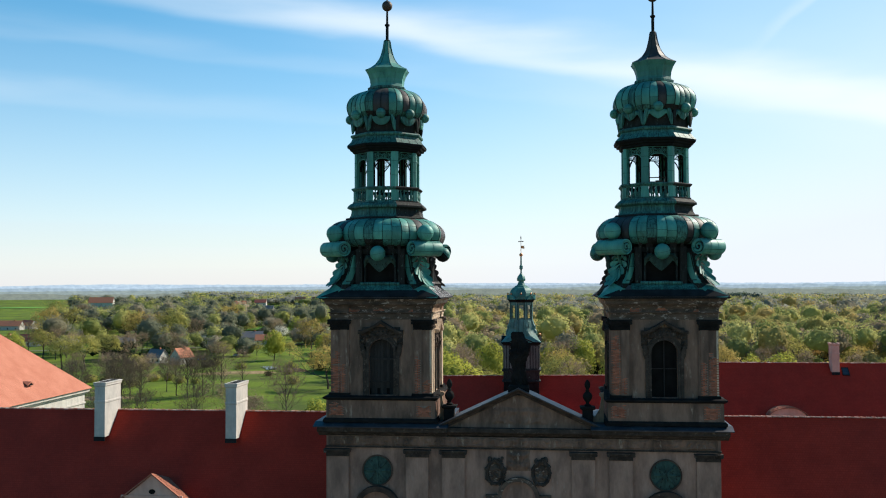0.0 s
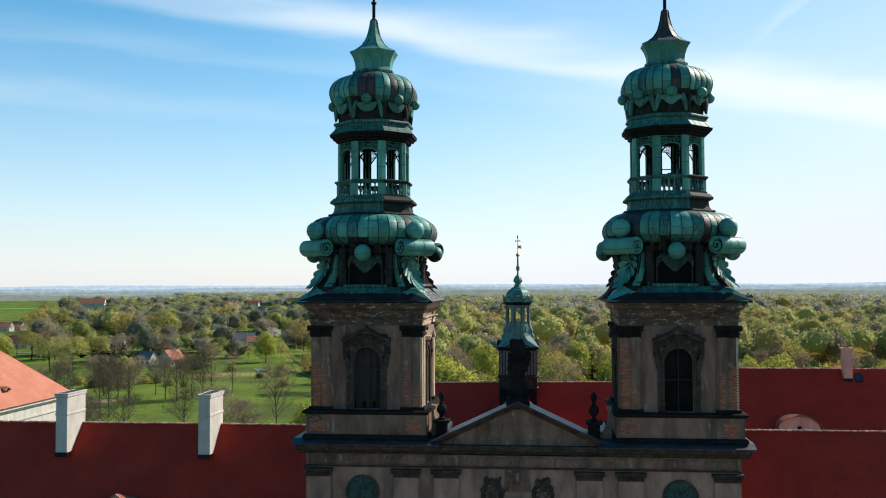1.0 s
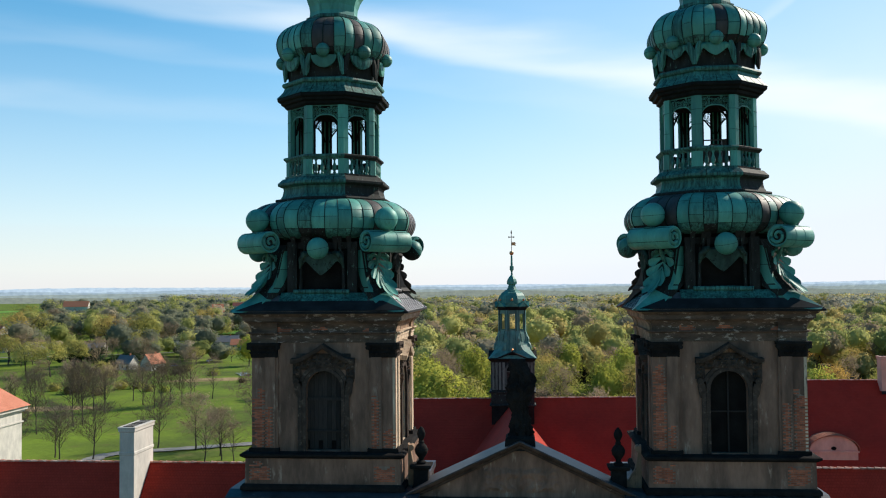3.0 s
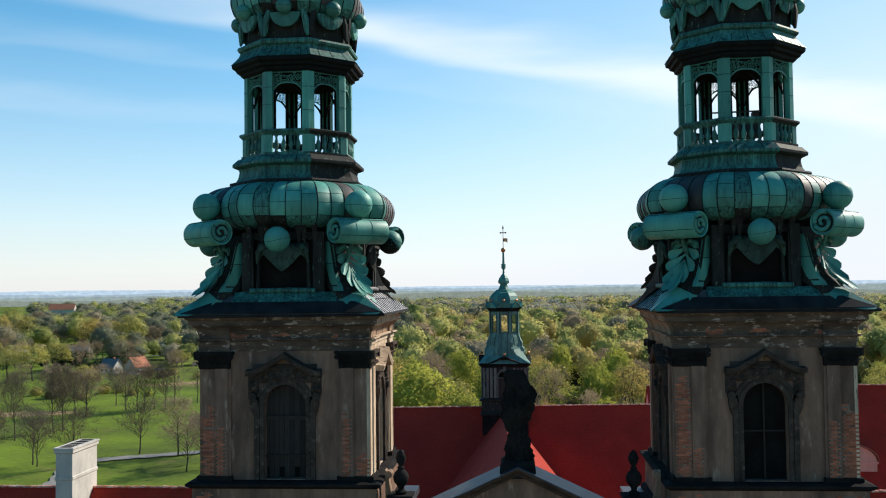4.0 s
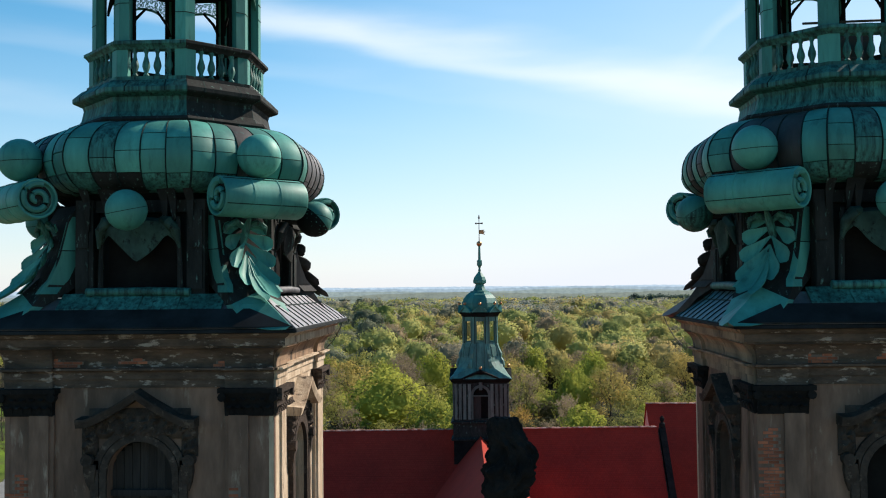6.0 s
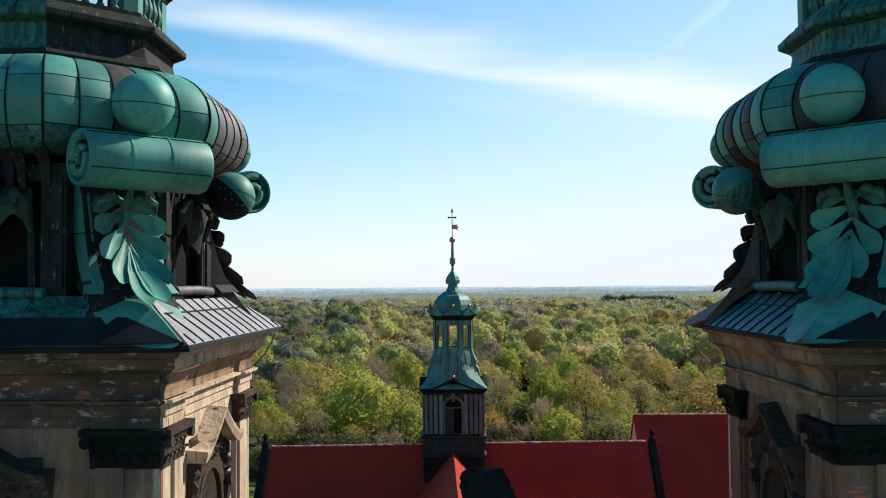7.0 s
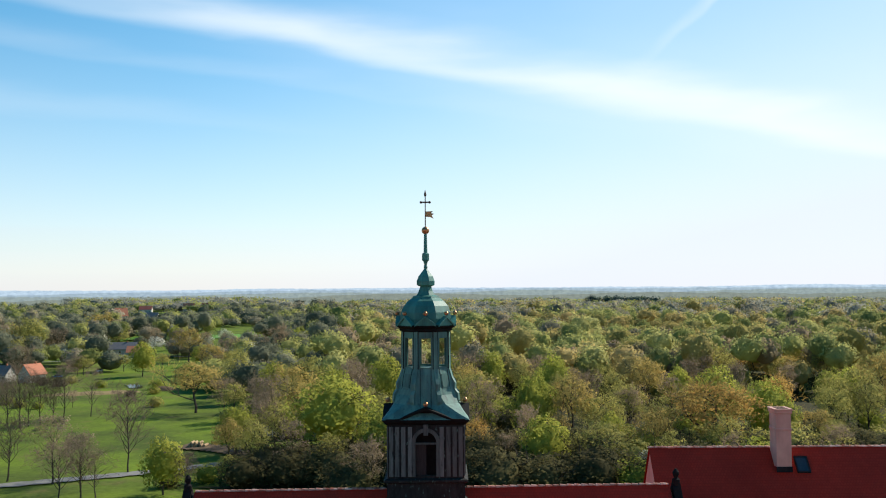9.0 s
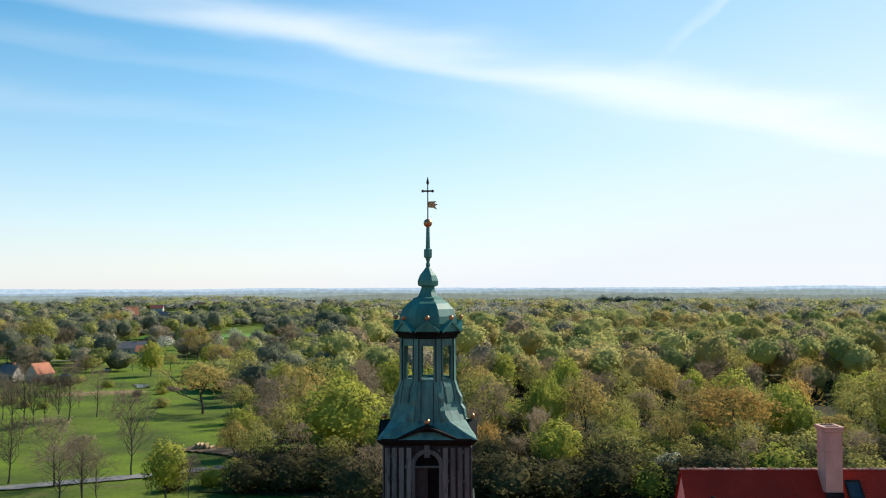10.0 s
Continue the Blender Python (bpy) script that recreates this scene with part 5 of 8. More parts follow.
def pediment():
    p = thing("pediment", (0.15, FY, 26.02), "low triangular stone pediment with worn carving", "pediment", kind="structure")
    half, apex = 5.95, 2.9
    bm = bmesh.new()
    loft(bm, [[(-half, y, 0.0), (half, y, 0.0), (0, y, apex - 0.35)] for y in (0.0, 1.6)])
    part("tympanum", bm, PLASTER, p)
    bm = bmesh.new()
    relief(bm, -2.3, 2.3, 0.22, 1.55, 0.01, 0.10, 1.3, 4.0, True)
    part("tympanum_carving", bm, PLASTER, p, "worn carved relief")
    for s in (-1, 1):
        bm = bmesh.new()
        rings = []
        for u in (0.0, 1.0):
            x, z = s * half * (1 - u) * 1.04, apex * u
            rings.append([(x, 0.0, z - 0.42), (x, -0.25, z - 0.36), (x, -0.25, z - 0.24), (x, -0.5, z - 0.12), (x, -0.55, z), (x, 1.7, z), (x, 1.7, z - 0.42)])
        loft(bm, rings)
        part("raking_cornice", bm, STONE_DARK, p)
        bm = bmesh.new()
        rings = []
        for u in (-0.01, 1.0):
            x, z = s * half * (1 - u) * 1.05, apex * u + 0.002
            rings.append([(x, -0.62, z), (x, -0.62, z + 0.06), (x, 1.8, z + 0.06), (x, 1.8, z)])
        loft(bm, rings)
        part("cover_sheet", bm, LEAD_DARK, p, "grey metal sheets on the raking cornice")
    bm = bmesh.new()
    loft(bm, [[(-a, b0, z), (a, b0, z), (a, 1.3, z), (-a, 1.3, z)] for a, b0, z in ((0.8, -0.25, apex - 0.5), (0.75, -0.2, apex + 0.1), (0.62, -0.1, apex + 0.2))])
    part("statue_base", bm, SOOT, p)
    return p


def statue():
    """A blackened draped statue, kept as one plain folded shape with a flat top."""
    bm = bmesh.new()
    outline = [(0.0, -0.66, 0.70), (0.5, -0.66, 0.74), (0.85, -0.52, 0.64), (1.25, -0.44, 0.50), (1.7, -0.60, 0.50), (2.1, -0.76, 0.66), (2.4, -0.68, 0.80), (2.65, -0.80, 0.92), (2.9, -0.62, 0.98), (3.25, -0.54, 0.86), (3.55, -0.56, 0.58), (3.8, -0.58, 0.42), (4.0, -0.57, 0.36), (4.08, -0.50, 0.30)]
    rings = []
    n, m = 72, 96
    for k in range(m + 1):
        z = 4.08 * k / m
        (za, la, ra), (zb, lb, rb) = next((p, q) for p, q in zip(outline, outline[1:]) if z <= q[0] + 1e-6)
        f = (z - za) / (zb - za)
        f = f * f * (3 - 2 * f)
        left, right = la + (lb - la) * f, ra + (rb - ra) * f
        cx, rx = (left + right) / 2, (right - left) / 2
        ring = []
        for j in range(n):
            a = 2 * math.pi * j / n
            c, d = math.cos(a), math.sin(a)
            crease = abs(noise.noise((c * 1.7 + z * 0.55, d * 1.7, z * 0.9))) + 0.55 * abs(noise.noise((c * 3.8 - z, d * 3.8, z * 1.9))) + 0.3 * abs(noise.noise((c * 8, d * 8, z * 5.0)))
            fold = 1.10 - 0.62 * crease
            side = 1.0 if abs(c) > 0.8 else 1.05
            ring.append((cx + rx * fold * side * c, rx * 0.72 * fold * d, z + 0.06 * noise.noise((c * 3, d * 3, z))))
        rings.append(ring)
    loft(bm, rings)
    ob = new("statue", mesh_of("statue", bm, SOOT, True))
    ob.location = (0.15, FY + 0.55, 28.95)
    return tagged(ob, "blackened stone draped statue on the pediment top", "statue")


def stone_urn(x):
    u = thing("stone_urn", (x, FY + 0.75, 26.3), "dark stone flame urn on a square pedestal", "urn", "urns beside the pediment")
    bm = bmesh.new()
    mould(bm, [(0.46, 0), (0.46, 0.12), (0.38, 0.16), (0.38, 1.02), (0.52, 1.08), (0.56, 1.16), (0.56, 1.26)])
    part("pedestal", bm, SOOT, u)
    bm = bmesh.new()
    lathe(bm, [(0.24, 1.26), (0.26, 1.36), (0.12, 1.46), (0.14, 1.56), (0.32, 1.8), (0.36, 2.02), (0.28, 2.2), (0.14, 2.34), (0.16, 2.42), (0.1, 2.5), (0.2, 2.7), (0.23, 2.86), (0.16, 3.05), (0.05, 3.2)], 18)
    part("vase", bm, SOOT, u, smooth=True)
    return u


def side_console(sx):
    """Scrolled stone console that leans against the inner foot of a tower."""
    bm = bmesh.new()
    s = -sx
    pts = [(0.0, 2.2), (0.12, 2.1), (0.2, 1.5), (0.32, 0.9), (0.62, 0.4), (1.0, 0.2), (1.1, 0.0), (0.0, 0.0)]
    loft(bm, [[(s * x, y, z) for x, z in pts] for y in (-0.22, 0.22)])
    tube(bm, [(s * 0.88, -0.3, 0.25), (s * 0.88, 0.3, 0.25)], 0.24, 12)
    tube(bm, [(s * 0.16, -0.27, 2.0), (s * 0.16, 0.27, 2.0)], 0.16, 12)
    ob = new("stone_console", mesh_of("stone_console", bm, STONE))
    ob.location = (TX[sx] + s * 4.33, TY - 2.6, 26.36)
    return tagged(ob, "sunlit scrolled stone console against the tower foot", "console", "consoles at the tower feet")


# ---- roofs ----


def roof_slope(name, a, b, c, d, mat, parent, course=0.32, label=""):
    """A tiled slope between the eaves a-b and the ridge d-c, laid in lapped courses, with metric UVs."""
    a, b, c, d = (Vector(v) for v in (a, b, c, d))
    up = ((d - a).length + (c - b).length) / 2
    n = max(2, int(up / course))
    nrm = (b - a).cross(d - a).normalized()
    if nrm.z < 0:
        nrm = -nrm
    bm = bmesh.new()
    uv = bm.loops.layers.uv.new("UVMap")
    width_dir = (b - a).normalized()
    up_dir = nrm.cross(width_dir)
    rows = []
    for k in range(n + 1):
        p, q = a.lerp(d, k / n), b.lerp(c, k / n)
        if k:
            rows.append((p + nrm * 0.006, q + nrm * 0.006))
        if k < n:
            rows.append((p + nrm * 0.010, q + nrm * 0.010))
    rows = [[bm.verts.new(v) for v in r] for r in rows]
    for r0, r1 in zip(rows, rows[1:]):
        f = bm.faces.new((r0[0], r0[1], r1[1], r1[0]))
        for l in f.loops:
            w = l.vert.co - a
            l[uv].uv = (w.dot(width_dir), abs(w.dot(up_dir)))
    return part(name, mesh_of(name, bm, mat), mat, parent, label)


def ridge_mesh():
    bm = bmesh.new()
    rings = []
    for x, r in ((-0.24, 0.13), (0.10, 0.10), (0.19, 0.075), (0.24, 0.075)):
        rings.append([(x, r * math.cos(a), r * math.sin(a)) for a in [math.pi * k / 6 for k in range(7)]] + [(x, -r * 0.7, 0), (x, r * 0.7, 0)])
    loft(bm, rings)
    return mesh_of("ridge_tile", bm, RIDGE)


RIDGE_MESH = ridge_mesh()


def ridge_line(parent, p, q, rng, step=0.44):
    p, q = Vector(p), Vector(q)
    n = int((q - p).length / step)
    ang = math.degrees(math.atan2(q.y - p.y, q.x - p.x))
    tilt = math.degrees(math.atan2(q.z - p.z, math.hypot(q.x - p.x, q.y - p.y)))
    for k in range(n):
        o = p.lerp(q, (k + 0.5) / n)
        part("ridge_tile", RIDGE_MESH, RIDGE, parent, at=pose(o.x, o.y, o.z + rng.uniform(-0.012, 0.012), 0, -tilt, ang + rng.uniform(-1, 1)))


def long_roof(name, x0, x1, y_front, y_ridge, y_back, z_eave, z_ridge, wall_mat, label, rng, group="", tiles=True):
    """A long wing along x: walls, eaves, two tiled slopes, ridge tiles."""
    w = thing(name, ((x0 + x1) / 2, y_ridge, 0), label, "building", group)
    lx0, lx1, yf, yb = x0 - (x0 + x1) / 2, x1 - (x0 + x1) / 2, y_front - y_ridge, y_back - y_ridge
    bm = bmesh.new()
    pts = [(yf + 0.5, 0), (yb - 0.5, 0), (yb - 0.5, z_eave), (0, z_ridge - 0.25), (yf + 0.5, z_eave)]
    loft(bm, [[(x, y, z) for y, z in pts] for x in (lx0 + 0.1, lx1 - 0.1)])
    part("wall", bm, wall_mat, w)
    roof_slope("roof_slope", (lx0, yf, z_eave - 0.3), (lx1, yf, z_eave - 0.3), (lx1, 0, z_ridge), (lx0, 0, z_ridge), TILES, w, label="red clay tiled roof slope")
    roof_slope("roof_slope", (lx0, yb, z_eave - 0.3), (lx1, yb, z_eave - 0.3), (lx1, 0, z_ridge), (lx0, 0, z_ridge), TILES, w)
    if tiles:
        ridge_line(w, (lx0, 0, z_ridge - 0.02), (lx1, 0, z_ridge - 0.02), rng)
    return w


def chimney(name_label, x, y, z, w, d, h, mat, group):
    c = thing("chimney", (x, y, z), name_label, "chimney", group)
    bm = bmesh.new()
    mould_rows = [(0, 0.0), (0, h * 0.62), (0.04, h * 0.63), (0.04, h * 0.66), (0, h * 0.67), (0, h - 0.35), (0.07, h - 0.28), (0.07, h - 0.12), (0.11, h - 0.08), (0.11, h)]
    loft(bm, [[(-w / 2 - e, -d / 2 - e, zz), (w / 2 + e, -d / 2 - e, zz), (w / 2 + e, d / 2 + e, zz), (-w / 2 - e, d / 2 + e, zz)] for e, zz in mould_rows])
    part("shaft", bm, mat, c)
    n = max(2, int(d / 0.6))
    for k in range(n):
        # dark plate on the top, coloured as the shade in a flue
        bm = bmesh.new()
        yy = -d / 2 + d * (k + 0.5) / n
        box(bm, -w / 2 + 0.12, w / 2 - 0.12, yy - d / n * 0.33, yy + d / n * 0.33, h + 0.002, h + 0.015)
        part("flue", bm, DARK, c, "dark open flue")
    bm = bmesh.new()
    box(bm, -w / 2 - 0.03, w / 2 + 0.03, -d / 2 - 0.08, -d / 2 - 0.02, -0.35, 0.02)
    part("flashing", bm, BLACKROOF, c)
    return c


def eyebrow_dormer(x, y, z, w, h, depth, tiles_mat, label, group, round_top=True):
    """A small roof dormer with a rendered front, an oval hole and its own tiled roof."""
    d = thing("dormer", (x, y, z), label, "dormer", group)
    n = 14
    if round_top:
        arc = [(-w / 2 * math.cos(math.pi * k / n), h * 0.42 + (h * 0.58) * math.sin(math.pi * k / n)) for k in range(n + 1)]
    else:
        arc = [(-w / 2, h * 0.3), (0, h), (w / 2, h * 0.3)]
    bm = bmesh.new()
    loft(bm, [[(-w / 2, yy, -2.2), (w / 2, yy, -2.2)] + [(px, yy, pz - (0.0 if round_top else 0.30 * yy)) for px, pz in arc[::-1]] for yy in (0.0, depth)])
    part("front", bm, PINKWALL, d)
    bm = bmesh.new()
    rings = []
    for k in range(10):
        for f, lift in ((0.0, 0.12), (0.98, 0.09)):
            y0 = -0.25 + (depth + 0.3) * (k + f) / 10
            drop = 0.0 if round_top else 0.30 * max(0.0, y0)
            rings.append([(px * 1.06, y0, pz + lift - drop) for px, pz in arc] + [(px * 1.06, y0, pz + 0.01 - drop) for px, pz in arc[::-1]])
    loft(bm, rings)
    part("tiled_roof", bm, tiles_mat, d)
    # dark oval plate, the shade of a hole in its colour
    bm = bmesh.new()
    loft(bm, [[(0.28 * math.cos(a), yy, h * 0.52 + 0.2 * math.sin(a)) for a in [2 * math.pi * k / 16 for k in range(16)]] for yy in (-0.03, 0.02)])
    part("oval_hole", bm, DARK, d, "dark oval opening")
    bm = bmesh.new()
    box(bm, -w / 2 - 0.1, w / 2 + 0.1, -0.14, 0.0, h * 0.36, h * 0.42)
    part("ledge", bm, PINKWALL, d)
    return d


def gable_fin(x, y, z, sx):
    """Dark coping slab that ends the transept roof, with a small stone finial."""
    g = thing("gable_coping", (x, y, z), "dark stone coping slab with a small finial on the transept gable", "coping", "transept copings")
    bm = bmesh.new()
    loft(bm, [[(xx, -11.5, -12.2), (xx, 0, 0.55), (xx, 11.5, -12.2), (xx, 11.5, -13.6), (xx, 0, -1.0), (xx, -11.5, -13.6)] for xx in (-0.26, 0.26)])
    part("coping", bm, SOOT, g)
    bm = bmesh.new()
    lathe(bm, [(0.25, 0.3), (0.25, 0.7), (0.12, 0.8), (0.2, 1.0), (0.2, 1.15), (0.05, 1.35)], 10)
    part("finial", bm, SOOT, g)
    return g


def ridge_turret():
    """The slim sheet-clad turret over the crossing: square base, pediments, open eight-sided lantern, small helm with gilded balls."""
    t = thing("ridge_turret", (-1.15, 57.0, 21.5), "slim grey and green sheet-metal ridge turret with gilded balls", "turret")
    S = 2.28
    bm = bmesh.new()
    mould(bm, [(S + 0.02, -4.6), (S + 0.02, 2.3)])
    part("base", bm, SOOT, t, "black weathered base sheets")
    bm = bmesh.new()
    mould(bm, [(S + 0.05, 2.3), (S + 0.22, 2.38), (S + 0.22, 2.48), (S + 0.06, 2.6), (S + 0.06, 3.7), (S + 0.24, 3.8), (S + 0.24, 3.92), (S + 0.02, 4.0)])
    part("base_cornice", bm, SHEET_DARK, t)
    rng = random.Random(21)
    for k in range(4):
        m = turn(k)
        bm = bmesh.new()
        arch_wall(bm, S if k % 2 == 0 else S - 0.3, 4.0, 7.3, 0.62, 4.15, 6.75, 0.3)
        put(bm, m @ Matrix.Translation((0, -S, 0)))
        part("wall", weld(bm), SHEET_DARK, t)
        for s in (-1, 1):
            for u in (0.95, 1.35, 1.72, 2.08):
                bm = bmesh.new()
                box(bm, s * u - 0.125, s * u + 0.125, -S - 0.06 - 0.03 * (u in (0.95, 1.72)), -S - 0.002, 4.1, 7.05, m)
                part("sheet_panel", bm, SHEET_BROWN, t)
        bm = bmesh.new()
        arch_band(bm, 0.62, 0.84, 6.13, 4.1, -0.1, 0.0)
        box(bm, -0.14, 0.14, -0.16, 0.0, 6.55, 7.2)
        box(bm, -0.85, 0.85, -0.12, 0.0, 6.02, 6.12)
        put(bm, m @ Matrix.Translation((0, -S - 0.01, 0)))
        part("window_frame", bm, SHEET_BROWN, t)
        bm = bmesh.new()
        box(bm, -0.6, 0.02, -S + 0.12, -S + 0.16, 4.1, 6.1, m)
        part("shutter", bm, TIMBER, t, "broken grey wooden shutter")
        # curved pediment
        bm = bmesh.new()
        n = 12
        line = [(S * 1.04 * j / n, 7.55 + 0.66 * max(0.0, 1 - abs(j) / n / 0.68) ** 0.92) for j in range(-n, n + 1)]
        loft(bm, [[(x, -S - 0.32, z - 0.16), (x, -S - 0.36, z), (x, -S + 0.4, z + 0.05), (x, -S + 0.4, z - 0.16)] for x, z in line])
        put(bm, m)
        part("pediment", bm, PATINA_DARK, t)
        bm = bmesh.new()
        loft(bm, [[(x, -S - 0.02, 7.3), (x, -S - 0.02, z - 0.1), (x, -S + 0.25, z - 0.1), (x, -S + 0.25, 7.3)] for x, z in line])
        put(bm, m)
        part("tympanum", bm, PATINA_DARK, t)
        bm = bmesh.new()
        ball(bm, (0, -S - 0.12, 8.42), 0.16, 12, 8)
        put(bm, m)
        part("gilded_ball", bm, GOLD, t, "small gilded ball", True)
    bm = bmesh.new()
    mould(bm, [(S - 0.35, 4.0), (S - 0.35, 7.2)])
    part("core", bm, DARK, t)
    bm = bmesh.new()
    mould(bm, [(S + 0.02, 7.15), (S + 0.16, 7.25), (S + 0.30, 7.42), (S + 0.32, 7.5)])
    part("cornice", bm, PATINA_DARK, t)
    # bell-cast roof from the square to the eight sides
    bm = bmesh.new()

    def morph(a, c, z):
        o = oct_ring(a, z)
        sq = [(max(-a, min(a, x * 3)), max(-a, min(a, y * 3)), z) for x, y, z in o]
        out = []
        for (ox, oy, oz), (qx, qy, qz) in zip(o, sq):
            out.append((ox + (qx - ox) * c, oy + (qy - oy) * c, z))
        return out

    rows = [(2.62, 1.0, 7.5), (2.3, 0.75, 7.85), (1.95, 0.35, 8.35), (1.82, 0.1, 8.9), (1.72, 0.0, 9.4), (1.62, 0.0, 10.0), (1.48, 0.0, 10.5)]
    loft(bm, [morph(a, c, z) for a, c, z in rows])
    part("bellcast_roof", bm, PATINA_GREY, t, "bell-shaped green copper roof")
    for k in range(8):
        for u in (-0.33, 0.33):
            bm = bmesh.new()
            tube(bm, [(u, -a - 0.012, z) for a, c, z in rows[1:]], 0.018, 5)
            put(bm, Matrix.Rotation(radians(45 * k), 4, "Z"))
            part("seam", bm, SEAM, t)
    for k in range(8):
        for z0, z1 in ((8.45, 9.3), (9.35, 10.2)):
            bm = bmesh.new()
            a0, a1 = (1.94, 1.745) if z0 < 9 else (1.74, 1.57)
            loft(bm, [[(x, -a, z), (x + 0.5, -a, z), (x + 0.5, -a + 0.03, z), (x, -a + 0.03, z)] for a, z, x in ((a0 + 0.02, z0, -0.25), (a1 + 0.02, z1, -0.25))])
            put(bm, Matrix.Rotation(radians(45 * k), 4, "Z"))
            part("copper_sheet", bm, PATINA_GREY, t)
        c = Matrix.Rotation(radians(45 * k + 22.5), 4, "Z")
        bm = bmesh.new()
        pts = [(2.02, 8.1), (2.22, 8.5), (2.16, 8.95), (1.96, 9.2), (1.98, 9.6), (1.78, 9.95), (1.6, 10.5), (1.58, 12.9)]
        loft(bm, [[(-0.13, -r, z), (0.13, -r, z), (0.13, -r + 0.3, z), (-0.13, -r + 0.3, z)] for r, z in pts])
        put(bm, c)
        part("lantern_post", bm, PATINA_GREY, t)
        for u in (-0.15, 0.15):
            bm = bmesh.new()
            box(bm, u - 0.016, u + 0.016, -1.60, -1.40, 10.5, 12.9, c)
            part("joint", bm, SEAM, t)
        m = Matrix.Rotation(radians(45 * k), 4, "Z")
        bm = bmesh.new()
        box(bm, -0.56, 0.56, -1.46, -1.34, 10.3, 10.62, m)
        part("lantern_panel", bm, PATINA_GREY, t)
        bm = bmesh.new()
        box(bm, -0.56, 0.56, -1.46, -1.34, 12.45, 12.9, m)
        part("lantern_panel", bm, PATINA_GREY, t)
        bm = bmesh.new()
        for s in (-1, 1):
            box(bm, s * 0.46 - 0.14, s * 0.46 + 0.14, -1.48, -1.36, 10.6, 12.5, m)
        part("opening_frame", bm, PATINA_GREY, t)
        # small gable with a gilded ball
        bm = bmesh.new()
        loft(bm, [[(-0.60, y, 13.25), (0.60, y, 13.25), (0, y, 13.76)] for y in (-1.80, -1.2)])
        for s in (-1, 1):
            loft(bm, [[(s * 0.66, y, 13.2), (s * 0.66, y, 13.34), (0, y, 13.89), (0, y, 13.76)] for y in (-1.88, -1.2)])
        put(bm, m)
        part("gablet", bm, PATINA, t)
        bm = bmesh.new()
        ball(bm, (0, -1.80, 14.04), 0.14, 10, 8)
        put(bm, m)
        part("gilded_ball", bm, GOLD, t, "small gilded ball", True)
    bm = bmesh.new()
    loft(bm, [oct_ring(a, z) for a, z in ((1.46, 12.85), (1.62, 12.95), (1.62, 13.06), (1.80, 13.18), (1.80, 13.28), (1.5, 13.32))])
    part("lantern_cornice", bm, PATINA_DARK, t)
    bm = bmesh.new()
    loft(bm, [oct_ring(a, z) for a, z in ((1.5, 13.3), (1.58, 13.7), (1.53, 14.1), (1.37, 14.5), (1.12, 14.82), (0.84, 15.02), (0.80, 15.12), (0.56, 15.2), (0.44, 15.45), (0.33, 15.8))])
    part("helm", bm, PATINA, t, "small domed green copper helm")
    bm = bmesh.new()
    loft(bm, [oct_ring(a, z) for a, z in ((0.34, 15.75), (0.55, 15.85), (0.56, 16.1), (0.45, 16.4), (0.25, 16.65), (0.10, 16.85), (0.12, 16.95), (0.08, 17.1), (0.14, 17.3), (0.22, 17.35), (0.22, 17.75), (0.12, 17.8), (0.09, 19.0))])
    part("spire", bm, PATINA, t)
    bm = bmesh.new()
    ball(bm, (0, 0, 19.15), 0.24, 14, 10)
    part("gilded_globe", bm, GOLD, t, "gilded globe on the spire", True)
    bm = bmesh.new()
    lathe(bm, [(0.035, 19.3), (0.03, 21.3), (0.09, 21.42), (0.01, 21.75)], 6)
    tube(bm, [(-0.26, 0, 20.95), (0.26, 0, 20.95)], 0.05, 6)
    for s in (-1, 1):
        ball(bm, (s * 0.27, 0, 20.95), 0.085, 8, 6)
    part("cross", bm, IRON, t, "iron cross with rounded ends")
    bm = bmesh.new()
    loft(bm, [[(x, y, z) for x, z in ((0.03, 20.02), (0.3, 20.0), (0.52, 19.9), (0.40, 20.1), (0.56, 20.2), (0.36, 20.26), (0.48, 20.38), (0.03, 20.36))] for y in (-0.015, 0.015)])
    part("weather_vane", bm, GOLD, t, "torn gilded weather vane")
    # the lantern and spire stand a little squat
    for ob in t.children:
        for v in ob.data.vertices:
            v.co.z += float(np.interp(v.co.z, (8.0, 13.2, 16.2, 19.1, 22.0), (0.0, -0.2, -0.32, -0.17, -0.22)))
    return t


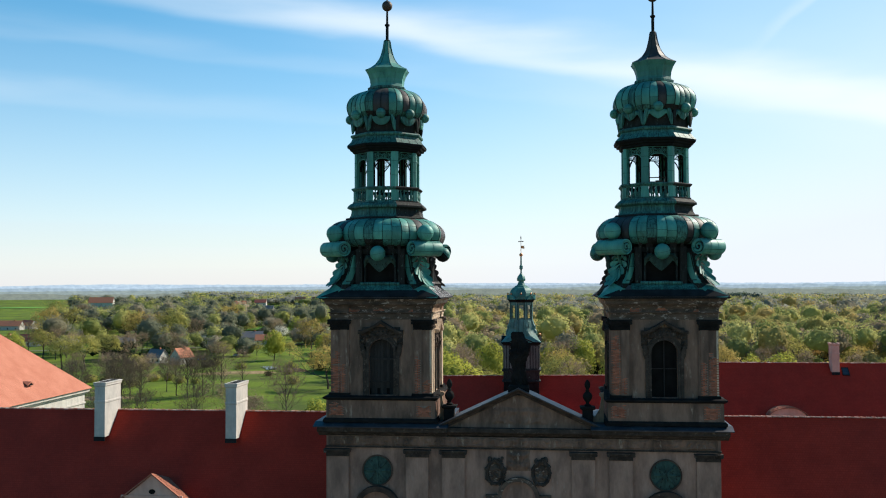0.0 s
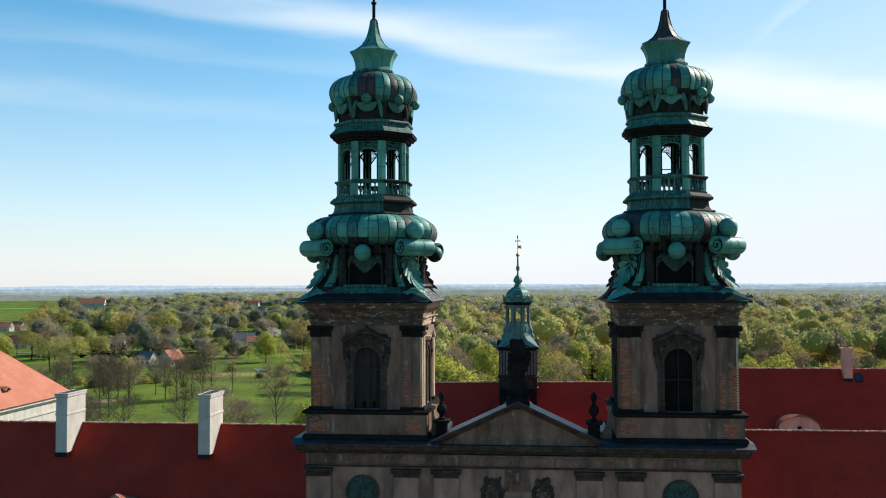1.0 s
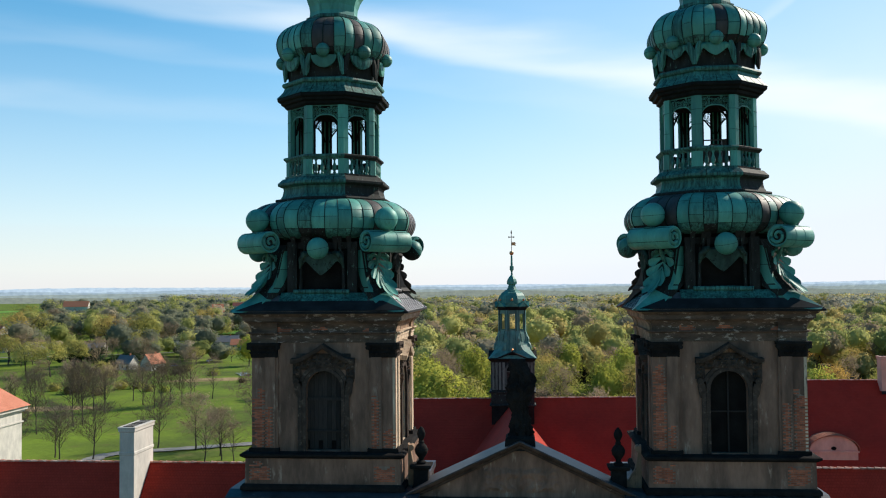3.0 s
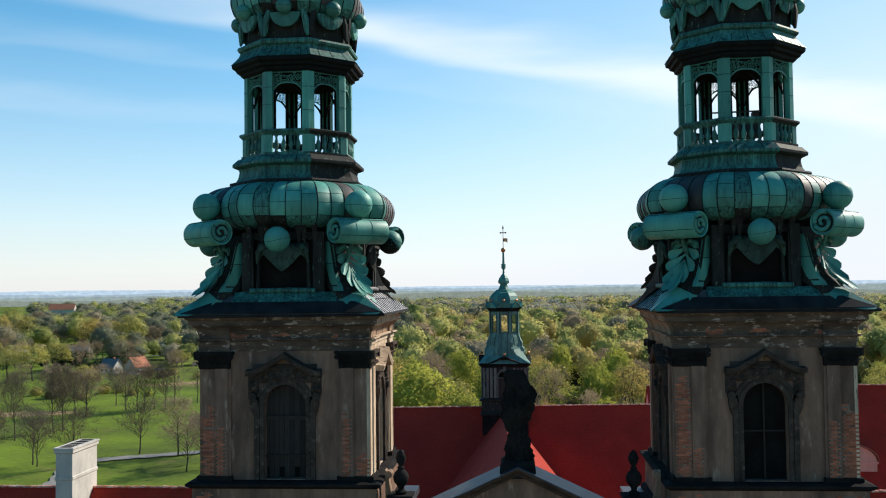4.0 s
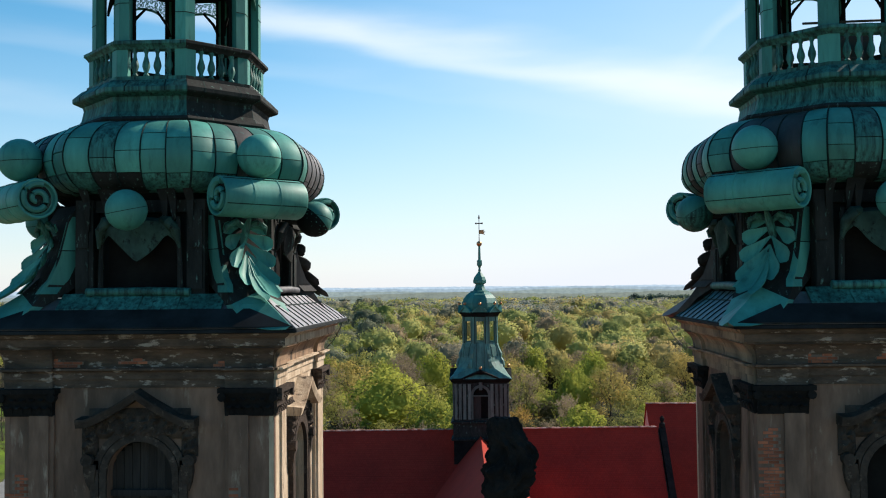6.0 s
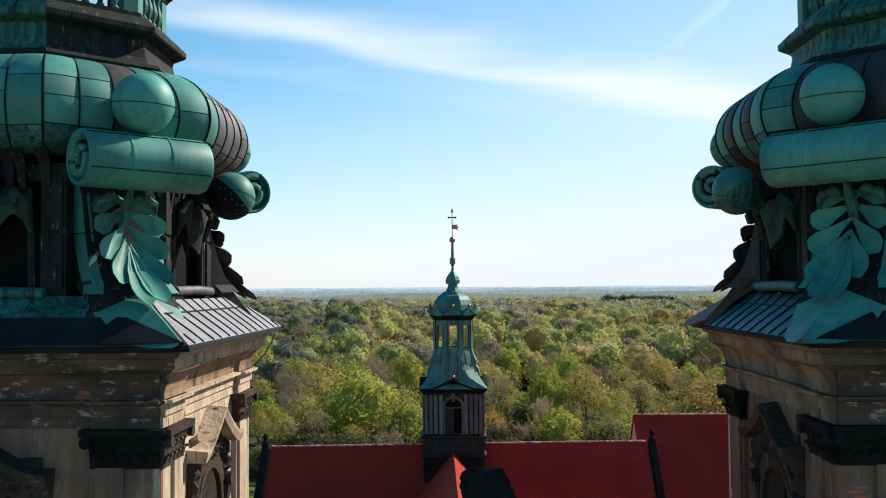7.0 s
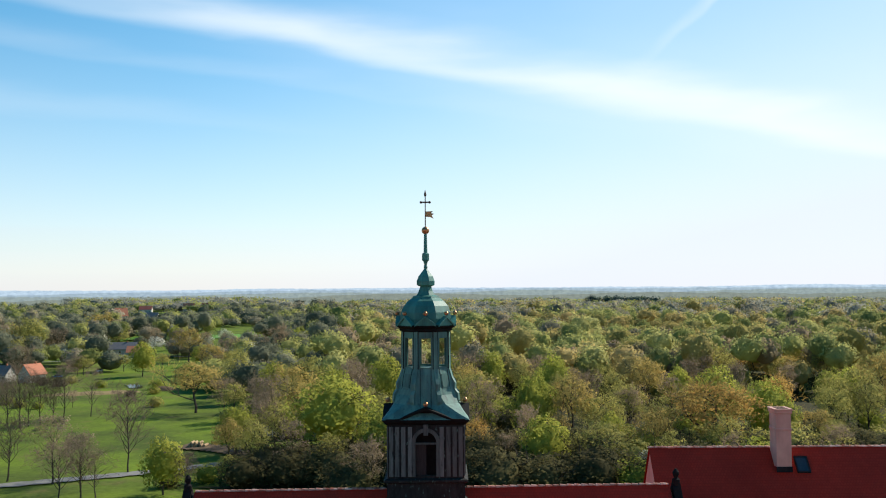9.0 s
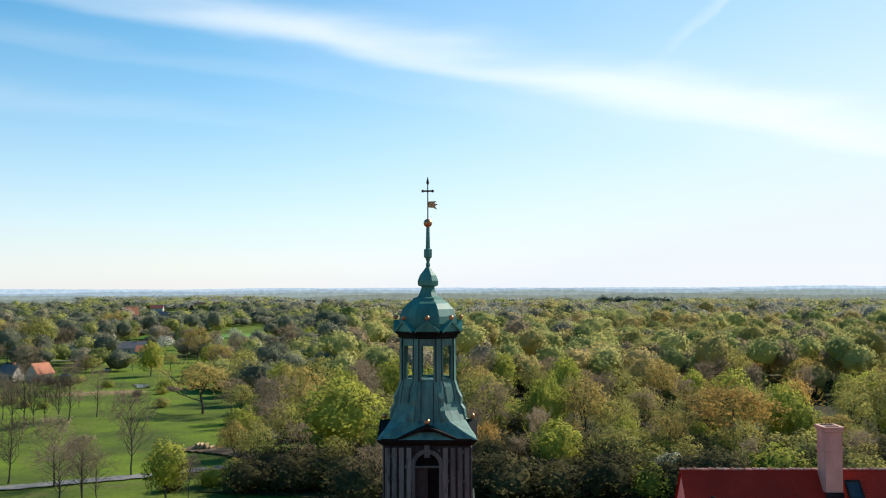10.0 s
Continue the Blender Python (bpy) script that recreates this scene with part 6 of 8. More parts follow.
def nave_roof(rng):
    n = thing("nave", (0, 0, 0), "red tiled church nave and transept roof", "church body")
    bm = bmesh.new()
    box(bm, -9.8, 9.8, 8.9, 46, 0, 12.2)
    part("nave_wall", bm, PLASTER, n)
    A, B = Vector((0.1, 9.0, 24.2)), Vector((-1.25, 57.0, 24.2))
    for s in (-1, 1):
        roof_slope("nave_slope", (s * 10.2, 9.0, 12.0), (s * 10.2 - 1.1, 57.0, 12.0), B, A, TILES, n)
    bm = bmesh.new()
    loft(bm, [[(x, y, z) for y, z in ((46.3, 0), (67.7, 0), (67.7, 12.3), (57.0, 24.1), (46.3, 12.3))] for x in (-16.2, 14.5)])
    part("transept_wall", bm, PLASTER, n)
    for y in (45.6, 68.4):
        roof_slope("transept_slope", (-15.6, y, 11.6), (13.9, y, 11.6), (13.9, 57, 24.6), (-15.6, 57, 24.3), TILES, n)
    ridge_line(n, (-15.5, 57, 24.29), (-3.6, 57, 24.41), rng)
    ridge_line(n, (1.35, 57, 24.46), (13.8, 57, 24.59), rng)
    # choir behind the crossing
    for s in (-1, 1):
        roof_slope("choir_slope", (-1.1 + s * 9, 57.0, 12.0), (-2.0 + s * 9, 88.0, 12.0), (-2.0, 88.0, 22.0), (-1.1, 57.0, 22.0), TILES, n)
    return n


facade()
pediment()
statue()
for ux in (-5.05, 5.2):
    stone_urn(ux)
for sx in (-1, 1):
    bell_tower(sx, random.Random(11 + sx), "pair of bell towers")
    copper_helm(sx, random.Random(31 + sx), "pair of copper helms")
    side_console(sx)
nave_roof(random.Random(2))
ridge_turret()
gable_fin(-16.0, 57.0, 24.0, -1)
gable_fin(14.3, 57.0, 24.2, 1)

# ---- abbey wings ----
long_roof("abbey_wing", -75.0, -14.6, 1.6, 13.0, 24.0, 12.5, 25.35, WHITEWALL, "long abbey wing under a dark red tiled roof", random.Random(3))
long_roof("abbey_wing", 14.6, 75.0, 1.6, 12.0, 23.0, 12.5, 25.5, WHITEWALL, "long abbey wing under a dark red tiled roof", random.Random(4))
long_roof("rear_wing", 13.9, 85.0, 47.0, 63.0, 76.0, 7.5, 25.85, PINKWALL, "rear abbey wing with a high red tiled roof and pink gable", random.Random(5))
for cx in (-36.9, -25.0):
    chimney("tall whitewashed chimney stack on the roof ridge", cx, 11.9, 23.3, 0.95, 3.1, 4.75, WHITEWALL, "whitewashed chimneys")
for cx in (23.0, 40.6):
    chimney("salmon rendered chimney stack beside a skylight", cx - 0.35, 62.2, 24.75, 1.0, 1.3, 3.85, PINKWALL, "salmon chimneys")
    s = thing("skylight", (cx + 1.0, 62.05, 24.80), "small metal roof skylight with dark glass", "skylight", "roof skylights")
    slope = math.degrees(math.atan2(18.65, 16.0))
    bm = bmesh.new()
    for x0, x1, y0, y1 in ((-0.45, -0.36, -0.62, 0.62), (0.36, 0.45, -0.62, 0.62), (-0.36, 0.36, 0.53, 0.62), (-0.36, 0.36, -0.62, -0.53)):
        box(bm, x0, x1, y0, y1, -0.05, 0.12)
    put(bm, pose(0, 0, 0, slope))
    part("frame", bm, BLACKROOF, s)
    bm = bmesh.new()
    box(bm, -0.36, 0.36, -0.53, 0.53, 0.04, 0.07)
    put(bm, pose(0, 0, 0, slope))
    part("pane", bm, GLASS, s, "dark reflecting glass")
eyebrow_dormer(32.8, 56.3, 17.85, 5.0, 2.75, 2.8, TILES_LIT, "round-topped salmon dormer with an oval hole", "roof dormers")
eyebrow_dormer(-29.8, 5.1, 18.3, 5.0, 2.9, 3.6, TILES_LIT, "small gabled dormer with sunlit tiles", "roof dormers", False)
eyebrow_dormer(33.1, 6.5, 18.4, 4.0, 2.5, 2.6, TILES_LIT, "small gabled dormer with sunlit tiles", "roof dormers", False)


def pavilion():
    """The big hipped pavilion beyond the meadow side, its slope in full sun."""
    p = thing("pavilion", (-121.0, 118.0, 0), "large cream pavilion under a sunlit hipped tile roof", "building")
    bm = bmesh.new()
    box(bm, -15.0, 15.0, -26, 26, -26, 12.2)
    part("wall", bm, WHITEWALL, p)
    bm = bmesh.new()
    for h, z0, z1 in ((0.25, 9.0, 9.3), (0.45, 11.3, 11.7), (0.85, 11.7, 12.4)):
        box(bm, -15 - h, 15 + h, -26 - h, 26 + h, z0, z1)
    part("eaves_cornice", bm, WHITEWALL, p)
    e, r = 16.3, 27.3
    roof_slope("roof_slope", (e, -r, 12.4), (e, r, 12.4), (0, r - 14, 26.5), (0, -r + 14, 26.5), TILES_LIT, p, 0.5)
    roof_slope("roof_slope", (-e, -r, 12.4), (-e, r, 12.4), (0, r - 14, 26.5), (0, -r + 14, 26.5), TILES_LIT, p, 0.5)
    roof_slope("roof_slope", (-e, r, 12.4), (e, r, 12.4), (0.1, r - 14, 26.5), (-0.1, r - 14, 26.5), TILES_LIT, p, 0.5)
    roof_slope("roof_slope", (-e, -r, 12.4), (e, -r, 12.4), (0.1, -r + 14, 26.5), (-0.1, -r + 14, 26.5), TILES_LIT, p, 0.5)
    return p


pavilion()
vent = thing("dormer", (-108.2, 122.8, 15.45), "tiny triangular roof vent on the sunlit tiles", "dormer", "roof vents")
bm = bmesh.new()
loft(bm, [[(0.9, -1.4, 0.0), (0.9, 0, 0.75), (0.9, 1.4, 0.0)], [(-1.0, -0.1, 0.75), (-1.0, 0, 0.8), (-1.0, 0.1, 0.75)]])
part("tiled_roof", bm, TILES_LIT, vent)
# dark plate with the vent's shade as its colour
bm = bmesh.new()
loft(bm, [[(0.9, -1.0, -0.1), (0.9, 0, 0.5), (0.9, 1.0, -0.1)], [(0.93, -1.0, -0.1), (0.93, 0, 0.5), (0.93, 1.0, -0.1)]])
part("opening", bm, DARK, vent, "dark vent opening")

# ---- landscape ----
before_land = set(bpy.data.objects)


def ground_strip(name, pts, width, mat, label, category, lift):
    bm = bmesh.new()
    rings = []
    for k, (x, y) in enumerate(pts):
        ax, ay = pts[max(k - 1, 0)]
        bx, by = pts[min(k + 1, len(pts) - 1)]
        d = Vector((bx - ax, by - ay)).normalized()
        w = width * (1 + 0.15 * math.sin(k * 2.1))
        row = []
        for s in (-1, -0.3, 0.3, 1):
            px, py = x - d.y * w * s / 2, y + d.x * w * s / 2
            row.append((px, py, ground_height(px, py) + lift))
        rings.append(row)
    loft(bm, rings, cap=False, closed=False)
    return tagged(new(name, mesh_of(name, bm, mat, True)), label, category, kind="structure")


def smooth_line(pts, n=12):
    out = []
    for k in range(len(pts) - 1):
        p = [Vector((*pts[max(0, min(len(pts) - 1, k + j))], 0)) for j in (-1, 0, 1, 2)]
        for i in range(n):
            t = i / n
            out.append((0.5 * (2 * p[1] + (p[2] - p[0]) * t + (2 * p[0] - 5 * p[1] + 4 * p[2] - p[3]) * t * t + (3 * p[1] - p[0] - 3 * p[2] + p[3]) * t**3)).xy)
    return [tuple(v) for v in out]


ground_strip("path", smooth_line([(-120, 96), (-92, 128), (-88, 150), (-93, 172), (-78, 182), (-62, 190), (-45, 200), (-30, 206)]), 4.2, ASPHALT, "narrow grey asphalt path across the meadow", "path", 0.25)
ground_strip("road", smooth_line([(-420, 420), (-300, 455), (-240, 468), (-180, 500), (-120, 540), (-70, 560)]), 4.0, ASPHALT, "pale village road beyond the meadow", "road", 0.3)
ground_strip("field", smooth_line([(-330, 690), (-250, 715), (-180, 740), (-120, 800)]), 60, FIELD, "light green field between the trees", "field", 0.4)
ground_strip("field", smooth_line([(-1700, 2300), (-1300, 2500), (-900, 2700), (-500, 2900)]), 700, FIELD, "wide pale green crop field near the horizon", "field", 1.5)
ground_strip("field", smooth_line([(-900, 1150), (-700, 1250), (-560, 1300)]), 60, FIELD, "light green field between the trees", "field", 0.6)
ground_strip("forest_floor", smooth_line([(84, 196), (88, 260), (95, 340), (110, 480)]), 185, FOREST_FLOOR, "shaded leaf litter under the wood", "forest floor", 0.35)


ground_strip("forest_floor", smooth_line([(62, 160), (62, 178), (64, 200)]), 196, FOREST_FLOOR, "shaded leaf litter under the wood edge", "forest floor", 0.2)


ICO_T = (1 + 5**0.5) / 2
ICO_V = np.array([(-1, ICO_T, 0), (1, ICO_T, 0), (-1, -ICO_T, 0), (1, -ICO_T, 0), (0, -1, ICO_T), (0, 1, ICO_T), (0, -1, -ICO_T), (0, 1, -ICO_T), (ICO_T, 0, -1), (ICO_T, 0, 1), (-ICO_T, 0, -1), (-ICO_T, 0, 1)]) / math.hypot(1, ICO_T)
ICO_F = np.array([(0, 11, 5), (0, 5, 1), (0, 1, 7), (0, 7, 10), (0, 10, 11), (1, 5, 9), (5, 11, 4), (11, 10, 2), (10, 7, 6), (7, 1, 8), (3, 9, 4), (3, 4, 2), (3, 2, 6), (3, 6, 8), (3, 8, 9), (4, 9, 5), (2, 4, 11), (6, 2, 10), (8, 6, 7), (9, 8, 1)])


def tri_mesh(name, co, tris, mat, tint=None, normals=None):
    """A triangle mesh from arrays; tint: each crown's own shade of leaf; normals: the lie of the leaf mass at each corner."""
    me = bpy.data.meshes.new(name)
    n = len(tris)
    me.vertices.add(len(co))
    me.vertices.foreach_set("co", np.ascontiguousarray(co, np.float32).ravel())
    me.loops.add(3 * n)
    me.loops.foreach_set("vertex_index", np.ascontiguousarray(tris, np.int32).ravel())
    me.polygons.add(n)
    me.polygons.foreach_set("loop_start", np.arange(0, 3 * n, 3, dtype=np.int32))
    me.polygons.foreach_set("use_smooth", np.full(n, normals is not None))
    me.update(calc_edges=True)
    if normals is not None:
        me.attributes.new("custom_normal", "FLOAT_VECTOR", "POINT").data.foreach_set("vector", np.ascontiguousarray(normals, np.float32).ravel())
    if tint is not None:
        me.attributes.new("tint", "FLOAT", "POINT").data.foreach_set("value", np.ascontiguousarray(tint, np.float32))
    me.materials.append(mat)
    return me


def finer(v, f):
    """Each triangle of a ball split in four, on the unit sphere."""
    v, seen, out = list(map(tuple, v)), {}, []

    def middle(a, b):
        key = (min(a, b), max(a, b))
        if key not in seen:
            m = np.array(v[a]) + np.array(v[b])
            v.append(tuple(m / np.linalg.norm(m)))
            seen[key] = len(v) - 1
        return seen[key]

    for a, b, c in f:
        p, q, r = middle(a, b), middle(b, c), middle(c, a)
        out += [(a, p, r), (b, q, p), (c, r, q), (p, q, r)]
    return np.array(v), np.array(out)


BALLS = [(ICO_V, ICO_F)]
for _ in range(3):
    BALLS.append(finer(*BALLS[-1]))


def unit(v):
    return v / np.maximum(np.linalg.norm(v, axis=-1, keepdims=True), 1e-6)


def billow(d, waves, phase):
    """Rounded swellings with creases between them, for directions d (n, m, 3) and waves (n, k, 3): about 0 to 1, and its slope."""
    k = waves.shape[1]
    out, slope = 0.0, 0.0
    for i in range(k):
        a = (d * waves[:, None, i]).sum(-1) + phase[:, None, i]
        sa = np.sin(a)
        out = out + np.abs(sa) / k
        slope = slope + (np.sign(sa) * np.cos(a) / k)[..., None] * waves[:, None, i]
    return out, slope - (slope * d).sum(-1, keepdims=True) * d


def foliage(name, centre, half, level, per, size, rng, mat, lumps=0.42, low=-0.35, fine=5.5, extra=None, heart=0.74, whole=None):
    """Crowns of leaf sprays over swelling, creased domes, each round a shaded heart of leaf, joined in one mesh.
    half: (n, 3) half sizes; level: fineness of the heart (None for sprays alone); whole: middle of the crown that the domes make up."""
    c, half = np.asarray(centre, float), np.asarray(half, float)
    n = len(c)
    waves = unit(rng.normal(0, 1, (n, 6, 3))) * (np.array([0.75, 0.8, 0.9, 1.3, 1.5, 1.7]) * fine)[None, :, None]
    phase = rng.uniform(0, 6.283, (n, 6))
    co, tris, tint, lie = [], [], [], []
    base = 0
    shade = rng.uniform(0, 1, n) if n > 30 else rng.uniform(0.35, 0.65, n)

    def dome(d):
        b, slope = billow(d, waves, phase)
        r = 1 - lumps + lumps * 1.55 * b
        return r, unit(unit(d * r[..., None] - 0.75 * lumps * slope) / half[:, None])

    if level is not None:
        bv, bf = BALLS[level]
        d = np.repeat(bv[None], n, 0)
        r, nm = dome(d)
        co.append((c[:, None] + d * r[..., None] * half[:, None] * heart).reshape(-1, 3))
        tris.append((bf[None] + len(bv) * np.arange(n)[:, None, None]).reshape(-1, 3))
        base = len(bv) * n
        tint.append(np.repeat(shade, len(bv)))
        lie.append(nm.reshape(-1, 3))
    e, a = np.arcsin(rng.uniform(low, 1.0, (n, per))), rng.uniform(0, 6.283, (n, per))
    d = np.stack([np.cos(e) * np.cos(a), np.cos(e) * np.sin(a), np.sin(e)], 2)
    r, nm = dome(d)
    r = r * (rng.uniform(0.84, 1.06, (n, per)) if level is not None else rng.uniform(0.45, 1.15, (n, per)))
    p = (c[:, None] + d * r[..., None] * half[:, None]).reshape(-1, 3)
    nm = nm.reshape(-1, 3)
    m = len(p)
    if whole is not None:
        nm = unit(nm + 0.9 * unit(p - np.asarray(whole)))
    nm = unit(nm + rng.normal(0, 0.13, (m, 3)))
    face = unit(nm + rng.normal(0, 0.4, (m, 3)))
    face *= np.where((face * nm).sum(1) < 0, -1, 1)[:, None]
    u = unit(np.cross(face, rng.normal(0, 1, (m, 3))))
    v = np.cross(face, u)
    s = size * rng.uniform(0.6, 1.35, (m, 1))
    q = rng.uniform(0.6, 1.2, (m, 3, 1))
    co.append(np.stack([p + u * s * q[:, 0], p + (-0.5 * u + 0.87 * v) * s * q[:, 1], p + (-0.5 * u - 0.87 * v) * s * q[:, 2]], 1).reshape(-1, 3))
    tris.append(base + np.arange(3 * m).reshape(-1, 3))
    tint.append(np.repeat(shade, 3 * per))
    lie.append(np.repeat(nm, 3, 0))
    if extra is not None and len(extra):
        tint.append(np.full(len(extra), 0.4))
        lie.append(np.tile((0.3, -0.3, 0.9), (len(extra), 1)))
        base += 3 * m
        co.append(extra)
        quad = base + np.arange(len(extra)).reshape(-1, 4)
        tris += [quad[:, :3], quad[:, (0, 2, 3)]]
    return tri_mesh(name, np.concatenate(co), np.concatenate(tris), mat, np.concatenate(tint), np.concatenate(lie))


def upright(rng, height, limbs, start, reach, steep, segs, tips):
    """A single stem up to the top, with rising limbs that fork into twigs."""
    p, stem = Vector((0, 0, 0)), [Vector((0, 0, 0))]
    for k in range(8):
        p = p + Vector((float(rng.normal(0, 0.012)) * height, float(rng.normal(0, 0.012)) * height, height / 8))
        stem.append(p.copy())
    r0 = height * 0.0115
    segs.append((stem, r0, r0 * 0.15))
    tips.append(stem[-1])
    turn_by = float(rng.uniform(0, 6.28))
    for k in range(limbs):
        f = start + (0.96 - start) * (k + float(rng.uniform(0, 0.9))) / limbs
        i = min(7, int(f * 8))
        at = stem[i].lerp(stem[i + 1], f * 8 - i)
        a = turn_by + k * 2.4 + float(rng.normal(0, 0.3))
        g = (f - start) / (1 - start)
        length = height * reach * (0.45 + 0.75 * math.sin(math.pi * min(1, 0.25 + 0.72 * g))) * float(rng.uniform(0.7, 1.15))
        grow(rng, at, Vector((math.cos(a), math.sin(a), steep + 0.5 * g + float(rng.normal(0, 0.15)))), length, r0 * (0.42 - 0.22 * g), 2, segs, tips, 0.62)


def grow(rng, base, direction, length, radius, depth, segs, tips, spread, droop=0.0):
    """Limbs: a wandering tapered branch that forks into thinner ones."""
    pts, p, d = [base.copy()], base.copy(), direction.normalized()
    n = 4 if depth > 1 else 3
    for k in range(n):
        d = (d + Vector(rng.normal(0, 0.13, 3)) + Vector((0, 0, 0.06 - droop))).normalized()
        p = p + d * length / n
        pts.append(p.copy())
    segs.append((pts, radius, radius * (0.55 if depth else 0.3)))
    if depth == 0:
        tips.append(p.copy())
        return
    count = 3 if depth > 2 else int(rng.integers(3, 5))
    for k in range(count):
        at = pts[-1] if k == 0 else pts[int(rng.integers(2, n + 1))]
        axis = Vector(rng.normal(0, 1, 3))
        nd = (d + spread * (axis - axis.dot(d) * d).normalized() * float(rng.uniform(0.6, 1.3))).normalized()
        grow(rng, at, nd, length * float(rng.uniform(0.62, 0.82)), radius * 0.55, depth - 1, segs, tips, spread, droop)


def tree_meshes(kind, seed, height, leaf_mat, shape, per, size, depth=4, spread=0.75, trunk=0.28):
    rng = np.random.default_rng(seed)
    segs, tips = [], []
    if shape in ("", "thin"):
        upright(rng, height, depth, trunk, spread, 1.0, segs, tips)
    else:
        grow(rng, Vector((0, 0, 0)), Vector((0, 0, 1)), height * trunk, height * 0.020, depth, segs, tips, spread)
    top = max(t.z for t in tips)
    f = height / top
    bm = bmesh.new()
    twigs = []
    for pts, r0, r1 in segs:
        q = [p * f for p in pts]
        n = len(q)
        if r0 > height * (0.0028 if kind not in ("shrub", "thicket") else 0.006):
            tube(bm, q, [r0 + (r1 - r0) * k / (n - 1) for k in range(n)], 5 if r0 > height * 0.008 else 3, cap=False)
        else:
            for a, b in zip(q, q[1:]):
                s = (b - a).cross(Vector((0.3, 0.5, 0.2))).normalized() * max(r0, 0.020)
                twigs += [a - s, a + s, b + s * 0.6, b - s * 0.6]
    wood = mesh_of("trunk", bm, BARK, recalc=False)
    tip = np.array([tuple(t * f) for t in tips])
    fine = []
    for t in tip:
        for _ in range(4 if leaf_mat is None else 1):
            a = Vector(t)
            b = a + Vector(rng.normal(0, 0.55, 3)) + Vector((0, 0, 0.45))
            s = (b - a).cross(Vector((0.3, 0.5, 0.2))).normalized() * 0.02
            fine += [a - s, a + s, b + s * 0.5, b - s * 0.5]
    sticks = np.array([tuple(v) for v in twigs + fine])
    if leaf_mat is None:
        n = len(sticks)
        quad = np.arange(n).reshape(-1, 4)
        return wood, tri_mesh("crown", sticks, np.concatenate([quad[:, :3], quad[:, (0, 2, 3)]]), TWIG)
    if shape == "dense":
        # one full dome of many swellings
        return wood, foliage("crown", [(0, 0, 0.54 * height)], [(0.36 * height, 0.36 * height, 0.45 * height)], 1, per, size, rng, leaf_mat, 0.55, -0.75, 4.4, None, 0.70)
    if shape == "low":
        return wood, foliage("crown", [(0, 0, 0.46 * height)], [(0.40 * height, 0.40 * height, 0.46 * height)], 1, per, size, rng, leaf_mat, 0.5, -0.6, 4.4, None, 0.68)
    if shape == "thin":
        # sparse sprays of opening buds all through the twigs
        n = min(len(tip), 150)
        c = tip[rng.permutation(len(tip))[:n]]
        return wood, foliage("crown", c, np.full((n, 3), 0.042 * height), None, per // n, size, rng, leaf_mat, 0.5, -0.9, 4.0, sticks, whole=(0, 0, 0.5 * height))
    # separate masses of leaf at the ends of the limbs, with the limbs seen between
    n = 26
    a = rng.uniform(0, 6.283) + np.arange(n) * 2.4
    e = np.arcsin(np.linspace(-0.3, 0.97, n))
    r = rng.uniform(0.62, 1.0, n)
    c = np.stack([0.35 * height * r * np.cos(e) * np.cos(a), 0.35 * height * r * np.cos(e) * np.sin(a), 0.54 * height + 0.36 * height * r * np.sin(e)], 1)
    half = rng.uniform(0.075, 0.13, (n, 1)) * height * np.array([[1.15, 1.15, 0.85]])
    return wood, foliage("crown", c, half, None, per // n, size, rng, leaf_mat, 0.5, -0.7, 4.0, sticks, whole=(0, 0, 0.45 * height))


KINDS = {}
for key, spec in {
    "bare": ("slender bare deciduous tree with fine twigs", [(None, "", 0, 0, 22, 0.24, 0.26), (None, "", 0, 0, 26, 0.21, 0.3)]),
    "oak": ("spreading oak with golden opening leaves", [(LEAF_GOLD, "open", 2000, 0.27, 4, 0.95, 0.24), (LEAF_GOLD, "open", 2000, 0.27, 4, 0.9, 0.22)]),
    "fresh": ("dense tree in fresh green spring leaf", [(LEAF_FRESH, "dense", 2400, 0.33, 4, 0.85, 0.2), (LEAF_FRESH, "dense", 2400, 0.33, 4, 0.75, 0.24)]),
    "olive": ("tree in young olive-green leaf", [(LEAF_OLIVE, "open", 2300, 0.25, 4, 0.8, 0.22), (LEAF_OLIVE, "open", 2000, 0.27, 4, 0.8, 0.25)]),
    "rust": ("wide oak with russet opening buds", [(LEAF_RUST, "open", 2600, 0.22, 4, 0.95, 0.2)]),
    "brown": ("still leafless tree with brown budding crown", [(LEAF_BROWN, "thin", 1500, 0.17, 22, 0.30, 0.24), (LEAF_BROWN, "thin", 1800, 0.17, 26, 0.27, 0.2)]),
    "blossom": ("small fruit tree in white blossom", [(BLOSSOM, "open", 1500, 0.3, 3, 0.9, 0.25)]),
    "shrub": ("low rounded shrub in young leaf", [(LEAF_THICKET, "low", 1250, 0.39, 2, 0.9, 0.15), (LEAF_FRESH, "low", 1250, 0.39, 2, 0.9, 0.15), (LEAF_OLIVE, "low", 1250, 0.39, 2, 0.9, 0.15)]),
    "thicket": ("dense twiggy thicket with first leaves", [(LEAF_THICKET, "low", 1250, 0.37, 2, 0.95, 0.12), (LEAF_THICKET, "low", 1250, 0.37, 2, 0.9, 0.12), (LEAF_THICKET, "low", 1250, 0.37, 2, 0.9, 0.12)]),
    "conifer": ("dark evergreen tree", [(LEAF_DARK, "dense", 1500, 0.28, 4, 0.6, 0.25)]),
}.items():
    KINDS[key] = (spec[0], [tree_meshes(key, 40 + 7 * i + len(key), 15.0, *v) for i, v in enumerate(spec[1])])


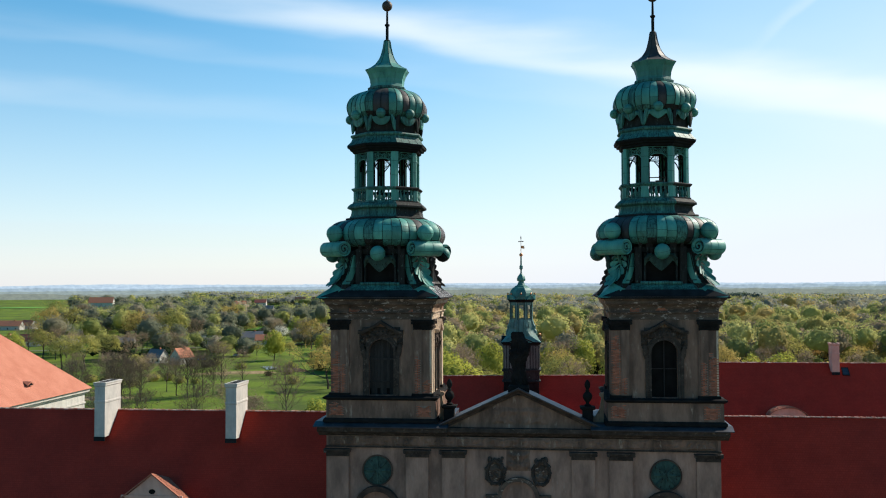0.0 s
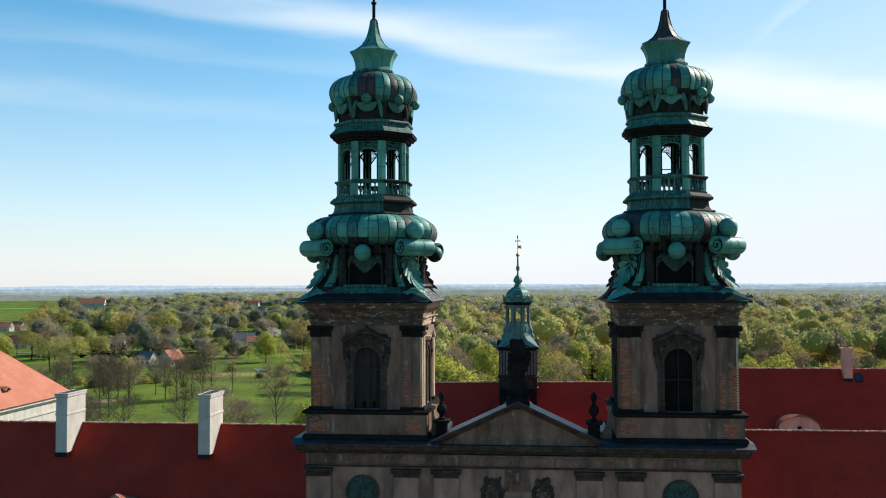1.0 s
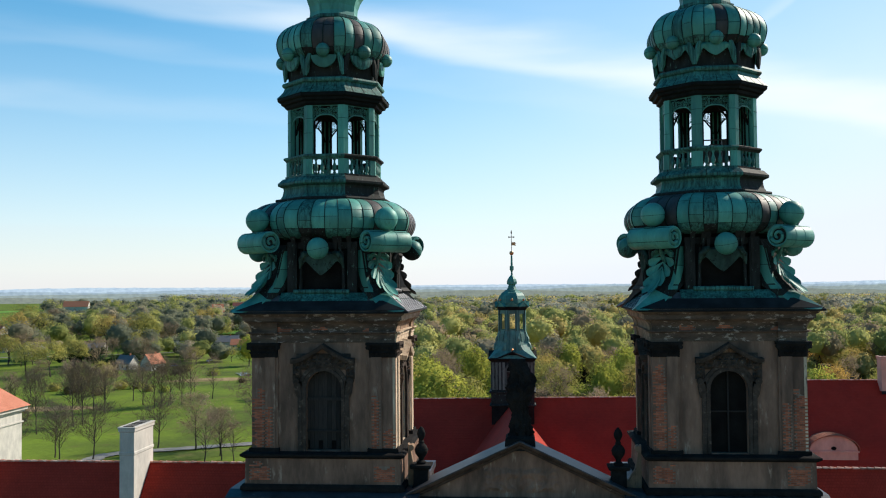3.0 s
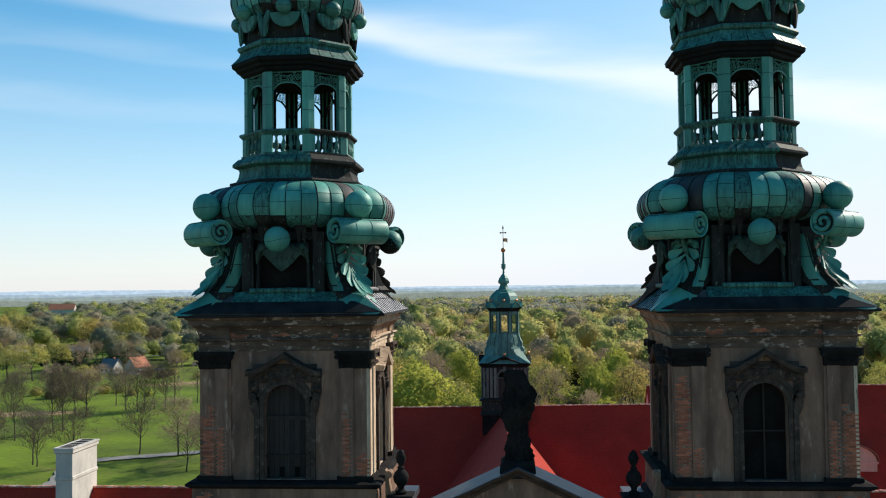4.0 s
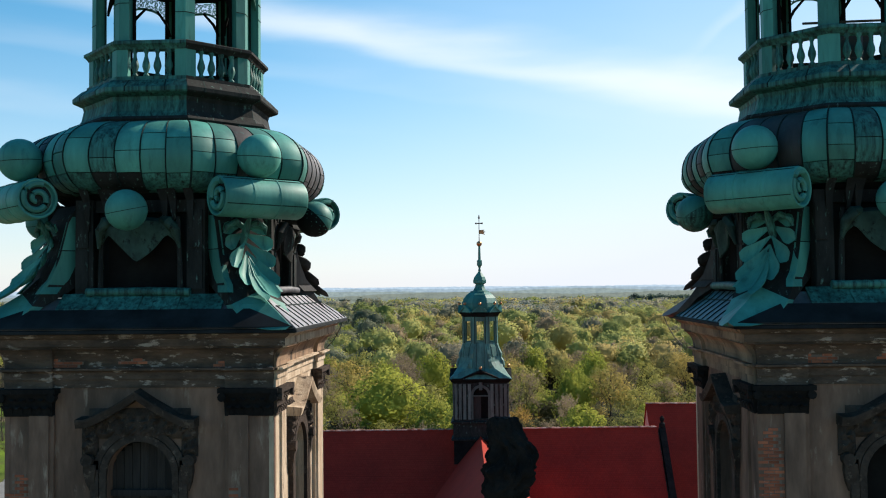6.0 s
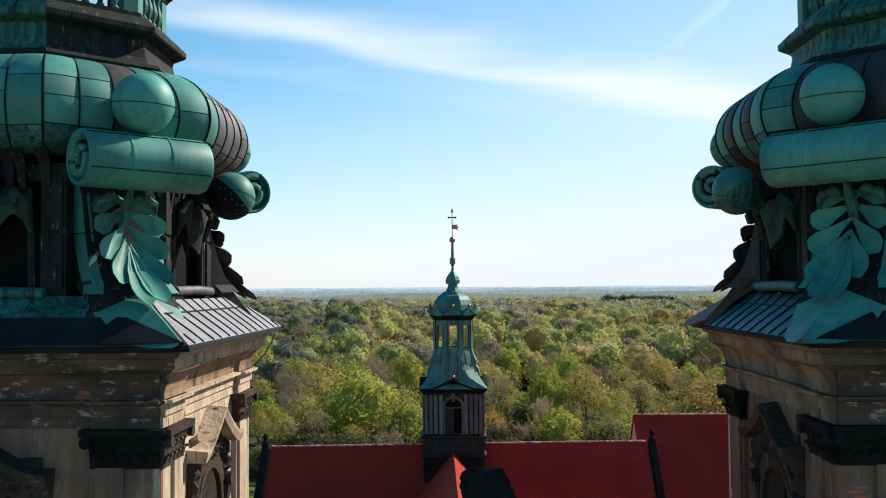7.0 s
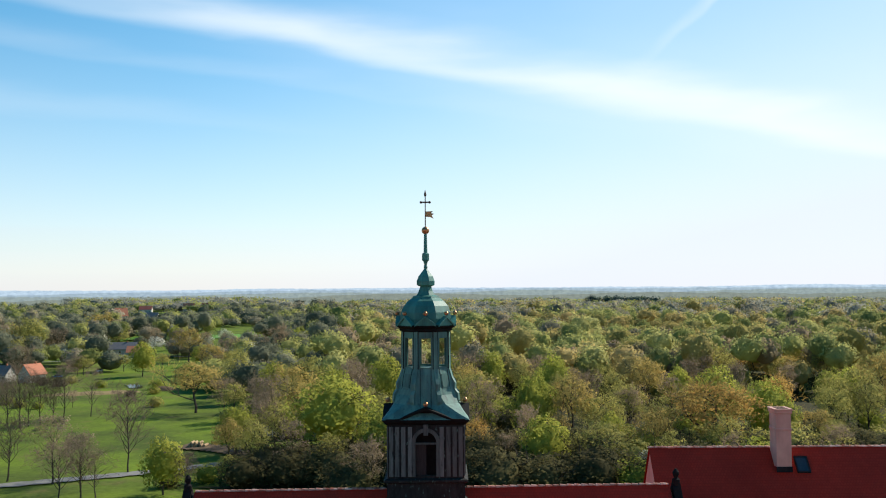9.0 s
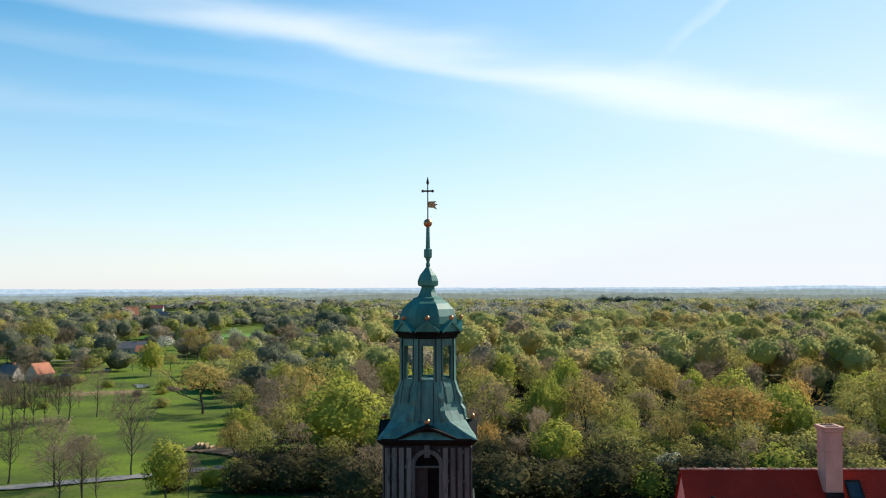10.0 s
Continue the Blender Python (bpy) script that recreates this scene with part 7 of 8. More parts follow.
def tree(kind, x, y, h, rng, wide=1.0, group=""):
    label, models = KINDS[kind]
    wood, crown = rng.choice(models)
    low = kind in ("shrub", "thicket")
    name = "shrub" if low else "tree"
    t = thing(name, (x, y, ground_height(x, y) - (0.17 * h if low else 0.1)), label, name, group)
    part("trunk", wood, BARK, t)
    part("crown", crown, crown.materials[0], t)
    s = h / 15.0
    t.rotation_euler = (0, 0, rng.uniform(0, 6.28))
    t.scale = (s * wide, s * wide, s)
    return t


rng = random.Random(77)
# row of slim bare trees across the meadow, and single ones before it
for x, y, h in ((-115, 256, 18.5), (-114, 259, 15), (-112, 262, 15.5), (-109, 263, 14.5), (-108, 268, 17.8), (-104, 278, 15.5), 
                (-125, 204, 16), (-121, 216, 17.5), (-120, 219, 18), (-110, 168, 12.5), (-103, 171, 12.5), (-101, 169, 11), (-93, 168, 13.5), (-121, 262, 14), (-129, 273, 12.5), (-167, 268, 8.5), (-64, 191, 18.5), (-85, 184, 13.5), (-165, 262, 11), (-65, 169, 11.5), (-62, 168, 9.5), (-67, 164, 12), (-47, 171, 8), (-169, 282, 10.4), (-174, 294, 10), (-153, 278, 14.3), (-132, 251, 13.5), (-127, 247, 14)):
    tree("bare", x, y, h, rng, 0.95 if h > 14 else 1.25, "bare meadow trees")
for kind, x, y, h, w in (("olive", -208, 350, 16, 1.15), ("olive", -199, 353, 16.3, 1.15), ("olive", -198, 373, 15.5, 1.1), ("olive", -155, 305, 11.5, 1.0), ("oak", -231, 476, 24, 0.9), ("brown", -224, 475, 22, 0.9), ("olive", -249, 573, 22, 1.1), ("oak", -304, 513, 26, 1.0), ("olive", -292, 520, 24, 1.0), ("brown", -341, 629, 25, 1.1), ("olive", -394, 690, 26, 1.1), ("fresh", -51, 171, 10.3, 1.0), ("oak", -75, 284, 17, 1.3), ("brown", -65, 278, 11, 1.2),
                         ("olive", -79, 364, 9, 1.2), ("fresh", -24, 200, 18, 1.35), ("oak", -45, 272, 17, 1.1), ("olive", -34, 319, 18.5, 1.0), ("blossom", -183, 459, 9.6, 1.3), ("blossom", -178, 466, 9, 1.2), ("blossom", -244, 752, 9, 1.3),
                         ("blossom", -150, 590, 11, 1.3), ("rust", 58, 206, 17.5, 1.6), ("rust", 110, 341, 17, 1.3), ("oak", 118, 325, 15, 1.2), ("oak", 139, 345, 14, 1.6), ("brown", 43, 224, 14, 1.0), ("brown", 31, 311, 15, 1.1),
                         ("brown", 47, 350, 12, 1.1), ("fresh", 56, 224, 6, 1.3), ("olive", 29, 184, 11.5, 1.2), ("fresh", 19, 186, 11.5, 1.2), ("oak", 84, 220, 9, 1.6), ("blossom", 38, 176, 8, 0.9),
                         ("oak", -131, 483, 19, 1.1), ("brown", -225, 392, 14, 1.1), ("brown", -238, 400, 16, 1.1), ("olive", -250, 410, 15, 1.2), ("brown", -212, 410, 13, 1.1), ("brown", -160, 412, 9, 1.2), ("olive", -146, 430, 8, 1.3), ("brown", -205, 425, 12, 1.1), ("oak", -262, 432, 18, 1.1), ("brown", -275, 440, 17, 1.1), ("brown", -100, 440, 15, 1.2), ("olive", -96, 425, 11, 1.2), ("olive", -92, 398, 9, 1.3), ("brown", -138, 488, 17, 1.1), ("brown", -89, 508, 19.5, 1.1), ("olive", -131, 437, 8.5, 1.2), ("olive", -209, 474, 25, 0.9), ("oak", -218, 480, 22, 0.9), ("oak", -239, 657, 24, 1.0), ("olive", -201, 585, 15, 1.1),
                         ("brown", -145, 268, 13.7, 1.1), ("brown", -134, 263, 13, 1.1), ("brown", -160, 330, 9, 1.2), ("brown", -185, 318, 10, 1.2), ("brown", -118, 300, 6, 1.3), ("brown", -75, 181, 14.5, 1.25), ("brown", -67, 174, 12, 1.2), ("brown", -14, 168, 11, 1.2), ("fresh", -5, 178, 13, 1.2), ("brown", -40, 205, 13, 1.0), ("brown", -44, 235, 12, 1.1), ("brown", -48, 250, 11, 1.2)):
    tree(kind, x, y, h, rng, w, "trees round the meadow")
# shrubs along the near edge of the wood
for k in range(84):
    x, y = -36 + 3.6 * (k // 2) + rng.uniform(-2, 2), (166 if k % 2 else 184) + 14 * rng.random() + 0.1 * k
    tree("thicket" if x < 24 or rng.random() < 0.5 else "shrub", x, y, rng.uniform(7, 11), rng, rng.uniform(1.3, 1.6), "shrubs before the wood")


CLEARINGS = ((-125, 475, 26, 20), (-221, 603, 26, 14), (-150, 660, 18, 40), (-168, 745, 30, 70), (-180, 850, 36, 90), (-100, 905, 34, 26), (-379, 924, 40, 16), (-66, 811, 22, 30), (-66, 508, 14, 14), (-178, 540, 18, 34),
             (-312, 492, 20, 20), (-318, 580, 20, 20), (-256, 500, 18, 18), (-640, 1255, 34, 26), (-360, 1040, 14, 16), (-505, 895, 14, 12), (-470, 748, 14, 12))


HOMES = ((-311, 505, 9), (-331, 516, 9), (-318, 596, 9), (-256, 514, 9), (-168, 385, 9), (-172, 528, 9), (-189, 552, 9), (-640, 1272, 20), (-505, 905, 11), (-440, 700, 12), (-434, 718, 9), (-362, 1056, 12), (-350, 1130, 12), (-440, 1390, 22), (-385, 1420, 20), (-362, 1440, 20), (-408, 1445, 20))


def before_home(x, y):
    """Gardens and open ground in front of a house, on the church's side."""
    return any(abs(x - hx * y / hy) < w and hy * 0.82 - 18 < y < hy + 8 for hx, hy, w in HOMES)


def in_meadow(x, y):
    """True where the ground lies open: the meadow, and the clearings and fields about the village."""
    if y < 120 or before_home(x, y):
        return True
    if x < -42 - (y - 180) * 0.22 and y < 345:
        return True
    if -330 < x < -88 and 345 <= y < 425:
        return True
    return any(((x - a) / rx) ** 2 + ((y - b) / ry) ** 2 < 1 for a, b, rx, ry in CLEARINGS)


def too_close(x, y, placed, r):
    return any((x - a) ** 2 + (y - b) ** 2 < r * r for a, b in placed)


placed = []
mix = ["oak"] * 5 + ["fresh"] * 6 + ["olive"] * 7 + ["brown"] * 6 + ["rust"]
tries = 0
while len(placed) < 140 and tries < 20000:
    tries += 1
    y = 176 + 150 * rng.random()
    x = rng.uniform(-0.42 * y - 30, 0.62 * (y + 70))
    if in_meadow(x, y) or (y < 150 and -30 < x < 110 and rng.random() < 0.2) or too_close(x, y, placed, 7.6):
        continue
    placed.append((x, y))
    kind = rng.choice(mix) if y > 185 else rng.choice(["fresh", "olive", "brown", "fresh", "oak"])
    tree(kind, x, y, rng.uniform(11, 18.5) * (0.75 if y < 210 else 1.0), rng, rng.uniform(0.75, 1.05), "near trees of the wood")
for k in range(50):
    y = rng.uniform(205, 325)
    x = rng.uniform(-36 - (y - 180) * 0.1, 0.56 * (y + 30))
    tree("shrub", x, y, rng.uniform(5, 9.5), rng, rng.uniform(1.2, 1.6), "undergrowth of the wood")
village = []
tries = 0
while len(village) < 55 and tries < 5000:
    tries += 1
    x, y = rng.uniform(-360, -95), rng.uniform(385, 640)
    if too_close(x, y, village, 11) or any(math.hypot(x - a, y - b) < 14 for a, b in ((-311, 500), (-318, 590), (-256, 508), (-170, 374), (-167, 500), (-178, 505))) or in_meadow(x, y) and y > 425 or before_home(x, y):
        continue
    village.append((x, y))
    tree(rng.choice(["olive", "brown", "brown", "fresh", "brown", "oak", "blossom", "brown"]), x, y, rng.uniform(8, 15) if x > -200 else rng.uniform(10, 19), rng, rng.uniform(0.9, 1.3), "village trees")
# hedges and bushes round the meadow
for x, y, h in ((-108, 355, 5), (-96, 358, 6), (-88, 362, 5), (-132, 362, 4), (-150, 368, 5), (-170, 300, 4), (-148, 288, 4), (-160, 292, 5), (-50, 262, 8), (-45, 250, 9), (-40, 240, 8), (-150, 560, 8), (-210, 470, 6), (-148, 307, 4.5), (-143, 309, 4), (-156, 246, 4.5), (-160, 300, 4), (-135, 300, 3.5), (-128, 297, 3), (-92, 300, 4), (-60, 262, 5), (-57, 268, 6), (-110, 330, 3), (-104, 338, 3.5), (-178, 335, 4), (-172, 352, 4), (-158, 372, 4.5), (-150, 380, 4), (-52, 178, 4), (-46, 182, 4.5), (-40, 186, 5), (-44, 193, 4)):
    tree("shrub", x, y, h, rng, 1.7, "meadow bushes")


def wood_stuff(name, label, mat_list, spots, rng_np, level, tufts, size, fine=5.5):
    """Far wood: crown by crown, joined, one mesh to each leaf colour."""
    patch = np.array([noise.noise((s[0] / 45, s[1] / 90, 6.0)) for s in spots])
    side = np.where(spots[:, 0] < -0.12 * spots[:, 1], -0.2, 0.0)
    last = len(mat_list) - (2 if CANOPY_DUSK in mat_list else 1)
    pick = np.clip(((side + patch * 0.5 + 0.5 + rng_np.normal(0, 0.2, len(spots))) * (last + 1)).astype(int), 0, last)
    village_side = spots[:, 0] < -0.12 * spots[:, 1]
    swap = [mat_list.index(m) for m in ((CANOPY_DUSK, CANOPY_LEAFY, CANOPY_DUSK, CANOPY_GREY, CANOPY_LEAFY) if CANOPY_DUSK in mat_list else mat_list)]
    pick = np.where(village_side, np.array(swap)[pick % len(swap)], pick)
    for i, mat in enumerate(mat_list):
        mine = spots[pick == i]
        if not len(mine):
            continue
        n = len(mine)
        rad, top = mine[:, 3], mine[:, 4]
        tall = np.minimum(top * 0.5, rad * rng_np.uniform(0.75, 1.05, n))
        centre = np.stack([mine[:, 0], mine[:, 1], mine[:, 2] + top - tall], 1)
        half = np.stack([rad * rng_np.uniform(0.85, 1.15, n), rad * rng_np.uniform(0.85, 1.15, n), tall], 1)
        tagged(new(name, foliage(name, centre, half, level, tufts, size, rng_np, mat, 0.46, -0.25, fine, None, 0.80)), label, "wood", kind="stuff")


def spots_for(step, y0, y1, left, right, rng_np, keep, r, h):
    """Trees on a shaken grid, so that every crown has its own place."""
    out = []
    y = y0
    while y < y1:
        x = left * y - 40
        while x < right * (y + 70):
            px, py = x + rng_np.uniform(-0.42, 0.42) * step, y + rng_np.uniform(-0.42, 0.42) * step
            if keep(px, py):
                rr = rng_np.uniform(*r)
                out.append((px, py, ground_height(px, py), rr, (0.66 if -200 < px < -0.14 * py and py < 640 else 0.68 if px < -0.14 * py and py > 680 else 0.76 if px > -0.12 * py and py > 900 else 1.0) * rng_np.uniform(*h) * (0.85 + 0.5 * (rr - r[0]) / (r[1] - r[0]))))
            x += step
        y += step
    return np.array(out)


def wooded(x, y):
    """Where the woods stand: solid on the river side, in belts and clumps about the village."""
    if in_meadow(x, y):
        return False
    s = x / y
    if s > -0.12:
        clear = noise.noise((x / 60, y / 160, 8.0))
        return not (-0.12 < s < 0.02 and 560 < y < 660) or clear > 0.1
    n = noise.noise((x / 90, y / 90, 1.0)) + 0.5 * noise.noise((x / 30, y / 30, 5.0))
    return n > (-0.35 if y > 640 else -0.3 if x < -210 else -0.15)


gen = np.random.default_rng(5)
colours = [CANOPY_GREY, CANOPY_OAK, CANOPY_GREEN, CANOPY_GOLD, CANOPY_LEAFY, CANOPY_RED, CANOPY_DUSK]
wood_stuff("mixed_wood", "dense spring wood of oaks and budding trees", colours, spots_for(11.6, 312, 680, -0.5, 0.55, gen, wooded, (4.2, 6.6), (11, 18.5)), gen, 1, 400, 0.50, 3.8)
# greyer, paler list: part of the distance haze lies in these colours
wood_stuff("distant_wood", "distant spring wood across the plain", [CANOPY_GREY, CANOPY_OAK, CANOPY_HAZE, CANOPY_LEAFY, CANOPY_GREY, CANOPY_DUSK], spots_for(16.0, 680, 1400, -0.5, 0.57, gen, lambda x, y: wooded(x, y) and not (y > 1300 and -460 < x < -340), (5.8, 9.2), (12, 20.5)), gen, 0, 150, 0.95, 3.6)
wood_stuff("far_wood", "far hazy woods out on the plain", [CANOPY_HAZE, CANOPY_LEAFY, CANOPY_HAZE, CANOPY_OAK], spots_for(23.0, 1410, 2000, -0.52, 0.58, gen, lambda x, y: x > -0.4 * y and noise.noise((x / 160, y / 110, 2.0)) > (-0.3 if x > -0.1 * y else -0.1), (12, 18), (14, 18)), gen, 0, 75, 2.0, 4.0)
wood_stuff("conifer_wood", "dark evergreen wood far out on the plain", [LEAF_FIR_HAZE], spots_for(15.0, 1560, 1630, -0.5, 0.58, gen, lambda x, y: 235 < x < 350, (7, 10), (21, 23)), gen, 0, 120, 1.3, 4.0)
wood_stuff("dark_copse", "dark evergreen copse by the house", [LEAF_DARK], spots_for(4.5, 392, 408, -0.62, 0.62, gen, lambda x, y: -215 < x < -182, (2.2, 3.4), (5, 9)), gen, 0, 200, 0.4)


def under_canopy(name, y0, y1, left, right, height, mat, label):
    """Added sheet of trunks and undergrowth that closes the wood below the crowns, the shade between trees in its
    colour.
    """
    bm = bmesh.new()
    rings = []
    for j in range(41):
        y = y0 + (y1 - y0) * (j / 40) ** 1.3
        row = []
        for i in range(61):
            x = left * y + (right * (y + 70) - left * y) * i / 60
            inside = wooded(x, y) and 0 < j < 40
            row.append((x, y, ground_height(x, y) + (height * (0.8 + 0.5 * noise.noise((x / 9, y / 9, 4.0))) if inside else -1.0)))
        rings.append(row)
    loft(bm, rings, cap=False, closed=False)
    tagged(new(name, mesh_of(name, bm, mat)), label, "undergrowth", kind="stuff")


under_canopy("undergrowth", 330, 760, -0.13, 0.64, 6.0, FOREST_FLOOR, "undergrowth sheet with tree shade in its colour")
under_canopy("undergrowth", 740, 1500, -0.13, 0.64, 8.0, FOREST_FLOOR, "far undergrowth sheet with tree shade in its colour")

# ---- village ----
ROOF_RED = material("village red roof", (0.36, 0.10, 0.07), 0.8, 0.0, (0.28, 0.08, 0.06), 0.5, 0.8)
ROOF_ORANGE = material("village orange roof", (0.46, 0.17, 0.09), 0.8, 0.0, (0.38, 0.14, 0.08), 0.5, 0.8)
ROOF_GREY = material("village slate roof", (0.16, 0.16, 0.17), 0.8, 0.0, (0.12, 0.12, 0.13), 0.5, 0.8)


def house(x, y, w, d, h, rz, roof, wall_mat, label):
    hs = thing("house", (x, y, ground_height(x, y) - 0.2), label, "house", "village houses")
    hs.rotation_euler = (0, 0, radians(rz))
    bm = bmesh.new()
    e = h * 0.5
    loft(bm, [[(xx, -d / 2, 0), (xx, d / 2, 0), (xx, d / 2, e), (xx, 0, h - 0.15), (xx, -d / 2, e)] for xx in (-w / 2, w / 2)])
    part("wall", bm, wall_mat, hs)
    for s in (-1, 1):
        bm = bmesh.new()
        k = (h - e) / (d / 2)
        pts = [(s * (d / 2 + 0.5), e - 0.5 * k), (0, h), (0, h + 0.22), (s * (d / 2 + 0.5), e - 0.5 * k + 0.2)]
        loft(bm, [[(xx, yy, zz) for yy, zz in pts] for xx in (-w / 2 - 0.4, w / 2 + 0.4)])
        part("roof", bm, roof, hs)
    bm = bmesh.new()
    box(bm, w * 0.18, w * 0.18 + 0.6, -0.3, 0.3, h - 0.6, h + 0.9)
    part("chimney", bm, ROOF_ORANGE, hs)
    for j in range(3):
        bm = bmesh.new()
        xx = -w / 2 + w * (j + 0.5) / 3
        box(bm, xx - 0.5, xx + 0.5, -d / 2 - 0.04, -d / 2 + 0.02, 0.9, 2.2)
        part("window", bm, GLASS, hs)
    return hs


for x, y, w, d, h, rz, roof, wm, label in (
    (-311, 505, 11, 8, 7.5, 10, ROOF_RED, WHITEWALL, "white village house with a dark red roof"),
    (-331, 516, 9, 8, 7, -60, ROOF_ORANGE, WHITEWALL, "white village house with an orange roof"),
    (-318, 596, 14, 8, 7, 15, ROOF_RED, WHITEWALL, "white village house with a dark red roof"),
    (-256, 514, 13, 8, 5, 5, ROOF_GREY, WHITEWALL, "low white house with a grey roof"),
    (-168, 385, 8, 7, 7.5, 65, ROOF_ORANGE, WHITEWALL, "old cottage with a patched orange roof"),
    (-181, 388, 8, 6, 6.5, -20, ROOF_GREY, WHITEWALL, "low grey barn beside the cottage"),
    (-172, 528, 10, 8, 6.0, 8, ROOF_ORANGE, WHITEWALL, "small white house with an orange roof"),
    (-189, 552, 17, 9, 7.0, 8, ROOF_GREY, WHITEWALL, "grey-roofed house beside the small one"),
    (-640, 1272, 34, 14, 15, 12, ROOF_ORANGE, WHITEWALL, "distant village house with an orange roof"),
    (-505, 905, 16, 10, 8, -10, ROOF_RED, WHITEWALL, "distant village house with a red roof"),
    (-440, 700, 20, 9, 8, 5, ROOF_ORANGE, WHITEWALL, "long village house with an orange roof"),
    (-434, 718, 12, 9, 8, -15, ROOF_RED, WHITEWALL, "village house with a weathered red roof"),
    (-362, 1056, 13, 12, 17, 30, ROOF_ORANGE, WHITEWALL, "distant tall white house with an orange roof"),
    (-350, 1130, 14, 9, 9, 0, ROOF_GREY, WHITEWALL, "distant white house under a grey roof"),
    (-440, 1390, 18, 10, 9, 5, ROOF_RED, WHITEWALL, "distant village house with a red roof"),
    (-385, 1420, 16, 10, 12, 5, ROOF_ORANGE, WHITEWALL, "distant village house with an orange roof"),
    (-362, 1440, 18, 10, 12, -15, ROOF_RED, WHITEWALL, "distant village house with a red roof"),
    (-408, 1445, 16, 10, 11, 25, ROOF_GREY, WHITEWALL, "distant white house under a grey roof"),
    (62, 1440, 26, 12, 15, 3, ROOF_GREY, WHITEWALL, "long white hall far across the plain"),
):
    house(x, y, w, d, h, rz, roof, wm, label)

# ---- small things about the meadow ----
BLUE = material("blue plastic sheet", (0.05, 0.16, 0.42), 0.5, 0.0, (0.04, 0.12, 0.33), 0.5, 1.0)
CARWHITE = material("white car paint", (0.7, 0.7, 0.68), 0.3, 0.0, (0.6, 0.6, 0.58), 0.5, 1.0)
SOIL = material("bare brown soil", (0.14, 0.10, 0.065), 0.95, 0.0, (0.08, 0.06, 0.04), 0.5, 0.4, (1, 1, 1), 2.0, 0.4, spec=0.05, bump_size=0.2)
CUTWOOD = material("cut logs", (0.42, 0.30, 0.17), 0.9, 0.0, (0.30, 0.21, 0.12), 0.5, 3.0, rand=0.2)
POND = material("still pond water", (0.03, 0.045, 0.05), 0.06, 0.0, (0.04, 0.055, 0.055), 0.5, 0.3, bump=0.0, spec=0.5)
ground_strip("soil_patch", smooth_line([(-62, 222), (-54, 219), (-47, 214), (-40, 207)]), 8, SOIL, "bare brown soil beside the wood", "soil", 0.32)
ground_strip("pond", smooth_line([(-124, 372), (-120, 366), (-117, 358)]), 5, POND, "small bright pond in the meadow", "pond", 0.34)

pile = thing("log_pile", (-58, 221, ground_height(-58, 221) + 0.3), "low pile of pale cut logs on the soil", "log pile")
for k, (dx, dz, ang) in enumerate(((-1.6, 0.3, 8), (-0.8, 0.3, -4), (0.1, 0.3, 5), (1.0, 0.3, -9), (1.9, 0.3, 14), (-1.1, 0.85, 3), (-0.2, 0.85, -6), (0.8, 0.85, 7))):
    bm = bmesh.new()
    tube(bm, [(dx, -1.2, dz), (dx + 0.02 * ang, 1.2, dz)], 0.3, 8)
    part("log", bm, CUTWOOD, pile)

pole = thing("utility_pole", (-53, 224, ground_height(-53, 224)), "slim grey wooden pole beside the path", "pole")
bm = bmesh.new()
lathe(bm, [(0.14, 0), (0.09, 5.2)], 8)
part("shaft", bm, BARK, pole)
bm = bmesh.new()
box(bm, -0.5, 0.5, -0.05, 0.05, 4.7, 4.82)
part("crossarm", bm, BARK, pole)

hut = thing("shed", (-44, 237, ground_height(-44, 237)), "small pale wooden shed at the wood's edge", "shed")
bm = bmesh.new()
box(bm, -1.6, 1.6, -1.0, 1.0, 0, 1.9)
part("wall", bm, WHITEWALL, hut)
bm = bmesh.new()
loft(bm, [[(-1.9, -1.3, 1.9), (1.9, -1.3, 1.9), (1.9, 1.3, 2.3), (-1.9, 1.3, 2.3)], [(-1.9, -1.3, 2.0), (1.9, -1.3, 2.0), (1.9, 1.3, 2.4), (-1.9, 1.3, 2.4)]])
part("roof", bm, ROOF_GREY, hut)


def mound(x, y, w, h, mat, name, label, category):
    bm = bmesh.new()
    rings = [[(w * r * (1 + 0.2 * math.sin(3 * a + r)) * math.cos(a), w * 0.6 * r * math.sin(a), h * (1 - r * r) - 0.1) for a in [2 * math.pi * k / 20 for k in range(20)]] for r in (1.0, 0.8, 0.55, 0.3, 0.08)]
    loft(bm, rings)
    ob = new(name, mesh_of(name, bm, mat, True))
    ob.location = (x, y, ground_height(x, y) + 0.1)
    tagged(ob, label, category)


for x, y, w, h in ((-150, 253, 9, 0.7), (-142, 256, 8, 0.6), (-133, 338, 9, 0.7), (-126, 341, 10, 0.8), (-119, 345, 7, 0.7), (-141, 335, 6, 0.5)):
    mound(x, y, w, h, REED, "reed_bed", "low bed of dry pale reed in the meadow", "reed")
mound(-105, 352, 5.0, 1.5, SOIL, "soil_heap", "heap of dark brown soil in the meadow", "soil heap")
mound(-146, 458, 2.4, 1.5, BLUE, "tarpaulin", "blue plastic sheet over a heap", "tarpaulin")


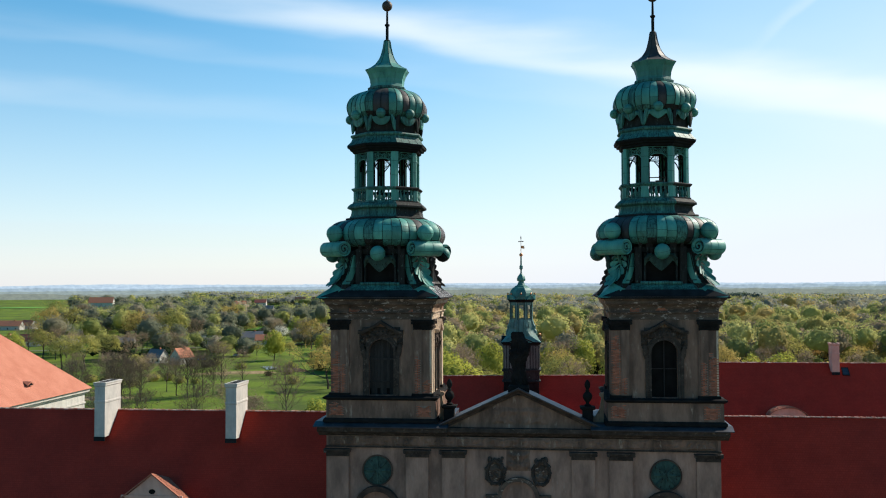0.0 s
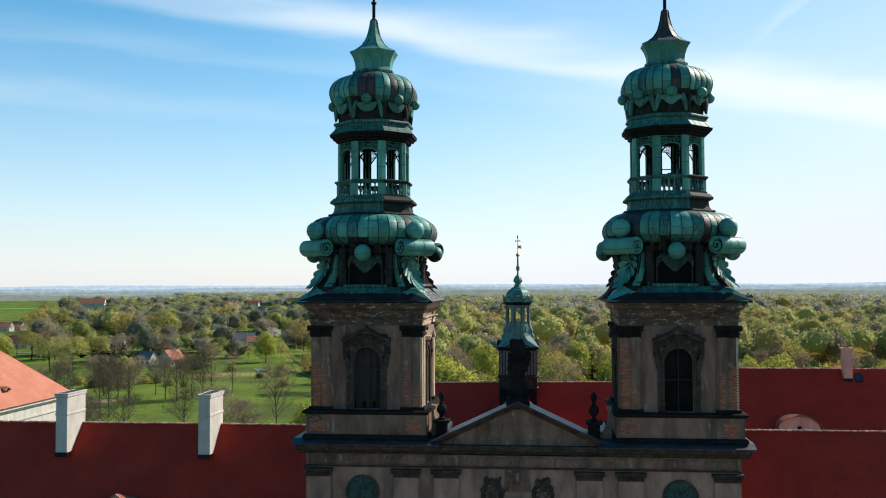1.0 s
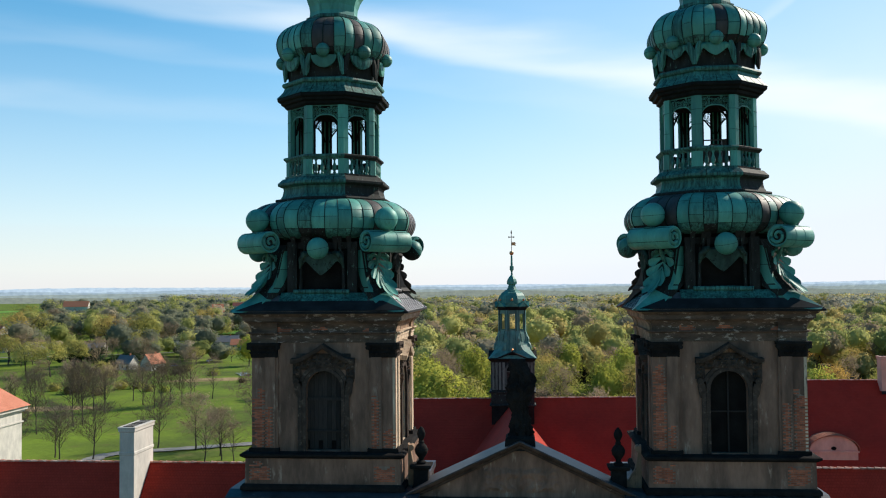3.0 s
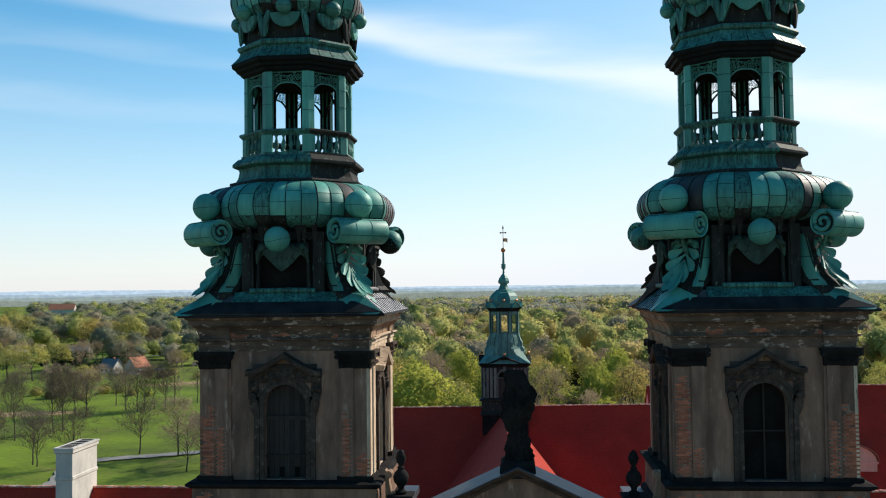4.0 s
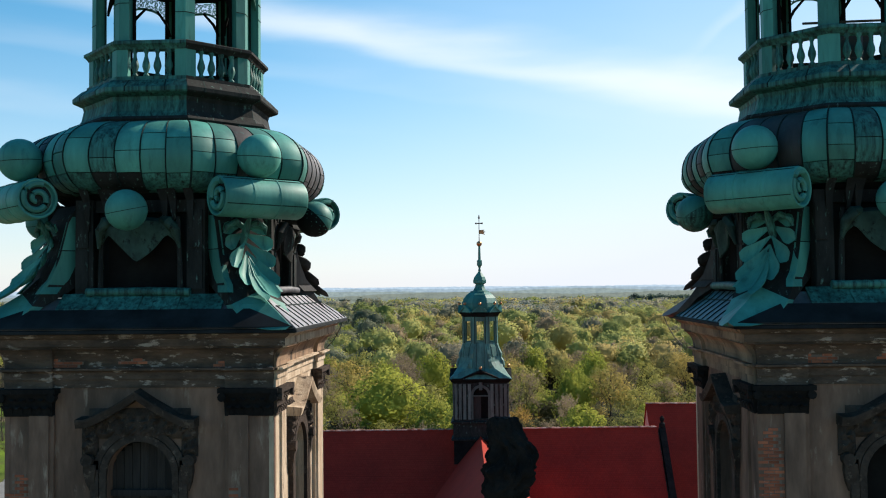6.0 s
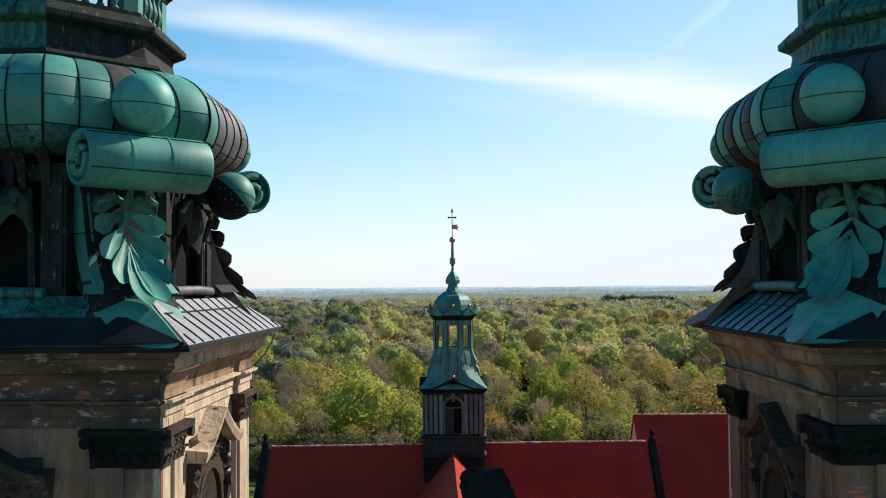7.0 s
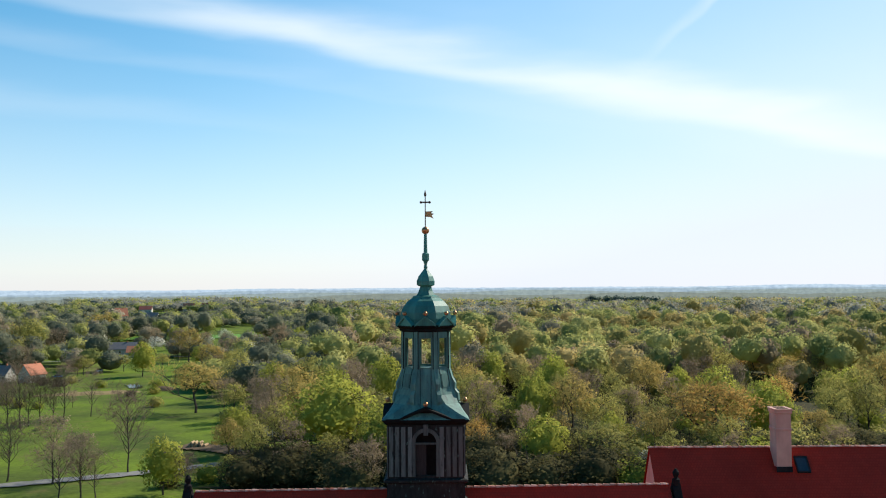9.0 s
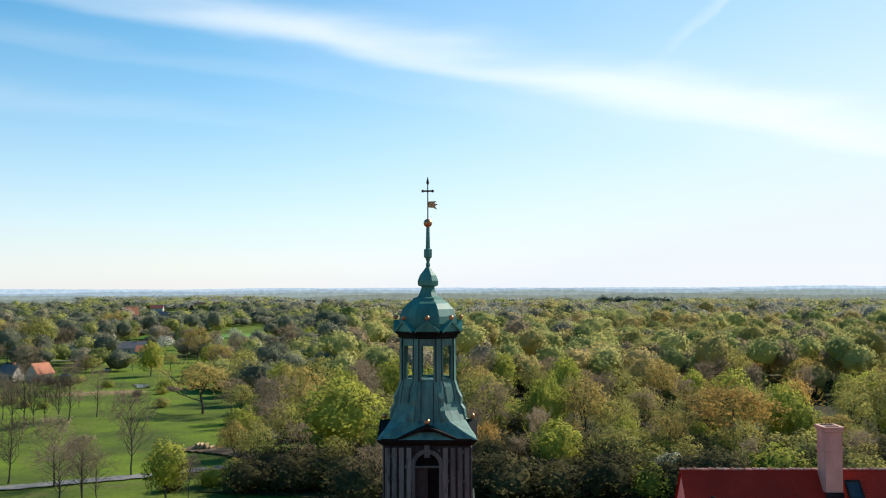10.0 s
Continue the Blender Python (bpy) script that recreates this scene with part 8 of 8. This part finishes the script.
def parked_car(x, y, rz, paint, label):
    c = thing("car", (x, y, ground_height(x, y) + 0.3), label, "car", "cars by the cottage")
    c.rotation_euler = (0, 0, radians(rz))
    bm = bmesh.new()
    loft(bm, [[(xx, -w, 0.35), (xx, w, 0.35), (xx, w, z), (xx, -w, z)] for xx, w, z in ((-2.1, 0.7, 0.7), (-1.9, 0.82, 0.85), (1.6, 0.85, 0.9), (2.1, 0.75, 0.75))])
    part("body", bm, paint, c)
    bm = bmesh.new()
    loft(bm, [[(-1.2, -0.78, 0.88), (1.5, -0.78, 0.88), (1.5, 0.78, 0.88), (-1.2, 0.78, 0.88)], [(-0.5, -0.62, 1.45), (1.0, -0.62, 1.45), (1.0, 0.62, 1.45), (-0.5, 0.62, 1.45)]])
    part("cabin", bm, GLASS, c)
    for sx in (-1.3, 1.3):
        for sy in (-0.8, 0.8):
            bm = bmesh.new()
            tube(bm, [(sx, sy - 0.1, 0.3), (sx, sy + 0.1, 0.3)], 0.3, 12)
            part("wheel", bm, IRON, c)


parked_car(-164, 400, 20, BLUE, "dark blue car parked by the cottage")
parked_car(-156, 427, 80, CARWHITE, "white car parked on the village lane")

# bring the valley's things to their true size and distance
for ob in list(bpy.data.objects):
    if ob not in before_land and ob.parent is None:
        ob.location = LAND_E + LAND_S * (ob.location - LAND_E)
        ob.scale = ob.scale * LAND_S

# ---- distance: hazy woods and low hills along the horizon ----
def far_ridge(dist, base, swing, seed, colour, label, left):
    """A plain glowing band of far country that closes the plain; `left` is its height on the village side."""
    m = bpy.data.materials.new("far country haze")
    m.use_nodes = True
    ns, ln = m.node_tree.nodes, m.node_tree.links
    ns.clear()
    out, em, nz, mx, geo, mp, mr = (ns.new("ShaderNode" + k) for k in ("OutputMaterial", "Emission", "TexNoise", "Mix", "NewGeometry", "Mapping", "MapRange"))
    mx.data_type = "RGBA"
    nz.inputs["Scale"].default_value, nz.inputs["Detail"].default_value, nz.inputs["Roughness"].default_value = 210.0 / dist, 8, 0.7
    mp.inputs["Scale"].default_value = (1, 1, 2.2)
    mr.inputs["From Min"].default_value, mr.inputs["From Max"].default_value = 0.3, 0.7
    # haze and daylight are both put into the emission colour
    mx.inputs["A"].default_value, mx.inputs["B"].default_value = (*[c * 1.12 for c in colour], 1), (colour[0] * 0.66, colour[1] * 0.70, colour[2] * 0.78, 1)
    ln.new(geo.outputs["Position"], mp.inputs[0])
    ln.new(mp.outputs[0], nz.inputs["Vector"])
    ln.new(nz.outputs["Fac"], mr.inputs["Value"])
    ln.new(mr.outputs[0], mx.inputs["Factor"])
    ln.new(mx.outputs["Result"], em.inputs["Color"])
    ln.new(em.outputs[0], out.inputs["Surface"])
    bm = bmesh.new()
    rows = []
    for k in range(901):
        a = radians(35 + 110 * k / 900)
        side = min(1.0, max(0.0, (math.degrees(a) - 96) / 12))
        top = base + swing * noise.noise((k * 0.016, seed, 2)) + swing * 0.3 * noise.noise((k * 0.09, seed, 4)) + swing * 0.26 * noise.noise((k * 0.45, seed, 5))
        top += (left - base) * side
        c, s = math.cos(a), math.sin(a)
        rows.append([(dist * c, dist * s, -60), (dist * c, dist * s, top), ((dist + 60) * c, (dist + 60) * s, top - 2), ((dist + 60) * c, (dist + 60) * s, -60)])
    loft(bm, rows, cap=False, closed=False)
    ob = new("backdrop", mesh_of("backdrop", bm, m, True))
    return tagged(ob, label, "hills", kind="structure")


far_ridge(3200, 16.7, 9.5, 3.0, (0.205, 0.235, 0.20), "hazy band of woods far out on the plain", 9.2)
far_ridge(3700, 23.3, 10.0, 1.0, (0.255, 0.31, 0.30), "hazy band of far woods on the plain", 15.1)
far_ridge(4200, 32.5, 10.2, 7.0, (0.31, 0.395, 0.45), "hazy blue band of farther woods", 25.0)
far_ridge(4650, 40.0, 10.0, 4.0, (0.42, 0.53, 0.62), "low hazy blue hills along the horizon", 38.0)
